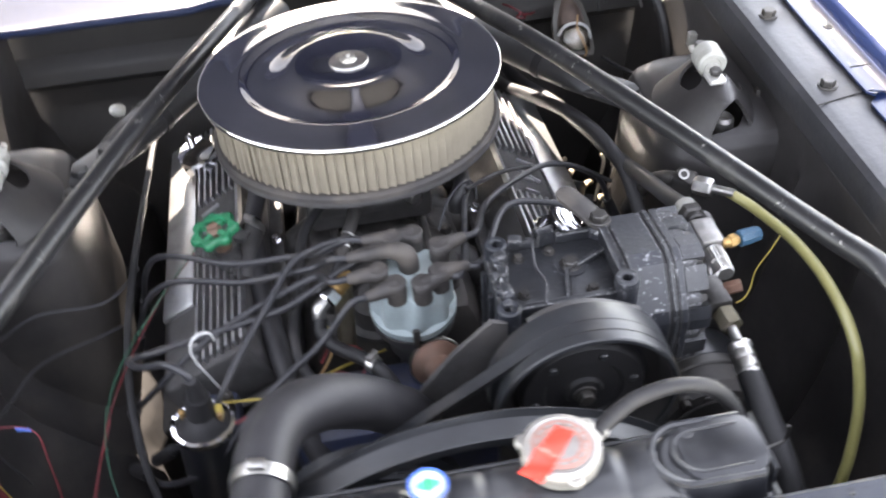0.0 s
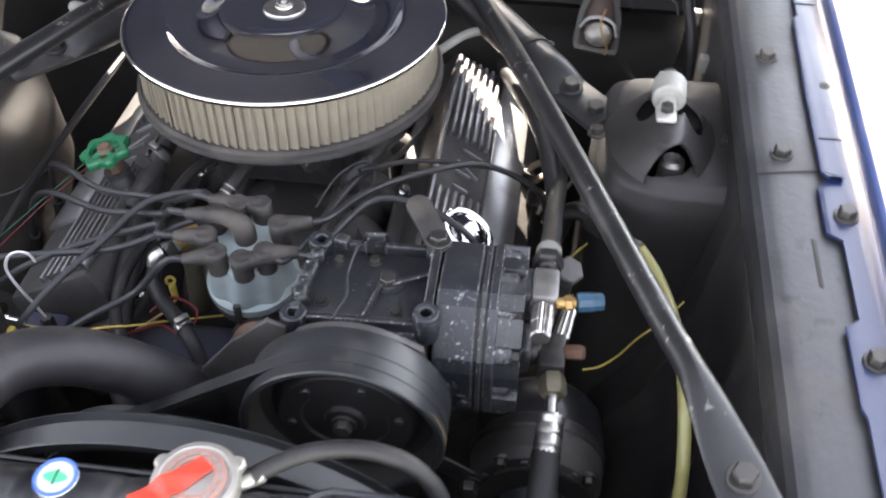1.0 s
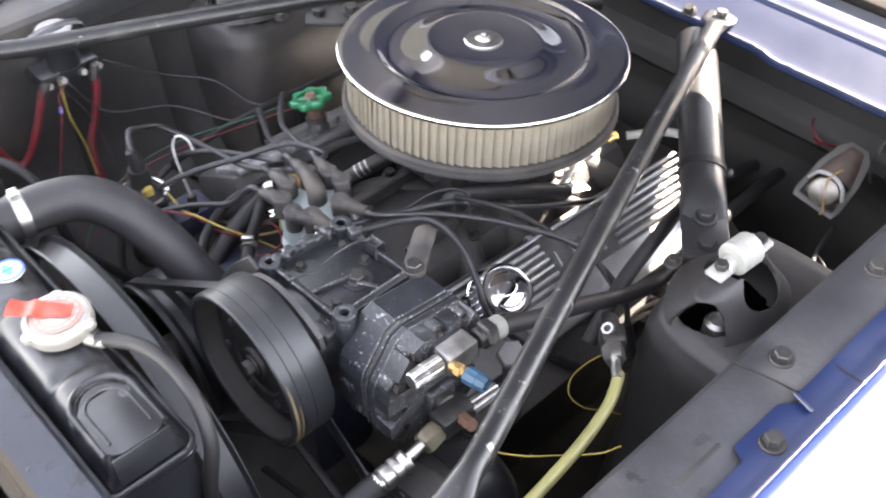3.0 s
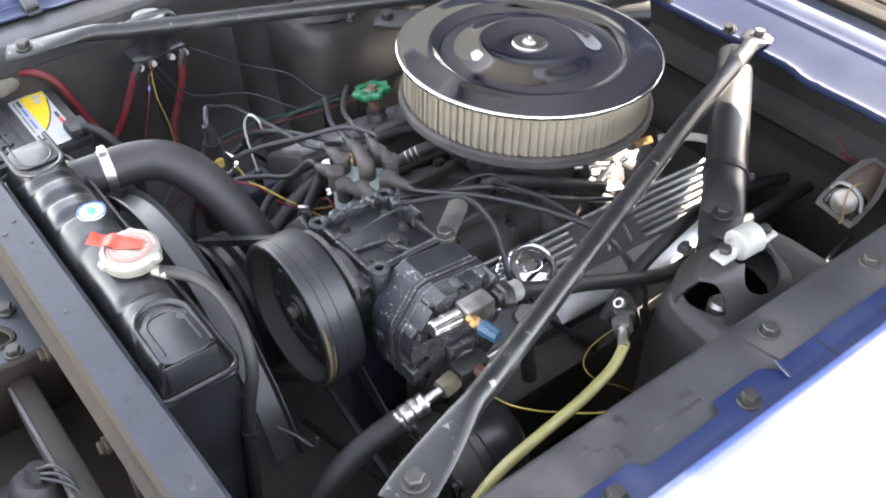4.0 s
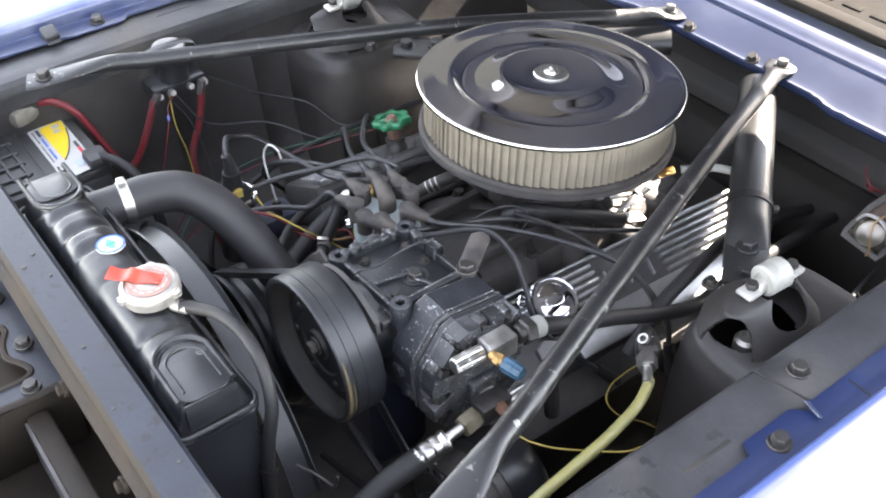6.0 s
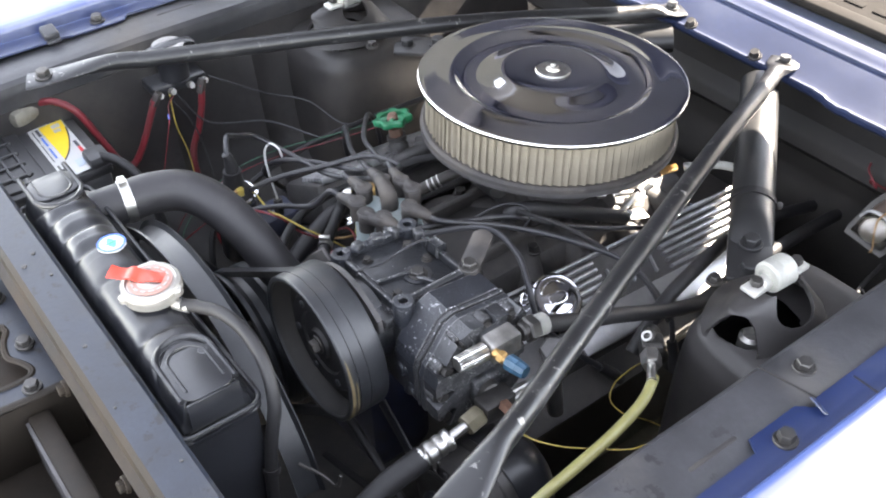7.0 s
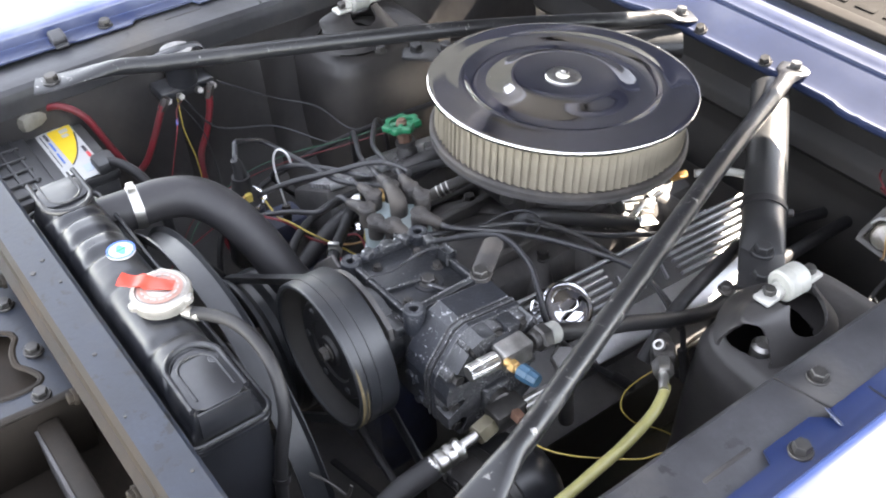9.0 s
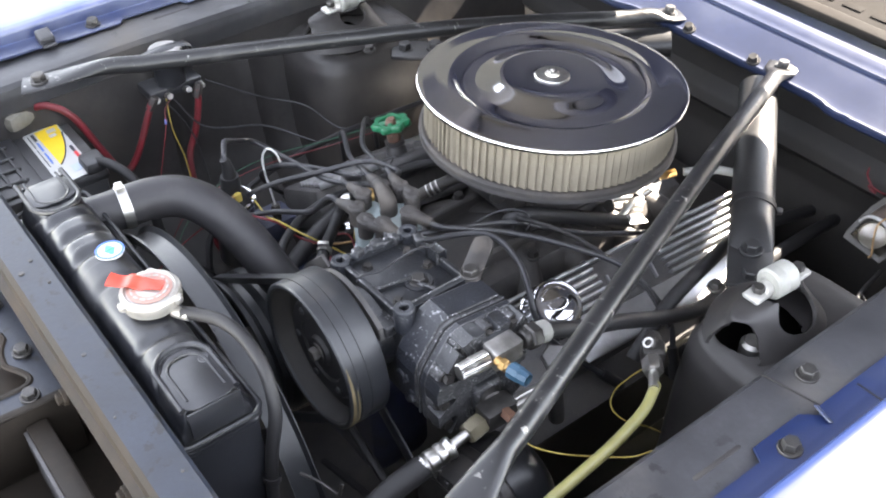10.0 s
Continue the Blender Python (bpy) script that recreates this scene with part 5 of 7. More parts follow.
yh = thing("yellow_hose", (0.43, -0.48, 0.5), "translucent yellow-green nylon hose from a steel fitting", "hose")
bm = bmesh.new()
tube(bm, [(0.391, -0.206, 0.8388), (0.3964, -0.2143, 0.8386), (0.4102, -0.2451, 0.8395), (0.4236, -0.2999, 0.8440), (0.4302, -0.353, 0.8440), (0.4325, -0.403, 0.8360), (0.4335, -0.436, 0.8185), (0.434, -0.4545, 0.795), (0.432, -0.472, 0.765), (0.4265, -0.487, 0.732), (0.420, -0.498, 0.696), (0.41, -0.505, 0.63), (0.40, -0.50, 0.52)], 0.0060, 16, 7)
part("hose", bm, "yellowhose", yh)
bm = bmesh.new()
tube(bm, [(0.368, -0.186, 0.836), (0.380, -0.197, 0.8375), (0.396, -0.214, 0.8415)], 0.0055, 12)
part("pipe", bm, "steel", yh, "bare steel pipe end")
part("nut", hexrod(bmesh.new(), (0.362, -0.180, 0.835), (0.378, -0.195, 0.8375), 0.0115), "steel", yh)
bm = bmesh.new()
box(bm, (0.354, -0.170, 0.832), (0.026, 0.026, 0.024), 0.005, rot=Matrix.Rotation(radians(-42), 3, 'Z'))
rod(bm, (0.352, -0.168, 0.842), (0.350, -0.174, 0.848), 0.0075)
tube(bm, [(0.350, -0.166, 0.832), (0.335, -0.15, 0.825), (0.322, -0.13, 0.80), (0.315, -0.10, 0.74)], 0.010, 12)
part("block", bm, "steel_dark", yh, "dark fitting block")
bm = bmesh.new()
lathe(bm, [(0.004, 0), (0.0062, 0), (0.0062, 0.0012), (0.004, 0.0012)], axis_matrix((0.350, -0.175, 0.848), (-0.1, -0.5, 0.8)), 18, close=True)
part("ring_mark", bm, "steel", yh)
ob = part("hex_plug", hexrod(bmesh.new(), (0.3200, -0.2860, 0.8690), (0.3255, -0.2910, 0.8830), 0.0145), "alu_dark")
tagged(ob, "grey steel hexagon plug beside the suction hose", "plug")
bm = bmesh.new()
rod(bm, (0.320, -0.286, 0.870), (0.315, -0.27, 0.76), 0.009)
tagged(part("thin_pipe", bm, "steel_dark"), "thin dark steel pipe below the hexagon plug", "pipe")

# alternator low beside the block
alt = thing("alternator", (0.31, -0.36, 0.62), "dark dusty alternator with a finned case under the valves", "alternator")
m = around_y(0.312, -0.30, 0.690)
part("rear_case", lathe(bmesh.new(), [(0, 0), (0.030, 0.0), (0.048, 0.006), (0.062, 0.022), (0.066, 0.045), (0.066, 0.062), (0.0645, 0.064), (0, 0.064)], m, 48), "radiator", alt, "smooth black rear case")
part("stator_ring", lathe(bmesh.new(), [(0.050, 0.064), (0.0665, 0.064), (0.068, 0.066), (0.068, 0.076), (0.0665, 0.078), (0.050, 0.078)], m, 48, close=True), "steel_dark", alt, "dark steel stator ring")
part("front_case", lathe(bmesh.new(), [(0, 0.078), (0.0655, 0.078), (0.0650, 0.100), (0.058, 0.110), (0.040, 0.114), (0.0, 0.114)], m, 48), "engine", alt)
for k in range(14):
    a = 2 * math.pi * k / 14
    bm = bmesh.new()
    box(bm, (0, 0, 0), (0.018, 0.007, 0.003), 0.001)
    bm.transform(m @ Matrix.Rotation(a, 4, 'Z') @ Matrix.Translation((0.049, 0, 0.1135)))
    part("case_rib", bm, "alu_dark", alt)
part("fan", lathe(bmesh.new(), [(0, 0.118), (0.056, 0.118), (0.058, 0.120), (0.056, 0.1215), (0.030, 0.123), (0, 0.123)], m, 40), "steel_dark", alt)
part("pulley", lathe(bmesh.new(), [(0, 0.124), (0.034, 0.124), (0.036, 0.128), (0.030, 0.135), (0.036, 0.142), (0.034, 0.146), (0, 0.146)], m, 32), "pulley", alt)
for k in range(4):
    a = radians(35 + 90 * k)
    bolt("", m @ Vector((0.060 * math.cos(a), 0.060 * math.sin(a), 0.109)), (0, -1, 0), 0.0055, 0.008, "steel_dark", alt)
bm = bmesh.new()
tube(bm, [(0.178, -0.412, 0.752), (0.215, -0.414, 0.732), (0.252, -0.415, 0.708), (0.275, -0.412, 0.69)], 0.010, 10, shape=(0.35, 1.2))
part("arm", bm, "pulley", alt, "dark curved adjusting arm")
bolt("", (0.249, -0.418, 0.704), (0, -1, 0.1), 0.0095, 0.012, "steel_dark", alt)
ab = thing("alternator_belt", (0.25, -0.44, 0.55), "grey-black belt running down to the alternator pulley", "belt")
bm = bmesh.new()
tube(bm, [(0.115, -0.437, 0.722), (0.17, -0.437, 0.697), (0.235, -0.437, 0.668), (0.295, -0.437, 0.652)], 0.006, 8, 4, shape=(0.9, 0.6))
part("upper_run", bm, "rubber", ab)
bm = bmesh.new()
tube(bm, [(0.06, -0.437, 0.56), (0.16, -0.437, 0.60), (0.29, -0.437, 0.655)], 0.006, 8, 4, shape=(0.9, 0.6))
part("lower_run", bm, "rubber", ab)

# fan shroud ring
shr = thing("fan_shroud", (0.03, -0.56, 0.70), "scuffed black ring of the fan shroud behind the radiator", "fan shroud")
FR = 0.232


def arc_sheet(r0, r1, y0, y1, thick):
    return sheet(bmesh.new(), lambda u, v: Vector((0.03 + (r0 + (r1 - r0) * v) * math.cos(radians(18 + 150 * u)), y0 + (y1 - y0) * v, 0.704 + (r0 + (r1 - r0) * v) * math.sin(radians(18 + 150 * u)))), 90, 4, thick)


part("ring", arc_sheet(FR, FR + 0.004, -0.562, -0.540, 0.003), "pulley", shr)
part("lip", arc_sheet(FR + 0.003, FR + 0.010, -0.5405, -0.537, 0.002), "pulley", shr, "rolled back lip")
part("flange", arc_sheet(FR + 0.001, FR + 0.012, -0.5635, -0.566, 0.002), "pulley", shr)

# ---- distributor ----
dist = thing("distributor", (0.02, -0.285, 0.70), "distributor with a blue-grey cap and dusty rubber boots", "distributor")
DC = Vector((0.020, -0.280, 0))
dm = Matrix.Translation((DC.x - 0.005, DC.y, 0.811)) @ Matrix.Rotation(radians(6), 4, 'X') @ Matrix.Diagonal((0.95, 0.95, 1.14, 1))
bm = bmesh.new()
seg = 64
rings = []
for r, z, lobe in ((0.047, 0.0, 0), (0.0485, 0.003, 0), (0.0485, 0.010, 0), (0.0470, 0.0115, 0.85), (0.0455, 0.028, 1), (0.044, 0.042, 1), (0.041, 0.050, 1), (0.030, 0.053, 0.6), (0.012, 0.054, 0)):
    rings.append([bm.verts.new(dm @ Vector((x * math.cos(t), x * math.sin(t), z))) for t, x in [(2 * math.pi * k / seg, r - 0.0065 * lobe * (0.5 - 0.5 * math.cos(8 * 2 * math.pi * k / seg))) for k in range(seg)]])
for a, b in zip(rings, rings[1:]):
    for k in range(seg):
        bm.faces.new((a[k], a[(k + 1) % seg], b[(k + 1) % seg], b[k]))
bm.faces.new(rings[0])
bm.faces.new(rings[-1])
part("cap", bm, "cap", dist, "blue-grey moulded cap", sharp=40)
bm = bmesh.new()
lathe(bm, [(0, -0.05), (0.030, -0.05), (0.034, -0.03), (0.046, -0.012), (0.0475, -0.002), (0.0, -0.001)], dm, 48)
part("housing", bm, "alu_dark", dist)
bm = bmesh.new()
lathe(bm, [(0, -0.16), (0.018, -0.16), (0.02, -0.05), (0, -0.05)], dm, 24)
part("shaft_housing", bm, "engine", dist)
bm = bmesh.new()
box(bm, dm @ Vector((-0.004, -0.0495, 0.008)), (0.007, 0.005, 0.026), 0.0015)
part("clip", bm, "steel_dark", dist)
# vacuum advance can
va = part("vacuum_advance", lathe(bmesh.new(), [(0, 0.0), (0.02, 0.0), (0.027, 0.006), (0.028, 0.010), (0.026, 0.013), (0.016, 0.020), (0.013, 0.034), (0.006, 0.036), (0, 0.036)], axis_matrix((0.028, -0.322, 0.776), (0.12, -0.85, 0.20)), 32), "rust", dist, "rusty vacuum advance can")
part("cap_end", lathe(bmesh.new(), [(0.026, 0.0055), (0.0292, 0.0055), (0.0292, 0.0105), (0.026, 0.0105)], axis_matrix((0.028, -0.322, 0.776), (0.12, -0.85, 0.20)), 32, close=True), "steel", va)


def plug_lead(k, ang, radius, way, route):
    """A boot on the cap's tower that turns into its lead."""
    t = radians(ang)
    base = dm @ Vector((radius * math.cos(t), radius * math.sin(t), 0.048))
    d = Vector(way).normalized()
    top = base + Vector((0, 0, 0.018))
    bm = bmesh.new()
    tube(bm, [base, base + Vector((0, 0, 0.012)), top, top + d * 0.010 + Vector((0, 0, 0.002)), top + d * 0.020 + Vector((0, 0, 0.001)), top + d * 0.031], lambda u: 0.0100 if u < 0.5 else 0.0096 - 0.0040 * (u - 0.5) / 0.5, 14, 5)
    lathe(bm, [(0, 0.0), (0.0085, 0.0), (0.0112, 0.003), (0.0095, 0.0055), (0, 0.006)], axis_matrix(top + Vector((0, 0, 0.004)), (0, 0, 1)), 14)
    lead = thing("spark_lead", base, "grey-black spark plug lead with a dusty rubber boot", "spark lead", "spark leads")
    part("boot", bm, "boot", lead)
    end = top + d * 0.028
    part("cable", tube(bmesh.new(), [end, end + d * 0.02] + [Vector(p) for p in route], 0.0036, 10, 8), "wire", lead)
    q, w = Vector(route[-1]), (Vector(route[-1]) - Vector(route[-2])).normalized()
    part("plug_boot", tube(bmesh.new(), [q - w * 0.012, q, q + w * 0.03], lambda u: 0.0065 + 0.001 * u, 12, 4), "rubber", lead)


R0 = 0.0365
plug_lead(0, 112, R0, (-0.95, 0.25, 0), [(-0.075, -0.226, 0.862), (-0.115, -0.218, 0.856), (-0.168, -0.200, 0.842), (-0.228, -0.158, 0.828), (-0.262, -0.13, 0.806), (-0.285, -0.105, 0.76), (-0.300, -0.09, 0.70)])
plug_lead(1, 152, R0, (-1, 0.10, 0), [(-0.08, -0.245, 0.860), (-0.12, -0.238, 0.850), (-0.162, -0.226, 0.838), (-0.228, -0.194, 0.824), (-0.262, -0.178, 0.80), (-0.285, -0.165, 0.76), (-0.305, -0.15, 0.70)])
plug_lead(2, 196, R0, (-1, 0.02, 0), [(-0.08, -0.262, 0.862), (-0.122, -0.268, 0.850), (-0.176, -0.287, 0.838), (-0.216, -0.307, 0.826), (-0.26, -0.315, 0.79), (-0.29, -0.29, 0.74), (-0.305, -0.26, 0.70)])
plug_lead(3, 238, R0, (-0.9, -0.22, -0.02), [(-0.085, -0.335, 0.840), (-0.125, -0.362, 0.828), (-0.165, -0.388, 0.808), (-0.21, -0.41, 0.77), (-0.26, -0.39, 0.73), (-0.295, -0.34, 0.69)])
plug_lead(4, 75, R0, (-0.97, 0.12, 0), [(-0.05, -0.222, 0.872), (-0.100, -0.236, 0.866), (-0.135, -0.285, 0.852), (-0.168, -0.335, 0.838), (-0.192, -0.368, 0.818), (-0.225, -0.372, 0.775), (-0.26, -0.35, 0.73)])
plug_lead(5, 320, R0, (0.95, 0.18, 0.05), [(0.128, -0.225, 0.884), (0.177, -0.216, 0.874), (0.219, -0.232, 0.862), (0.236, -0.238, 0.842), (0.244, -0.228, 0.812), (0.258, -0.195, 0.765), (0.276, -0.15, 0.715)])
plug_lead(6, 20, R0, (0.9, 0.4, 0), [(0.115, -0.185, 0.858), (0.165, -0.125, 0.838), (0.225, -0.075, 0.812), (0.285, -0.06, 0.768), (0.305, -0.065, 0.72)])
plug_lead(7, 282, R0, (0.93, 0.35, 0), [(0.095, -0.165, 0.85), (0.112, -0.10, 0.818), (0.122, -0.03, 0.780), (0.135, 0.06, 0.745), (0.15, 0.15, 0.72)])

# coil and its lead
coil = thing("ignition_coil", (-0.212, -0.388, 0.69), "black ignition coil with a chromed rim and a grey boot", "ignition coil")
cmx = axis_matrix((-0.213, -0.388, 0.708), (0.05, 0.02, 1))
part("can", lathe(bmesh.new(), [(0, 0), (0.026, 0), (0.0275, 0.003), (0.0275, 0.100), (0, 0.100)], cmx, 36), "radiator", coil)
part("rim", lathe(bmesh.new(), [(0.025, 0.098), (0.0305, 0.098), (0.0315, 0.101), (0.0305, 0.1045), (0.027, 0.1055), (0.025, 0.104)], cmx, 40, close=True), "chrome", coil, "chromed rim")
part("tower", lathe(bmesh.new(), [(0, 0.102), (0.025, 0.102), (0.022, 0.110), (0.014, 0.118), (0.012, 0.142), (0, 0.142)], cmx, 28), "rubber", coil)
bm = bmesh.new()
tube(bm, [cmx @ Vector((0, 0, 0.130)), cmx @ Vector((0, 0, 0.146)), cmx @ Vector((-0.001, 0.001, 0.160)), cmx @ Vector((-0.004, 0.003, 0.170))], lambda u: 0.0105 - 0.0050 * u, 14, 5)
part("boot", bm, "rubber", coil)
bm = bmesh.new()
c0 = cmx @ Vector((-0.003, 0.002, 0.166))
tube(bm, [c0, c0 + Vector((-0.006, 0.004, 0.010)), c0 + Vector((-0.022, 0.014, 0.014)), (-0.258, -0.348, 0.862), (-0.272, -0.318, 0.842), (-0.25, -0.296, 0.826), (-0.19, -0.292, 0.836), (-0.115, -0.285, 0.848), (-0.05, -0.262, 0.868), (-0.005, -0.277, 0.895), (0.012, -0.280, 0.886)], 0.0037, 10, 8)
part("lead", bm, "wire", coil)
bm = bmesh.new()
tube(bm, [(-0.025, -0.270, 0.8895), (-0.005, -0.277, 0.896), (0.008, -0.280, 0.894), (0.014, -0.2805, 0.884), (0.015, -0.281, 0.862)], lambda u: 0.0065 + 0.0045 * min(1, u * 1.6), 14, 6)
part("cap_boot", bm, "boot", coil)
for a in (60, 230):
    bm = bmesh.new()
    rod(bm, cmx @ Vector((0.018 * math.cos(radians(a)), 0.018 * math.sin(radians(a)), 0.104)), cmx @ Vector((0.018 * math.cos(radians(a)), 0.018 * math.sin(radians(a)), 0.122)), 0.003)
    part("stud", bm, "brass", coil)
bm = bmesh.new()
box(bm, cmx @ Vector((-0.006, -0.016, 0.116)), (0.007, 0.010, 0.014), 0.002)
part("yellow_terminal", bm, "yellowwire", coil, "yellow insulated terminal")

# ---- caps and breathers on the valve covers ----
oil = thing("oil_filler_cap", (0.22, -0.187, 0.78), "chromed push-in oil filler cap with raised lettering bars", "filler cap")
ocm = axis_matrix((0.1985, -0.1835, 0.7785), Vector((0.50, -0.05, 0.865))) @ Matrix.Diagonal((1.22, 1.22, 1, 1))
part("neck", lathe(bmesh.new(), [(0, -0.025), (0.019, -0.025), (0.019, 0.012), (0, 0.012)], ocm, 32), "chrome", oil)
part("flange", lathe(bmesh.new(), [(0.0, 0.0085), (0.027, 0.0085), (0.0295, 0.010), (0.0300, 0.0125), (0.0285, 0.0145), (0.0270, 0.0135), (0.0240, 0.0130), (0.0, 0.0130)], ocm, 56), "chrome", oil, "bright chromed lower flange")
bm = bmesh.new()
lathe(bm, [(0.0, 0.012), (0.0215, 0.012), (0.0205, 0.036), (0.0, 0.036)], ocm, 48)
part("body", bm, "radiator", oil, "black ribbed body")
for k in range(24):
    a = 2 * math.pi * k / 24
    bm = bmesh.new()
    tube(bm, [ocm @ Vector((0.0220 * math.cos(a), 0.0220 * math.sin(a), 0.0135)), ocm @ Vector((0.0208 * math.cos(a), 0.0208 * math.sin(a), 0.035))], 0.0010, 6, 1, smooth=False)
    part("body_rib", bm, "chrome_dark", oil)
# chrome top whose dark reflections are painted in by the darker copy
part("shell", lathe(bmesh.new(), [(0.018, 0.0335), (0.0245, 0.0335), (0.0262, 0.0350), (0.0266, 0.0385), (0.0258, 0.0415), (0.0240, 0.0432), (0.0225, 0.0428), (0.0205, 0.0424), (0.016, 0.0436), (0.010, 0.0448), (0.0, 0.0455)], ocm, 64), "chrome_dark", oil, "domed chrome top, darkened for the reflections it carries")
for a0, a1, r in ((35, 145, 0.0170), (215, 325, 0.0170)):
    bm = bmesh.new()
    tube(bm, [ocm @ Vector((r * math.cos(radians(a)), r * math.sin(radians(a)), 0.0436)) for a in range(a0, a1 + 1, 10)], 0.0011, 6, 3)
    part("lettering_bar", bm, "chrome", oil)
bm = bmesh.new()
tube(bm, [ocm @ Vector((0.0105 * math.cos(radians(a)), 0.0058 * math.sin(radians(a)), 0.0450)) for a in range(0, 361, 20)], 0.0008, 6, 2)
part("emblem_ring", bm, "chrome", oil, "raised plain oval ring")
brt = thing("chrome_breather", (-0.230, 0.110, 0.77), "chromed crankcase breather on the passenger's valve cover", "breather")
bmx = axis_matrix(VC[-1] @ Vector((-0.004, 0.155, -0.012)), Vector((-0.15, -0.2, 0.95))) @ Matrix.Diagonal((0.86, 0.86, 0.9, 1))
part("neck", lathe(bmesh.new(), [(0, 0), (0.016, 0), (0.016, 0.028), (0, 0.028)], bmx, 28), "chrome", brt)
part("body", lathe(bmesh.new(), [(0.016, 0.022), (0.028, 0.024), (0.0305, 0.028), (0.0295, 0.048), (0.031, 0.051), (0.029, 0.056), (0.012, 0.060), (0, 0.0605)], bmx, 10), "chrome", brt, "faceted chrome body", sharp=20)
bm = bmesh.new()
rod(bm, bmx @ Vector((-0.008, 0.006, 0.054)), bmx @ Vector((-0.018, 0.016, 0.066)), 0.0060)
rod(bm, bmx @ Vector((-0.018, 0.016, 0.066)), bmx @ Vector((-0.022, 0.015, 0.071)), 0.0045)
part("spout", bm, "chrome", brt)

# ---- cooling hoses ----
uh = thing("upper_radiator_hose", (-0.05, -0.42, 0.8), "thick smooth black upper radiator hose", "hose")
UH = [(-0.150, -0.586, 0.912), (-0.143, -0.553, 0.914), (-0.137, -0.515, 0.915), (-0.121, -0.481, 0.911), (-0.090, -0.457, 0.896), (-0.052, -0.438, 0.864), (-0.018, -0.423, 0.822), (0.0, -0.40, 0.78)]
part("hose", tube(bmesh.new(), UH, lambda u: 0.0238 + 0.0012 * math.sin(3 * u), 28, 8), "hose", uh)


def worm_clamp(p, d, r, w=0.012, parent=None, label="bright steel worm clamp"):
    m = axis_matrix(p, d)
    bm = bmesh.new()
    lathe(bm, [(r, -w / 2), (r + 0.0012, -w / 2), (r + 0.0016, 0), (r + 0.0012, w / 2), (r, w / 2)], m, 40, close=True)
    c = part("clamp", bm, "steel", parent, label)
    bm = bmesh.new()
    box(bm, (0, 0, 0), (0.014, 0.007, w * 0.8), 0.0015)
    bm.transform(m @ Matrix.Translation((0.0, r + 0.004, 0)))
    part("screw_housing", bm, "steel", c)
    return c


worm_clamp((-0.1415, -0.545, 0.9145), (0.17, 1, 0.03), 0.0248, parent=uh)

ov = thing("overflow_hose", (0.24, -0.56, 0.5), "thin black overflow hose from the radiator neck", "hose")
part("hose", tube(bmesh.new(), [(0.115, -0.588, 0.962), (0.130, -0.577, 0.964), (0.155, -0.566, 0.968), (0.190, -0.560, 0.967), (0.222, -0.560, 0.952), (0.243, -0.566, 0.918), (0.246, -0.578, 0.87), (0.243, -0.585, 0.80), (0.243, -0.59, 0.70), (0.24, -0.59, 0.55)], 0.0066, 14, 7), "rubber", ov)
part("clamp", lathe(bmesh.new(), [(0.0076, -0.004), (0.0088, -0.004), (0.0088, 0.004), (0.0076, 0.004)], axis_matrix((0.2445, -0.582, 0.835), (0, -0.1, -1)), 24, close=True), "rubber", ov)

hh = thing("heater_hose", (-0.14, -0.2, 0.75), "dark heater hose along the passenger's valve cover", "hose", "heater hoses")
part("hose", tube(bmesh.new(), [(-0.150, -0.11, 0.785), (-0.147, -0.17, 0.78), (-0.138, -0.24, 0.775), (-0.128, -0.30, 0.765), (-0.115, -0.36, 0.735), (-0.09, -0.40, 0.69)], 0.0125, 18, 7), "hose", hh)
hb = thing("heater_hose", (-0.16, 0.0, 0.78), "dark heater hose running back under the air cleaner", "hose", "heater hoses")
part("hose", tube(bmesh.new(), [(-0.150, -0.075, 0.795), (-0.135, -0.02, 0.815), (-0.13, 0.08, 0.82), (-0.15, 0.2, 0.80), (-0.18, 0.33, 0.78)], 0.0115, 16, 7), "hose", hb)

# heater shut-off valve with its green handwheel
gv = thing("shutoff_valve", (-0.178, -0.12, 0.76), "grimy grey shut-off valve with a green scalloped handwheel", "valve")
HM = axis_matrix((-0.187, -0.138, 0.840), (-0.20, -0.02, 1))
bm = bmesh.new()
seg = 70
ringsz = []
for z, k in ((-0.005, 0.92), (-0.003, 1.0), (0.003, 1.0), (0.005, 0.92)):
    o = [bm.verts.new(HM @ Vector(((0.0265 * k - 0.0028 * math.cos(7 * 2 * math.pi * i / seg)) * math.cos(2 * math.pi * i / seg), (0.0265 * k - 0.0028 * math.cos(7 * 2 * math.pi * i / seg)) * math.sin(2 * math.pi * i / seg), z))) for i in range(seg)]
    ringsz.append(o)
for z, k in ((0.0045, 1.0), (0.0, 0.9), (-0.0045, 1.0)):
    ringsz.append([bm.verts.new(HM @ Vector((0.0178 * k * math.cos(2 * math.pi * i / seg), 0.0178 * k * math.sin(2 * math.pi * i / seg), z))) for i in range(seg)])
for a, b in zip(ringsz, ringsz[1:] + ringsz[:1]):
    for i in range(seg):
        bm.faces.new((a[i], a[(i + 1) % seg], b[(i + 1) % seg], b[i]))
hw = part("handwheel", bm, "green", gv, "green painted handwheel", sharp=45)
for k in range(4):
    a = radians(45 + 90 * k)
    bm = bmesh.new()
    tube(bm, [HM @ Vector((0.004 * math.cos(a), 0.004 * math.sin(a), 0.002)), HM @ Vector((0.011 * math.cos(a), 0.011 * math.sin(a), 0.001)), HM @ Vector((0.019 * math.cos(a), 0.019 * math.sin(a), 0.0))], 0.0045, 8, 3, shape=(1, 0.7))
    part("spoke", bm, "green", hw)
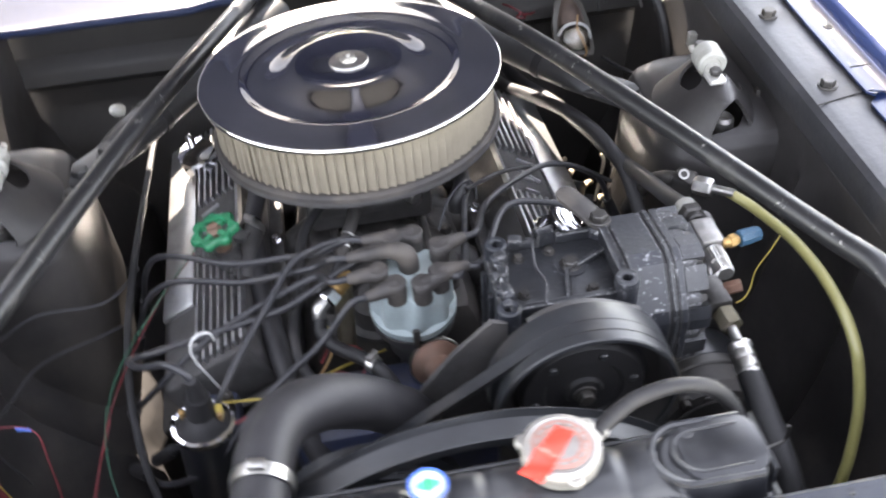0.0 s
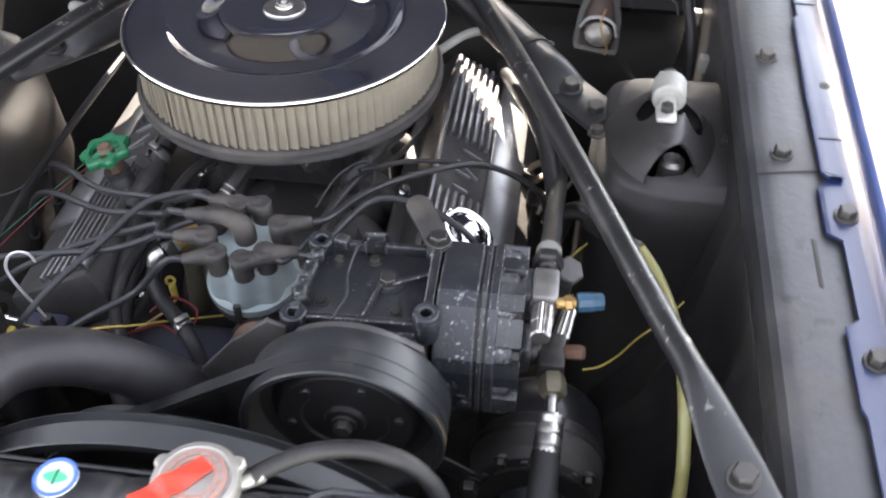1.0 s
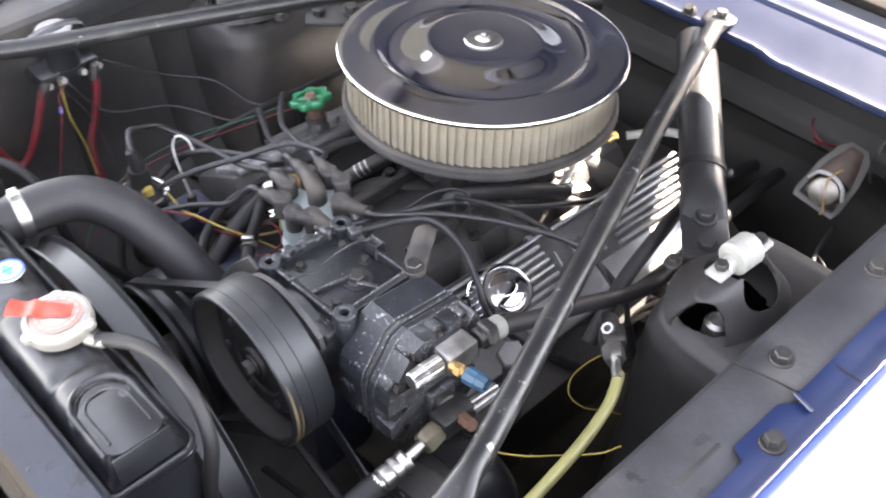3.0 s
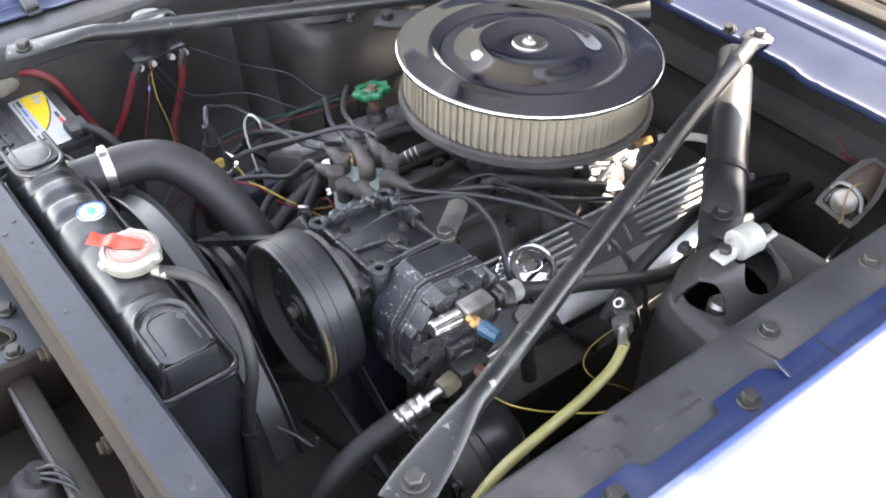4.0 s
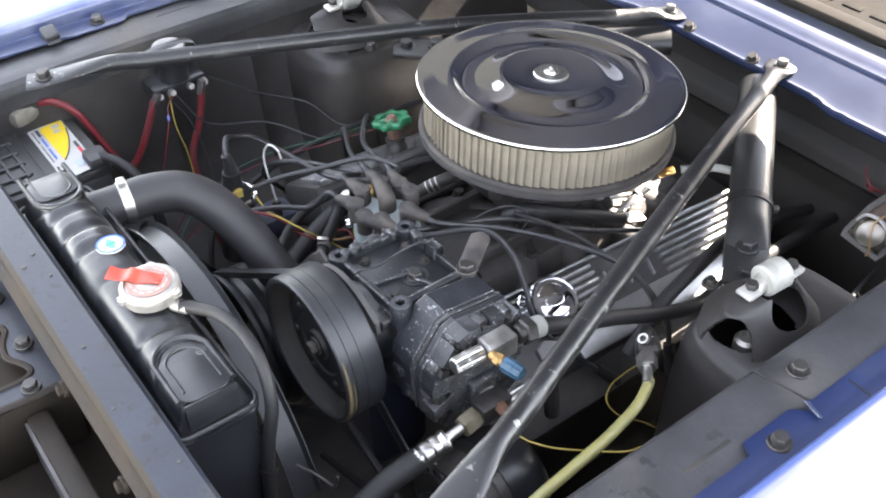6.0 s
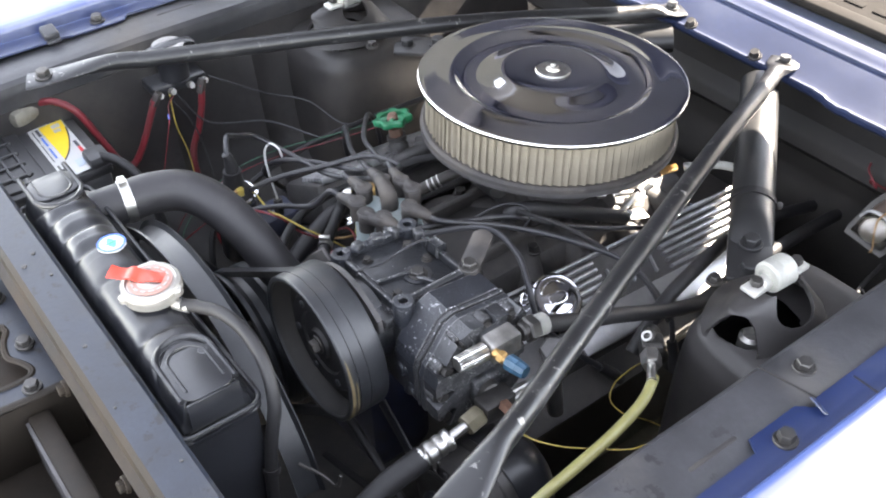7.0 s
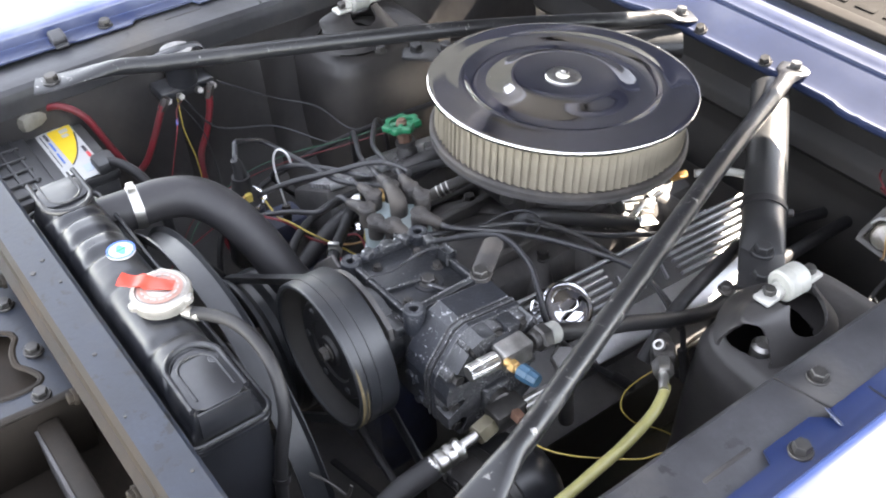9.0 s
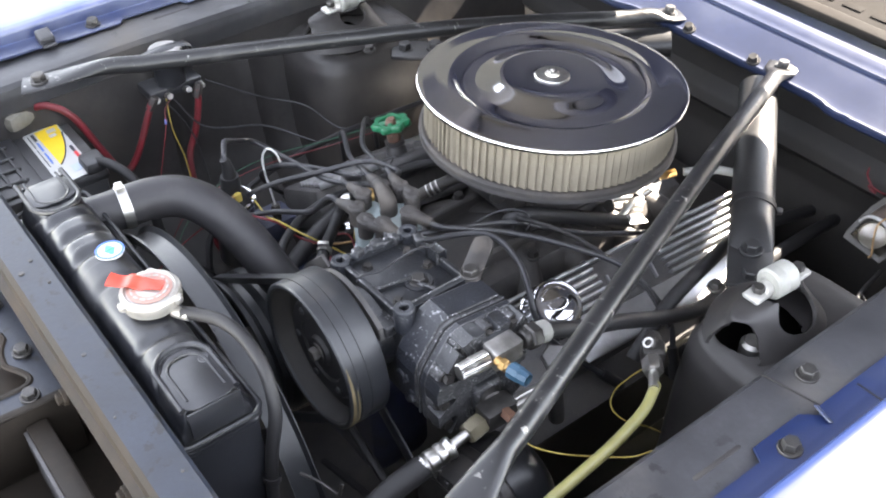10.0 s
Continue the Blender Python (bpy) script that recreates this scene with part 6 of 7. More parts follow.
part("hub_screw", lathe(bmesh.new(), [(0, -0.004), (0.0085, -0.004), (0.009, 0.003), (0.0065, 0.006), (0.0065, 0.008), (0, 0.0085)], HM, 20), "rust", hw)
bm = bmesh.new()
lathe(bm, [(0, -0.028), (0.010, -0.028), (0.0105, -0.014), (0.0065, -0.012), (0.006, 0.0), (0, 0.0)], HM, 8)
part("gland", bm, "rust", gv, "copper-red gland nut")
bm = bmesh.new()
lathe(bm, [(0, -0.065), (0.012, -0.062), (0.0155, -0.05), (0.0145, -0.04), (0.0115, -0.034), (0.0145, -0.032), (0.0145, -0.026), (0, -0.026)], HM, 24)
V = HM @ Vector((0, 0, -0.052))
rod(bm, V - Vector((-0.012, 0.030, 0.006)), V + Vector((0.030, 0.050, 0.010)), 0.0115)
hexrod(bm, V + Vector((0.012, 0.022, 0.004)), V + Vector((0.020, 0.034, 0.006)), 0.0155)
hexrod(bm, V - Vector((-0.006, 0.016, 0.003)), V - Vector((-0.010, 0.026, 0.005)), 0.0150)
part("body", bm, "alu_dark", gv)
worm_clamp(V + Vector((0.027, 0.045, 0.009)), (0.5, 0.8, 0.15), 0.0132, 0.010, gv)

# small hoses at the front of the intake
fh = thing("bypass_hose", (-0.05, -0.33, 0.78), "small black hose with a bright clamp behind the distributor", "hose")
part("hose", tube(bmesh.new(), [(-0.083, -0.288, 0.828), (-0.084, -0.297, 0.815), (-0.070, -0.315, 0.808), (-0.045, -0.340, 0.812), (-0.028, -0.358, 0.806), (-0.015, -0.372, 0.785)], 0.0075, 14, 7), "rubber", fh)
worm_clamp((-0.037, -0.348, 0.8115), (0.7, -0.7, 0.0), 0.0080, 0.008, fh)
vh = thing("vacuum_hose", (-0.08, -0.3, 0.8), "long looping black vacuum hose", "hose")
part("hose", tube(bmesh.new(), [(-0.055, -0.10, 0.835), (-0.090, -0.16, 0.832), (-0.100, -0.235, 0.828), (-0.112, -0.295, 0.822), (-0.105, -0.345, 0.815), (-0.075, -0.388, 0.808), (-0.03, -0.408, 0.80), (0.0, -0.405, 0.785)], 0.0058, 12, 8), "rubber", vh)
ts = thing("temperature_sender", (-0.07, -0.27, 0.81), "bright hexagon fitting on a brass sender", "sender")
part("brass_body", rod(bmesh.new(), (-0.048, -0.248, 0.846), (-0.066, -0.266, 0.842), 0.0115), "brass", ts)
part("hex_fitting", hexrod(bmesh.new(), (-0.066, -0.266, 0.842), (-0.077, -0.277, 0.8385), 0.0135), "chrome", ts)
bm = bmesh.new()
tube(bm, [(-0.076, -0.276, 0.839), (-0.083, -0.283, 0.836), (-0.084, -0.288, 0.826)], 0.0075, 12, 5)
part("elbow", bm, "steel", ts)
part("brass_neck", rod(bmesh.new(), (-0.06, -0.262, 0.74), (-0.055, -0.256, 0.842), 0.010), "bronze", ts)
rt = thing("ring_terminal", (-0.079, -0.273, 0.78), "loose yellow ring terminal on a wire", "terminal")
bm = bmesh.new()
lathe(bm, [(0.0028, -0.0008), (0.0058, -0.0008), (0.0058, 0.0008), (0.0028, 0.0008)], axis_matrix((-0.080, -0.272, 0.790), (0.3, -0.9, 0.3)), 18, close=True)
rod(bm, (-0.079, -0.273, 0.785), (-0.076, -0.278, 0.770), 0.0038)
part("lug", bm, "yellowwire", rt)
ff = thing("fuel_inlet", (-0.04, -0.165, 0.80), "short fuel hose with a spring clamp at the carburettor", "fuel line")
part("hose", tube(bmesh.new(), [(-0.052, -0.190, 0.816), (-0.041, -0.168, 0.828), (-0.030, -0.14, 0.836), (-0.022, -0.11, 0.838)], 0.0075, 14, 6), "boot", ff)
for k in (0.0, 0.006, 0.012):
    part("spring_clamp", lathe(bmesh.new(), [(0.0074, -0.0009), (0.0088, -0.0009), (0.0088, 0.0009), (0.0074, 0.0009)], axis_matrix((-0.046 + k * 0.5, -0.178 + k, 0.822 + k * 0.5), (0.45, 0.8, 0.4)), 20, close=True), "steel", ff)
part("pipe", tube(bmesh.new(), [(-0.052, -0.190, 0.816), (-0.066, -0.21, 0.80), (-0.075, -0.225, 0.77)], 0.006, 12, 5), "rubber", ff)
part("connector", rod(bmesh.new(), (0.045, -0.135, 0.842), (0.03, -0.118, 0.845), 0.010), "steel", ff)

# ---- throttle side of the carburettor ----
tl = thing("throttle_linkage", (0.12, 0.0, 0.79), "bright throttle linkage with rods, a lever and return springs", "linkage")
bm = bmesh.new()
LK = Vector((-0.042, 0.066, -0.064))
prism(bm, rounded(0.05, 0.02, 0.008), 0.003, Matrix.Translation(Vector((0.104, -0.02, 0.815)) + LK) @ Matrix.Rotation(radians(75), 4, 'X') @ Matrix.Rotation(radians(40), 4, 'Z'), 0.0008)
part("lever", bm, "steel", tl)
for p, q, r in (((0.10, -0.03, 0.828), (0.128, 0.03, 0.825), 0.004), ((0.11, 0.00, 0.80), (0.135, 0.045, 0.835), 0.0045), ((0.095, -0.045, 0.80), (0.125, -0.03, 0.79), 0.005)):
    part("rod", rod(bmesh.new(), Vector(p) + LK, Vector(q) + LK, r, seg=12), "steel", tl)
for p, q, n, mt in (((0.105, 0.108, 0.800), (0.114, 0.132, 0.803), 9, "brass"), ((0.079, 0.011, 0.747), (0.109, 0.056, 0.757), 9, "steel")):
    p, q = Vector(p), Vector(q)
    m = axis_matrix(p, q - p)
    h = (q - p).length
    part("spring", tube(bmesh.new(), [m @ Vector((0.0050 * math.cos(k * math.pi / 4), 0.0050 * math.sin(k * math.pi / 4), h * k / (8 * n))) for k in range(8 * n + 1)], 0.0009, 5, 1), mt, tl)
for c, size, turn in (((0.128, 0.000, 0.812), (0.010, 0.046, 0.004), 20), ((0.142, 0.010, 0.802), (0.022, 0.030, 0.003), -15), ((0.135, 0.020, 0.822), (0.014, 0.018, 0.012), 40), ((0.106, -0.012, 0.806), (0.004, 0.011, 0.026), 10)):
    bm = bmesh.new()
    box(bm, Vector(c) + LK, size, 0.0014, rot=Matrix.Rotation(radians(turn), 3, 'Z') @ Matrix.Rotation(radians(turn * 0.6), 3, 'X'))
    part("bracket", bm, "zinc", tl, "bright plated bracket")
for c in ((0.140, -0.003, 0.808), (0.130, 0.018, 0.830)):
    c = Vector(c) + LK
    part("nut", hexrod(bmesh.new(), c, c + Vector((0.006, -0.005, 0.006)), 0.006), "chrome", tl)
part("cable", tube(bmesh.new(), [Vector(c) + LK for c in ((0.118, 0.055, 0.830), (0.130, 0.030, 0.838), (0.136, 0.002, 0.826), (0.130, -0.018, 0.806))], 0.0042, 10, 6), "zinc", tl, "braided throttle cable end")
part("pale_pipe", tube(bmesh.new(), [(0.15, 0.10, 0.838), (0.18, 0.135, 0.842), (0.215, 0.165, 0.835)], 0.0055, 12), "white", tl, "pale vacuum pipe")
gl = thing("thin_wire_loop", (0.11, -0.17, 0.84), "thin grey wire bent in a loop", "wire")
part("wire", tube(bmesh.new(), [(0.060, -0.19, 0.835), (0.075, -0.165, 0.852), (0.092, -0.148, 0.860), (0.106, -0.138, 0.857), (0.113, -0.138, 0.846), (0.112, -0.146, 0.834)], 0.0013, 8), "wire", gl)

# ---- battery corner ----
bat = thing("battery", (-0.455, -0.575, 0.62), "black car battery with a white and yellow label", "battery")
bm = bmesh.new()
box(bm, (-0.455, -0.578, 0.735), (0.235, 0.150, 0.185), 0.008)
part("case", bm, "battery", bat)
bm = bmesh.new()
box(bm, (-0.455, -0.578, 0.834), (0.240, 0.155, 0.016), 0.004)
box(bm, (-0.42, -0.612, 0.843), (0.15, 0.06, 0.008), 0.003)
part("lid", bm, "battery", bat)
for k in range(6):
    bm = bmesh.new()
    box(bm, (-0.52 + k * 0.030, -0.622, 0.848), (0.005, 0.052, 0.007), 0.0015)
    part("rib", bm, "battery", bat)
for y in (-0.642, -0.622, -0.602):
    bm = bmesh.new()
    box(bm, (-0.45, y, 0.8475), (0.17, 0.0045, 0.006), 0.0012)
    part("rib", bm, "battery", bat)
LM = Matrix.Translation((-0.410, -0.542, 0.8435)) @ Matrix.Rotation(radians(4), 4, 'X')
bm = bmesh.new()
prism(bm, rounded(0.145, 0.050, 0.003), 0.0006, LM)
lab = part("label", bm, "label_white", bat, "white label with a yellow sweep")
bm = bmesh.new()
prism(bm, [(-0.069, -0.009), (0.029, -0.007), (0.012, 0.005), (-0.015, 0.0155), (-0.045, 0.0225), (-0.069, 0.0242)], 0.0004, LM @ Matrix.Translation((0, 0, 0.0006)))
part("yellow_sweep", bm, "label_yellow", lab)
bm = bmesh.new()
tube(bm, [LM @ Vector((x, y, 0.0010)) for x, y in ((-0.045, 0.0232), (-0.015, 0.0163), (0.012, 0.0058), (0.030, -0.0068))], 0.0011, 6, 5, shape=(1, 0.3))
part("dark_outline", bm, "ink", lab)
for x, y, w, h, mt in ((0.004, 0.0195, 0.016, 0.0045, "ink"), (0.021, 0.0195, 0.015, 0.0045, "label_red"), (-0.057, -0.0135, 0.020, 0.0042, "ink"), (-0.030, -0.0140, 0.026, 0.0030, "label_blue"), (0.004, -0.0145, 0.030, 0.0026, "label_blue"), (-0.048, -0.0200, 0.034, 0.0016, "ink"), (0.0, -0.0205, 0.05, 0.0014, "ink"), (0.050, 0.008, 0.018, 0.013, "label_pale"), (-0.058, 0.012, 0.010, 0.012, "label_white"), (-0.045, 0.010, 0.008, 0.010, "label_white")):
    bm = bmesh.new()
    box(bm, (x, y, 0.0012), (w, h, 0.0004), 0)
    bm.transform(LM)
    part("print_bar", bm, mt, lab)
bm = bmesh.new()
rod(bm, (-0.505, -0.562, 0.84), (-0.505, -0.562, 0.865), 0.010)
box(bm, (-0.502, -0.555, 0.868), (0.044, 0.066, 0.026), 0.009, rot=Matrix.Rotation(radians(20), 3, 'Z'))
part("terminal", bm, "terminal", bat, "grey corroded terminal clamp")
ng = thing("negative_lead", (-0.3, -0.5, 0.84), "black negative lead with a clamp on the battery", "cable")
bm = bmesh.new()
box(bm, (-0.349, -0.515, 0.851), (0.036, 0.030, 0.018), 0.006)
part("clamp", bm, "battery", ng)
part("cable", tube(bmesh.new(), [(-0.345, -0.512, 0.853), (-0.315, -0.50, 0.858), (-0.285, -0.487, 0.845), (-0.26, -0.48, 0.81), (-0.255, -0.47, 0.74), (-0.24, -0.42, 0.66)], 0.0068, 12, 7), "rubber", ng)

rel = thing("starter_relay", (-0.462, -0.345, 0.82), "black starter relay can with a zinc top on the apron", "relay")
part("can", lathe(bmesh.new(), [(0, 0.0), (0.020, 0.0), (0.0225, 0.003), (0.0225, 0.052), (0, 0.052)], Matrix.Translation((-0.455, -0.346, 0.862)), 32), "radiator", rel)
part("top", lathe(bmesh.new(), [(0, 0.051), (0.0235, 0.051), (0.0245, 0.053), (0.0235, 0.056), (0.015, 0.057), (0.013, 0.0562), (0, 0.0565)], Matrix.Translation((-0.455, -0.346, 0.862)), 36), "steel_grey", rel, "dull zinc top")
bm = bmesh.new()
tube(bm, [(-0.455, -0.385, 0.905), (-0.455, -0.378, 0.915), (-0.455, -0.346, 0.918), (-0.455, -0.314, 0.915), (-0.455, -0.307, 0.905)], 0.0045, 8, 5, shape=(2.2, 0.6))
part("bracket", bm, "radiator", rel)
bm = bmesh.new()
box(bm, (-0.462, -0.346, 0.856), (0.045, 0.085, 0.016), 0.004)
part("base", bm, "radiator", rel)
for y in (-0.382, -0.362, -0.332, -0.310):
    part("stud", hexrod(bmesh.new(), (-0.448, y, 0.850), (-0.428, y, 0.856), 0.0055), "steel_grey", rel)
red1 = thing("positive_lead", (-0.46, -0.45, 0.72), "thick red battery lead hanging in a loop", "cable", "red leads")
part("cable", tube(bmesh.new(), [(-0.498, -0.545, 0.872), (-0.472, -0.523, 0.882), (-0.455, -0.498, 0.862), (-0.448, -0.474, 0.80), (-0.445, -0.455, 0.756), (-0.443, -0.440, 0.755), (-0.440, -0.420, 0.785), (-0.432, -0.392, 0.852)], 0.0052, 12, 8), "red", red1)
part("lug", hexrod(bmesh.new(), (-0.434, -0.396, 0.842), (-0.430, -0.384, 0.862), 0.0066), "boot", red1)
red2 = thing("positive_lead", (-0.42, -0.33, 0.5), "thick red starter lead dropping from the relay", "cable", "red leads")
part("cable", tube(bmesh.new(), [(-0.430, -0.318, 0.852), (-0.432, -0.322, 0.82), (-0.436, -0.332, 0.78), (-0.438, -0.348, 0.74), (-0.430, -0.352, 0.69), (-0.40, -0.35, 0.60), (-0.36, -0.34, 0.50)], 0.0052, 12, 8), "red", red2)
part("lug", hexrod(bmesh.new(), (-0.431, -0.322, 0.838), (-0.430, -0.314, 0.860), 0.0066), "boot", red2)

# ---- loose wires ----
def wire(label, pts, r=0.0016, mat="wire", group="loose wires"):
    t = thing("loose_wire", pts[-1], label, "wire", group)
    part("strand", tube(bmesh.new(), pts, r, 8, 8), mat, t)
    return t


wire("thin yellow wire over the radiator hose", [cmx @ Vector((-0.005, -0.016, 0.122)), (-0.204, -0.386, 0.826), (-0.195, -0.366, 0.812), (-0.168, -0.366, 0.810), (-0.140, -0.371, 0.815), (-0.111, -0.367, 0.822), (-0.085, -0.352, 0.812), (-0.065, -0.325, 0.79), (-0.02, -0.29, 0.765)], 0.0013, "yellowwire")
wire("thin red wire crossing the yellow one", [cmx @ Vector((0.004, -0.016, 0.112)), (-0.195, -0.392, 0.805), (-0.167, -0.388, 0.810), (-0.139, -0.380, 0.818), (-0.117, -0.366, 0.815), (-0.10, -0.350, 0.795), (-0.075, -0.325, 0.782), (-0.05, -0.33, 0.775), (-0.045, -0.30, 0.78), (-0.075, -0.29, 0.785), (-0.09, -0.31, 0.782)], 0.0015, "redwire")
wire("thin orange-brown wire to the ring terminal", [(-0.10, -0.33, 0.775), (-0.085, -0.30, 0.768), (-0.076, -0.279, 0.768)], 0.0016, "orange")
wire("thin green wire beside the valve cover", [(-0.21, -0.15, 0.83), (-0.26, -0.20, 0.80), (-0.305, -0.28, 0.78), (-0.315, -0.36, 0.76), (-0.29, -0.44, 0.72), (-0.25, -0.47, 0.66)], 0.0007, "greenwire")
wire("thin dark red wire beside the green one", [(-0.215, -0.14, 0.815), (-0.265, -0.19, 0.785), (-0.31, -0.30, 0.765), (-0.33, -0.40, 0.73), (-0.33, -0.46, 0.66)], 0.0007, "red")
wire("black harness along the passenger's valve cover", [(-0.275, 0.2, 0.77), (-0.285, 0.05, 0.775), (-0.295, -0.10, 0.775), (-0.298, -0.22, 0.77), (-0.29, -0.32, 0.755), (-0.27, -0.40, 0.72), (-0.24, -0.43, 0.66)], 0.0045, "rubber")
wire("thin black wire across the passenger's apron", [(-0.44, -0.30, 0.855), (-0.43, -0.22, 0.80), (-0.40, -0.16, 0.775), (-0.33, -0.14, 0.76), (-0.29, -0.10, 0.77)], 0.0015, "wire")
wire("thin black wire below the relay", [(-0.44, -0.355, 0.845), (-0.42, -0.32, 0.79), (-0.39, -0.24, 0.775), (-0.33, -0.20, 0.765), (-0.30, -0.18, 0.76)], 0.0015, "wire")
wire("thin yellow wire under the relay", [(-0.44, -0.365, 0.85), (-0.432, -0.368, 0.80), (-0.43, -0.36, 0.75), (-0.42, -0.36, 0.70)], 0.0009, "yellowwire")
wire("pale thin wire under the relay", [(-0.44, -0.37, 0.85), (-0.43, -0.345, 0.80), (-0.425, -0.335, 0.75), (-0.41, -0.335, 0.70)], 0.0012, "wire")
wire("thin red wire with a blue splice", [(-0.430, -0.362, 0.850), (-0.400, -0.384, 0.856), (-0.351, -0.404, 0.864), (-0.344, -0.418, 0.830), (-0.340, -0.45, 0.74)], 0.0006, "red")
sp = thing("wire_splice", (-0.355, -0.403, 0.864), "small blue crimp splice on a red wire", "splice")
part("sleeve", rod(bmesh.new(), (-0.366, -0.398, 0.862), (-0.352, -0.4036, 0.864), 0.0016), "label_blue", sp)
wire("long red wire hanging on the passenger's side", [(-0.32, -0.30, 0.74), (-0.35, -0.36, 0.68), (-0.37, -0.45, 0.62), (-0.36, -0.50, 0.56), (-0.40, -0.54, 0.52)], 0.0011, "redwire")
wire("thin yellow wire looping near the yellow hose", [(0.345, -0.352, 0.815), (0.360, -0.340, 0.806), (0.378, -0.318, 0.797), (0.398, -0.288, 0.790), (0.424, -0.268, 0.800), (0.440, -0.258, 0.818)], 0.0009, "yellowwire")
wire("thin yellow wire curling by the fitting", [(0.345, -0.172, 0.80), (0.326, -0.170, 0.768), (0.315, -0.178, 0.742), (0.322, -0.188, 0.727), (0.338, -0.180, 0.712), (0.350, -0.15, 0.69), (0.36, -0.12, 0.66)], 0.0009, "yellowwire")
wire("black wire crossing the driver's valve cover", [(0.10, -0.15, 0.855), (0.15, -0.11, 0.84), (0.20, -0.085, 0.82), (0.25, -0.07, 0.80), (0.30, -0.075, 0.77)], 0.0028, "rubber")
wire("tangle of thin red wire at the firewall", [(0.262, 0.372, 0.785), (0.272, 0.352, 0.788), (0.286, 0.345, 0.780), (0.292, 0.350, 0.768), (0.280, 0.352, 0.770), (0.284, 0.345, 0.779), (0.300, 0.352, 0.772), (0.312, 0.368, 0.765)], 0.0014, "redwire")
hk = thing("wire_hook", (-0.196, -0.330, 0.77), "bright bent wire hook standing on the intake", "hook")
hp = [(-0.189, -0.334, 0.786), (-0.1975, -0.3345, 0.812), (-0.2065, -0.3345, 0.838), (-0.2105, -0.332, 0.854), (-0.2070, -0.328, 0.8655), (-0.1990, -0.3243, 0.8698), (-0.1905, -0.3205, 0.8650), (-0.1880, -0.318, 0.852)]
part("rod", tube(bmesh.new(), hp, 0.0015, 10, 8), "wirehook", hk)
part("base_nut", hexrod(bmesh.new(), (-0.189, -0.334, 0.762), (-0.189, -0.334, 0.788), 0.0070), "steel_dark", hk)
bm = bmesh.new()
box(bm, (-0.205, -0.335, 0.745), (0.05, 0.06, 0.035), 0.008)
tagged(part("coil_bracket", bm, "engine_blue"), "dark blue bracket carrying the coil and hook", "bracket")

# ---- spark plug heat boots and cables on the driver's flank ----
BOOTS = (((0.256, 0.057, 0.692), (0.020, 0.032, -0.008)), ((0.273, 0.045, 0.692), (0.020, 0.040, -0.020)), ((0.285, 0.014, 0.694), (0.018, 0.030, -0.020)), ((0.291, -0.026, 0.700), (0.016, 0.028, -0.020)))
for (x, y, z), way in BOOTS:
    t = thing("plug_boot", (x, y, z), "black plug boot beside the driver's valve cover", "boot", "plug boots")
    p = Vector((x, y, z))
    part("cup", tube(bmesh.new(), [p + Vector((-0.004, -0.010, -0.045)), p + Vector((-0.002, -0.004, -0.018)), p, p + Vector((0.002, 0.003, 0.006))], lambda u: 0.0115 - 0.002 * u, 14, 5), "rubber", t)
    q = p + Vector((0.011, 0.006, -0.008))
    part("pale_sleeve", tube(bmesh.new(), [q, q + Vector(way) * 0.5 + Vector((0, 0, 0.003)), q + Vector(way) * 1.2], 0.0042, 10, 6), "tan", t, "pale insulated sleeve")
for k, pts in enumerate(([(0.290, -0.045, 0.715), (0.300, -0.030, 0.735), (0.315, 0.0, 0.742), (0.322, 0.03, 0.730)], [(0.296, -0.060, 0.715), (0.308, -0.045, 0.738), (0.324, -0.018, 0.742), (0.330, 0.01, 0.728)])):
    wire("thin pale cable looping beside the plug boots", pts, 0.0024, "tan")

pv = thing("vacuum_pipe", (0.10, -0.05, 0.81), "dark rubber pipe running back under the air cleaner", "hose")
part("hose", tube(bmesh.new(), [(0.088, -0.152, 0.828), (0.089, -0.149, 0.842), (0.096, -0.138, 0.849), (0.101, -0.115, 0.842), (0.103, -0.06, 0.812), (0.104, 0.0, 0.777), (0.106, 0.045, 0.752)], 0.0098, 16, 7), "rubber", pv)

# ---- inspection lamp by the firewall ----
lamp = thing("underhood_lamp", (0.36, 0.26, 0.74), "grimy clear plastic lamp with a loose orange wire", "lamp")
lz = Vector((0.006, 0.076, 0.0525)).normalized()
lx = Vector((0.050, -0.004, -0.013))
lx = (lx - lz * lx.dot(lz)).normalized()
LPM = Matrix((lx, lz.cross(lx), lz)).transposed().to_4x4()
LPM.translation = Vector((0.349, 0.287, 0.782))
LOUT = [(-0.026, -0.047), (0.026, -0.047), (0.029, -0.036), (0.027, 0.005), (0.021, 0.034), (0.011, 0.046), (-0.011, 0.046), (-0.021, 0.034), (-0.027, 0.005), (-0.029, -0.036)]
FLAT = LPM @ Matrix(((1, 0, 0, 0), (0, 0, 1, 0), (0, 1, 0, 0), (0, 0, 0, 1)))


def lens_half(z):
    return 0.025 if z < -0.036 else 0.025 - 0.0165 * max(0, (z + 0.02) / 0.064) ** 1.8


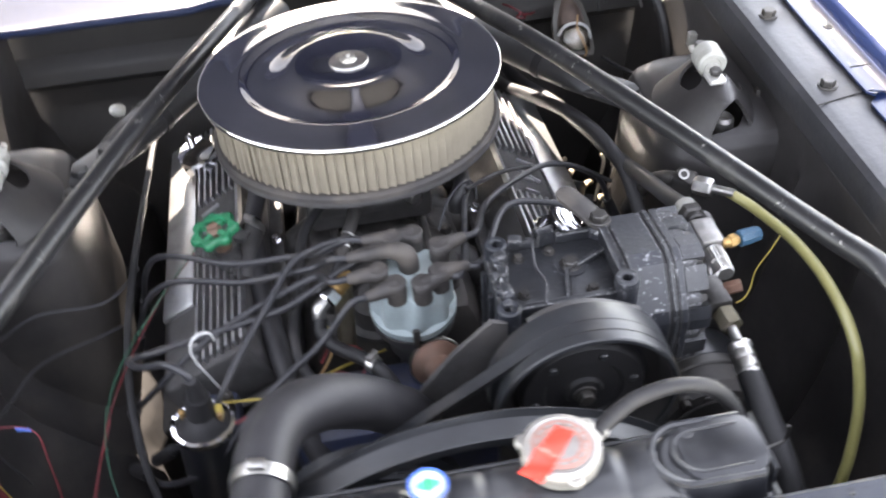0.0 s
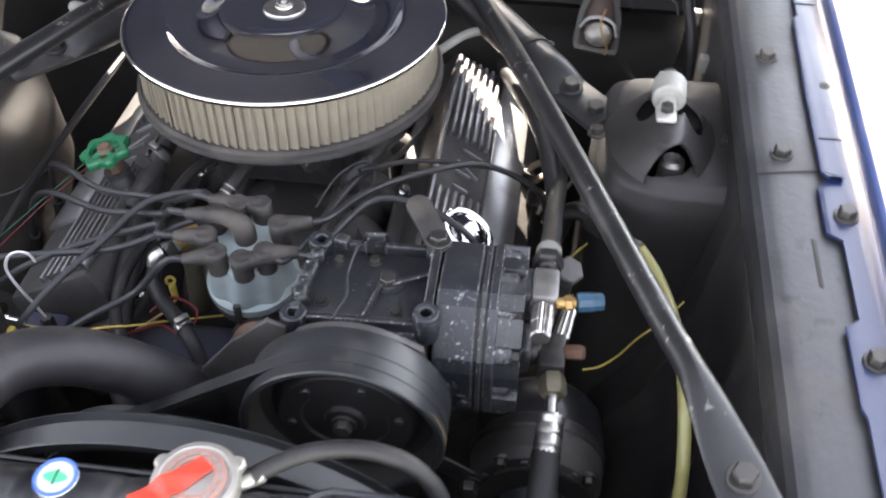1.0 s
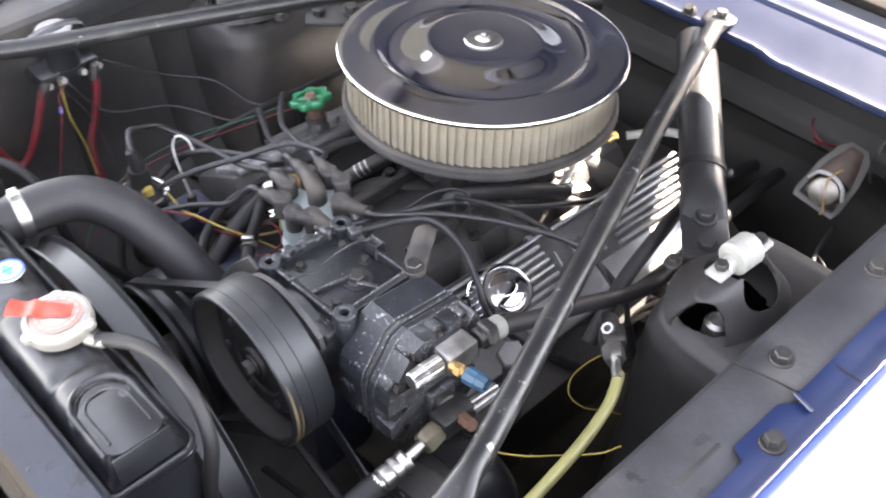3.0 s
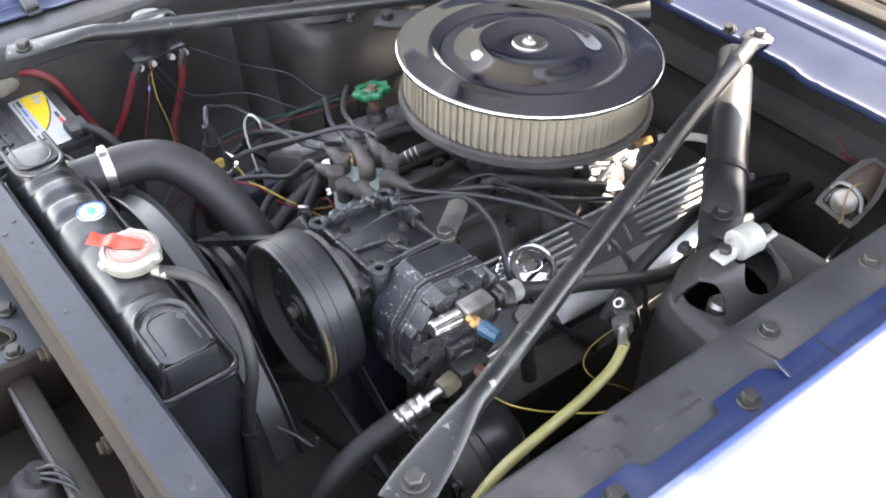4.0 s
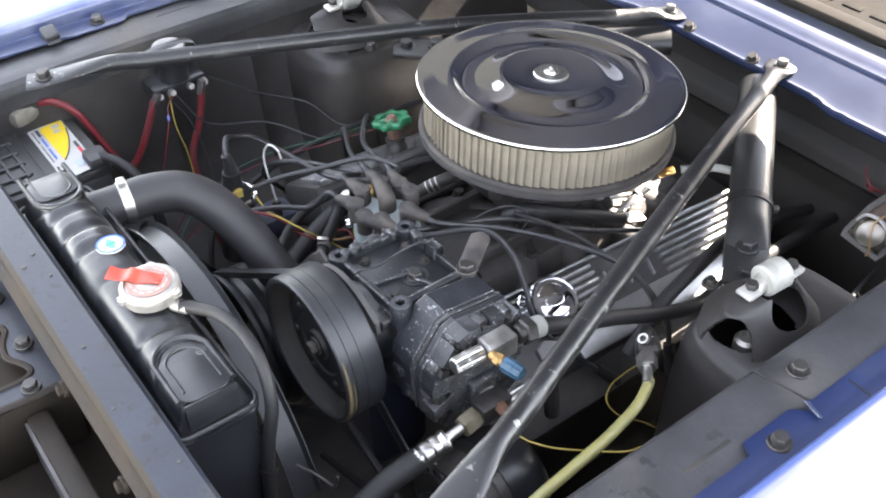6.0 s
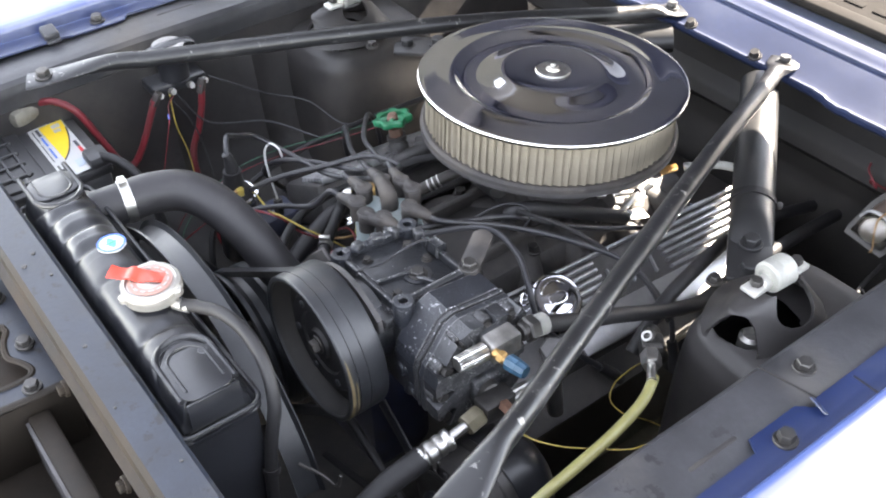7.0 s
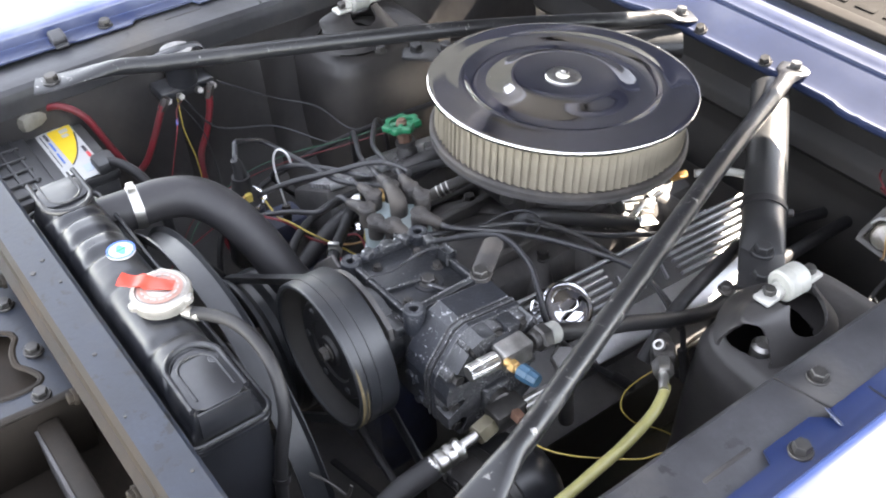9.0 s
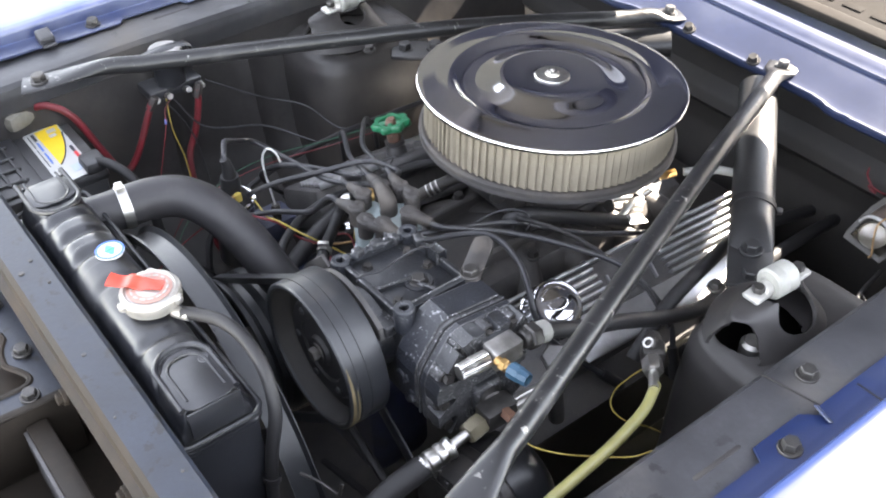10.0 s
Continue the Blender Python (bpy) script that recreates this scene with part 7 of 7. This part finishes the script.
bm = bmesh.new()
prism(bm, LOUT, 0.012, FLAT @ Matrix.Translation((0, 0, 0.001)), 0.002)
part("housing", bm, "lampcase", lamp, "rust-stained housing")
bm = bmesh.new()
prism(bm, [(x * 1.10, z * 1.06) for x, z in LOUT], 0.0026, FLAT @ Matrix.Translation((0, 0, -0.0015)), 0.0009)
part("flange", bm, "duct_grey", lamp, "pale worn flange")
part("upper_shell", sheet(bmesh.new(), lambda u, v: LPM @ Vector(((2 * u - 1) * lens_half(-0.006 + 0.050 * v), -0.0015 - (0.017 - 0.008 * v) * max(0, 1 - (2 * u - 1) ** 2) ** 0.6 * max(0, 1 - v ** 5) ** 0.5, -0.006 + 0.050 * v)), 20, 14, 0.0012), "lampcase", lamp, "rust-brown upper shell")
part("lens", sheet(bmesh.new(), lambda u, v: LPM @ Vector(((2 * u - 1) * lens_half(-0.043 + 0.037 * v), -0.0015 - 0.018 * max(0, 1 - (2 * u - 1) ** 2) ** 0.5 * max(0, 1 - (1 - v) ** 4) ** 0.5, -0.043 + 0.037 * v)), 22, 14, 0.0012), "glass", lamp, "grimy clear lens")
bm = bmesh.new()
lathe(bm, [(0.019, 0.0085), (0.0175, 0.004), (0.010, 0.0012), (0.0, 0.001)], LPM @ Matrix.Translation((0, -0.0015, -0.026)) @ Matrix.Rotation(radians(90), 4, 'X'), 28)
part("reflector", bm, "steel", lamp, "dull bright reflector")
bm = bmesh.new()
tube(bm, [LPM @ Vector(p) for p in ((-0.026, -0.006, -0.020), (-0.018, -0.018, -0.011), (0.0, -0.0225, -0.008), (0.017, -0.019, -0.013), (0.026, -0.006, -0.024))], 0.0032, 10, 6, shape=(1, 0.6))
part("white_clip", bm, "label_white", lamp, "white retaining clip")
bm = bmesh.new()
tube(bm, [LPM @ Vector(p) for p in ((0.004, -0.020, 0.006), (0.0, -0.0250, -0.006), (-0.001, -0.0235, -0.018), (0.006, -0.0200, -0.033), (0.015, -0.008, -0.047), (0.014, -0.002, -0.052))], 0.0013, 8, 6)
part("wire", bm, "orange", lamp, "orange wire")
duct = thing("cable_sleeve", (0.42, 0.29, 0.80), "dull grey split sleeve arching beside the lamp", "sleeve")
DM = axis_matrix((0.421, 0.292, 0.846), (0.22, 0.93, -0.25))
part("shell", sheet(bmesh.new(), lambda u, v: DM @ Vector((0.030 * math.cos(radians(-10 + 205 * u)), 0.034 * math.sin(radians(-10 + 205 * u)), -0.012 + 0.036 * v)), 32, 4, 0.0022), "duct_grey", duct)
part("strand", tube(bmesh.new(), [(0.392, 0.285, 0.800), (0.386, 0.282, 0.838), (0.397, 0.280, 0.866), (0.418, 0.280, 0.872), (0.412, 0.286, 0.845), (0.404, 0.292, 0.81)], 0.0016, 8, 8), "wire", duct)
part("strand", tube(bmesh.new(), [(0.404, 0.290, 0.832), (0.424, 0.284, 0.829), (0.446, 0.276, 0.822), (0.452, 0.268, 0.808)], 0.0024, 8, 8), "boot", duct)
wire("thick black rubber strip hanging beside the apron", [(0.452, 0.285, 0.915), (0.455, 0.262, 0.880), (0.458, 0.240, 0.848), (0.466, 0.215, 0.815), (0.470, 0.195, 0.77), (0.468, 0.18, 0.70)], 0.0075, "rubber")
# dark colour stands in for shade: the sun reaches this wire here
wire("tan wire curling behind the shock tower, coloured dark for shade", [(0.449, 0.148, 0.786), (0.446, 0.135, 0.776), (0.460, 0.118, 0.778), (0.474, 0.105, 0.778)], 0.0016, "engine")
wire("thin tan wire below the curled one", [(0.410, 0.150, 0.775), (0.428, 0.140, 0.770), (0.440, 0.125, 0.758), (0.455, 0.105, 0.752), (0.472, 0.09, 0.752)], 0.0013, "duct_grey")
wire("thin black wire between the lamp and the shock tower", [(0.385, 0.235, 0.75), (0.40, 0.17, 0.765), (0.425, 0.09, 0.79), (0.43, 0.03, 0.83), (0.42, 0.0, 0.82)], 0.003, "rubber")
for s, y, z in ((1, 0.255, 0.815), (1, 0.125, 0.832)):
    t = thing("harness_clip", (0.478, y, z), "small cream clip on the apron", "clip", "harness clips")
    bm = bmesh.new()
    box(bm, (0.474, y, z), (0.012, 0.014, 0.022), 0.003)
    part("clip", bm, "white", t)
kn = thing("bump_stop", (-0.30, 0.06, 0.86), "small off-white rubber stop on the passenger's brace", "stop")
part("cap", lathe(bmesh.new(), [(0, 0), (0.007, 0), (0.008, 0.004), (0.007, 0.013), (0.004, 0.017), (0, 0.0175)], axis_matrix((-0.292, 0.085, 0.872), (-0.7, -0.5, 0.5)), 20), "white", kn)

tb = thing("fender_tab", (-0.56, -0.478, 0.928), "folded dark steel tab on the passenger's fender edge", "tab")
bm = bmesh.new()
box(bm, (-0.563, -0.478, 0.936), (0.026, 0.022, 0.014), 0.004, segs=3, rot=Matrix.Rotation(radians(14), 3, "Y"))
box(bm, (-0.551, -0.478, 0.929), (0.016, 0.020, 0.004), 0.0015)
part("fold", bm, "rail", tb)

# ---- nose shelf in front of the support ----
sh2 = thing("nose_shelf", (-0.05, -0.76, 0.86), "dusty brown-black pressed shelf with an oval hole", "panel")
cut = [(-0.048, -0.731), (-0.042, -0.731), (-0.027, -0.739), (-0.005, -0.742), (0.010, -0.734), (0.025, -0.728), (0.034, -0.733), (0.036, -0.752), (0.030, -0.775), (0.0, -0.80), (-0.05, -0.80), (-0.08, -0.77), (-0.063, -0.742), (-0.054, -0.732)]
out = [(-0.048, -0.704), (-0.45, -0.704), (-0.45, -0.86), (0.054, -0.86), (0.061, -0.79), (0.064, -0.75), (0.064, -0.704), (-0.0479, -0.704)]
bm = bmesh.new()
prism(bm, out + cut + [(-0.0481, -0.7312)], 0.004, Matrix.Translation((0, 0, 0.884)))
part("plate", bm, "crossbar", sh2, "scuffed blue-grey plate")
bm = bmesh.new()
ring = [(x, y, 0.8885) for x, y in cut]
tube(bm, spline(ring + ring[:1], 4), 0.0022, 6, 1, smooth=False, shape=(1.6, 1.0))
part("hole_rim", bm, "undertray", sh2, "raised rolled rim of the hole")
bm = bmesh.new()
tube(bm, [(0.060, -0.80, 0.8875), (0.0625, -0.77, 0.8885), (0.0645, -0.74, 0.8885), (0.0645, -0.706, 0.8885)], 0.003, 8, 6, shape=(1.5, 0.8))
part("bead", bm, "undertray", sh2)
bm = bmesh.new()
box(bm, (0.0, -0.835, 0.800), (1.0, 0.31, 0.004), 0.001)
part("lower_plate", bm, "undertray", sh2, "dull brown lower plate")
bm = bmesh.new()
box(bm, (-0.11, -0.775, 0.868), (0.34, 0.11, 0.003), 0.001)
part("under_plate", bm, "undertray", sh2, "brown dusty plate below the hole")
for x, y in ((0.052, -0.736), (-0.013, -0.721), (-0.10, -0.722)):
    bolt("", (x, y, 0.8895), (0, 0, 1), 0.0075, 0.008, "steel_dark", sh2)
bm = bmesh.new()
box(bm, (0.0655, -0.775, 0.845), (0.003, 0.145, 0.082), 0.001)
part("drop_panel", bm, "undertray", sh2, "brown dusty side panel below the plate")
hl = thing("headlamp_bucket", (0.19, -0.78, 0.75), "grey plastic back of a lamp in the nose", "lamp back")
part("shell", lathe(bmesh.new(), [(0, 0), (0.020, 0), (0.024, -0.006), (0.026, -0.02), (0.045, -0.03), (0.065, -0.06), (0.07, -0.10), (0, -0.10)], axis_matrix((0.187, -0.772, 0.858), (-0.2, 0.35, 1)), 32), "hose", hl)
part("socket", lathe(bmesh.new(), [(0, 0.012), (0.010, 0.012), (0.012, 0.0), (0, 0.0)], axis_matrix((0.187, -0.772, 0.858), (-0.2, 0.35, 1)), 20), "rubber", hl)
for k in range(3):
    part("wire", tube(bmesh.new(), [(0.187 + 0.006 * k, -0.770, 0.868), (0.205 + 0.008 * k, -0.755, 0.880 - 0.004 * k), (0.226 + 0.006 * k, -0.748, 0.868), (0.236, -0.760 + 0.004 * k, 0.82)], 0.0018, 8, 6), "wire", hl)

con = thing("condenser", (0.27, -0.735, 0.45), "dark finned condenser core ahead of the radiator support", "condenser")
bm = bmesh.new()
box(bm, (0.284, -0.742, 0.672), (0.43, 0.022, 0.40), 0.003)
part("core", bm, "undertray", con)
fin = bmesh.new()
box(fin, (0.284, -0.7545, 0.866), (0.425, 0.004, 0.0018), 0)
first = part("fin", fin, "alu_dark", con)
for k in range(1, 46):
    copy = new("fin", first.data)
    copy.parent = con
    copy.matrix_parent_inverse = con.matrix_world.inverted()
    copy.location = (0, 0, -0.0085 * k)
part("front_web", sheet(bmesh.new(), lambda u, v: Vector((-0.46 + 0.90 * u, -0.7105 + 0.004 * v, 0.9365 - (0.048 + 0.010 * math.sin(u * 21) * math.sin(u * 8)) * v)), 90, 6, 0.0018), "undertray", sup, "dusty brown web under the crossbar's front lip")
for x, z in ((0.09, 0.905), (0.235, 0.907), (-0.12, 0.906)):
    bolt("", (x, -0.7125, z), (0, -1, 0.1), 0.0065, 0.007, "undertray", sup)

bm = bmesh.new()
tube(bm, [(0.262, -0.56, 0.842), (0.285, -0.55, 0.842), (0.305, -0.545, 0.842), (0.309, -0.543, 0.850), (0.309, -0.541, 0.858)], 0.0018, 8, 6)
tagged(part("hook_rod", bm, "steel_dark"), "thin dark hooked rod beside the radiator", "hook")
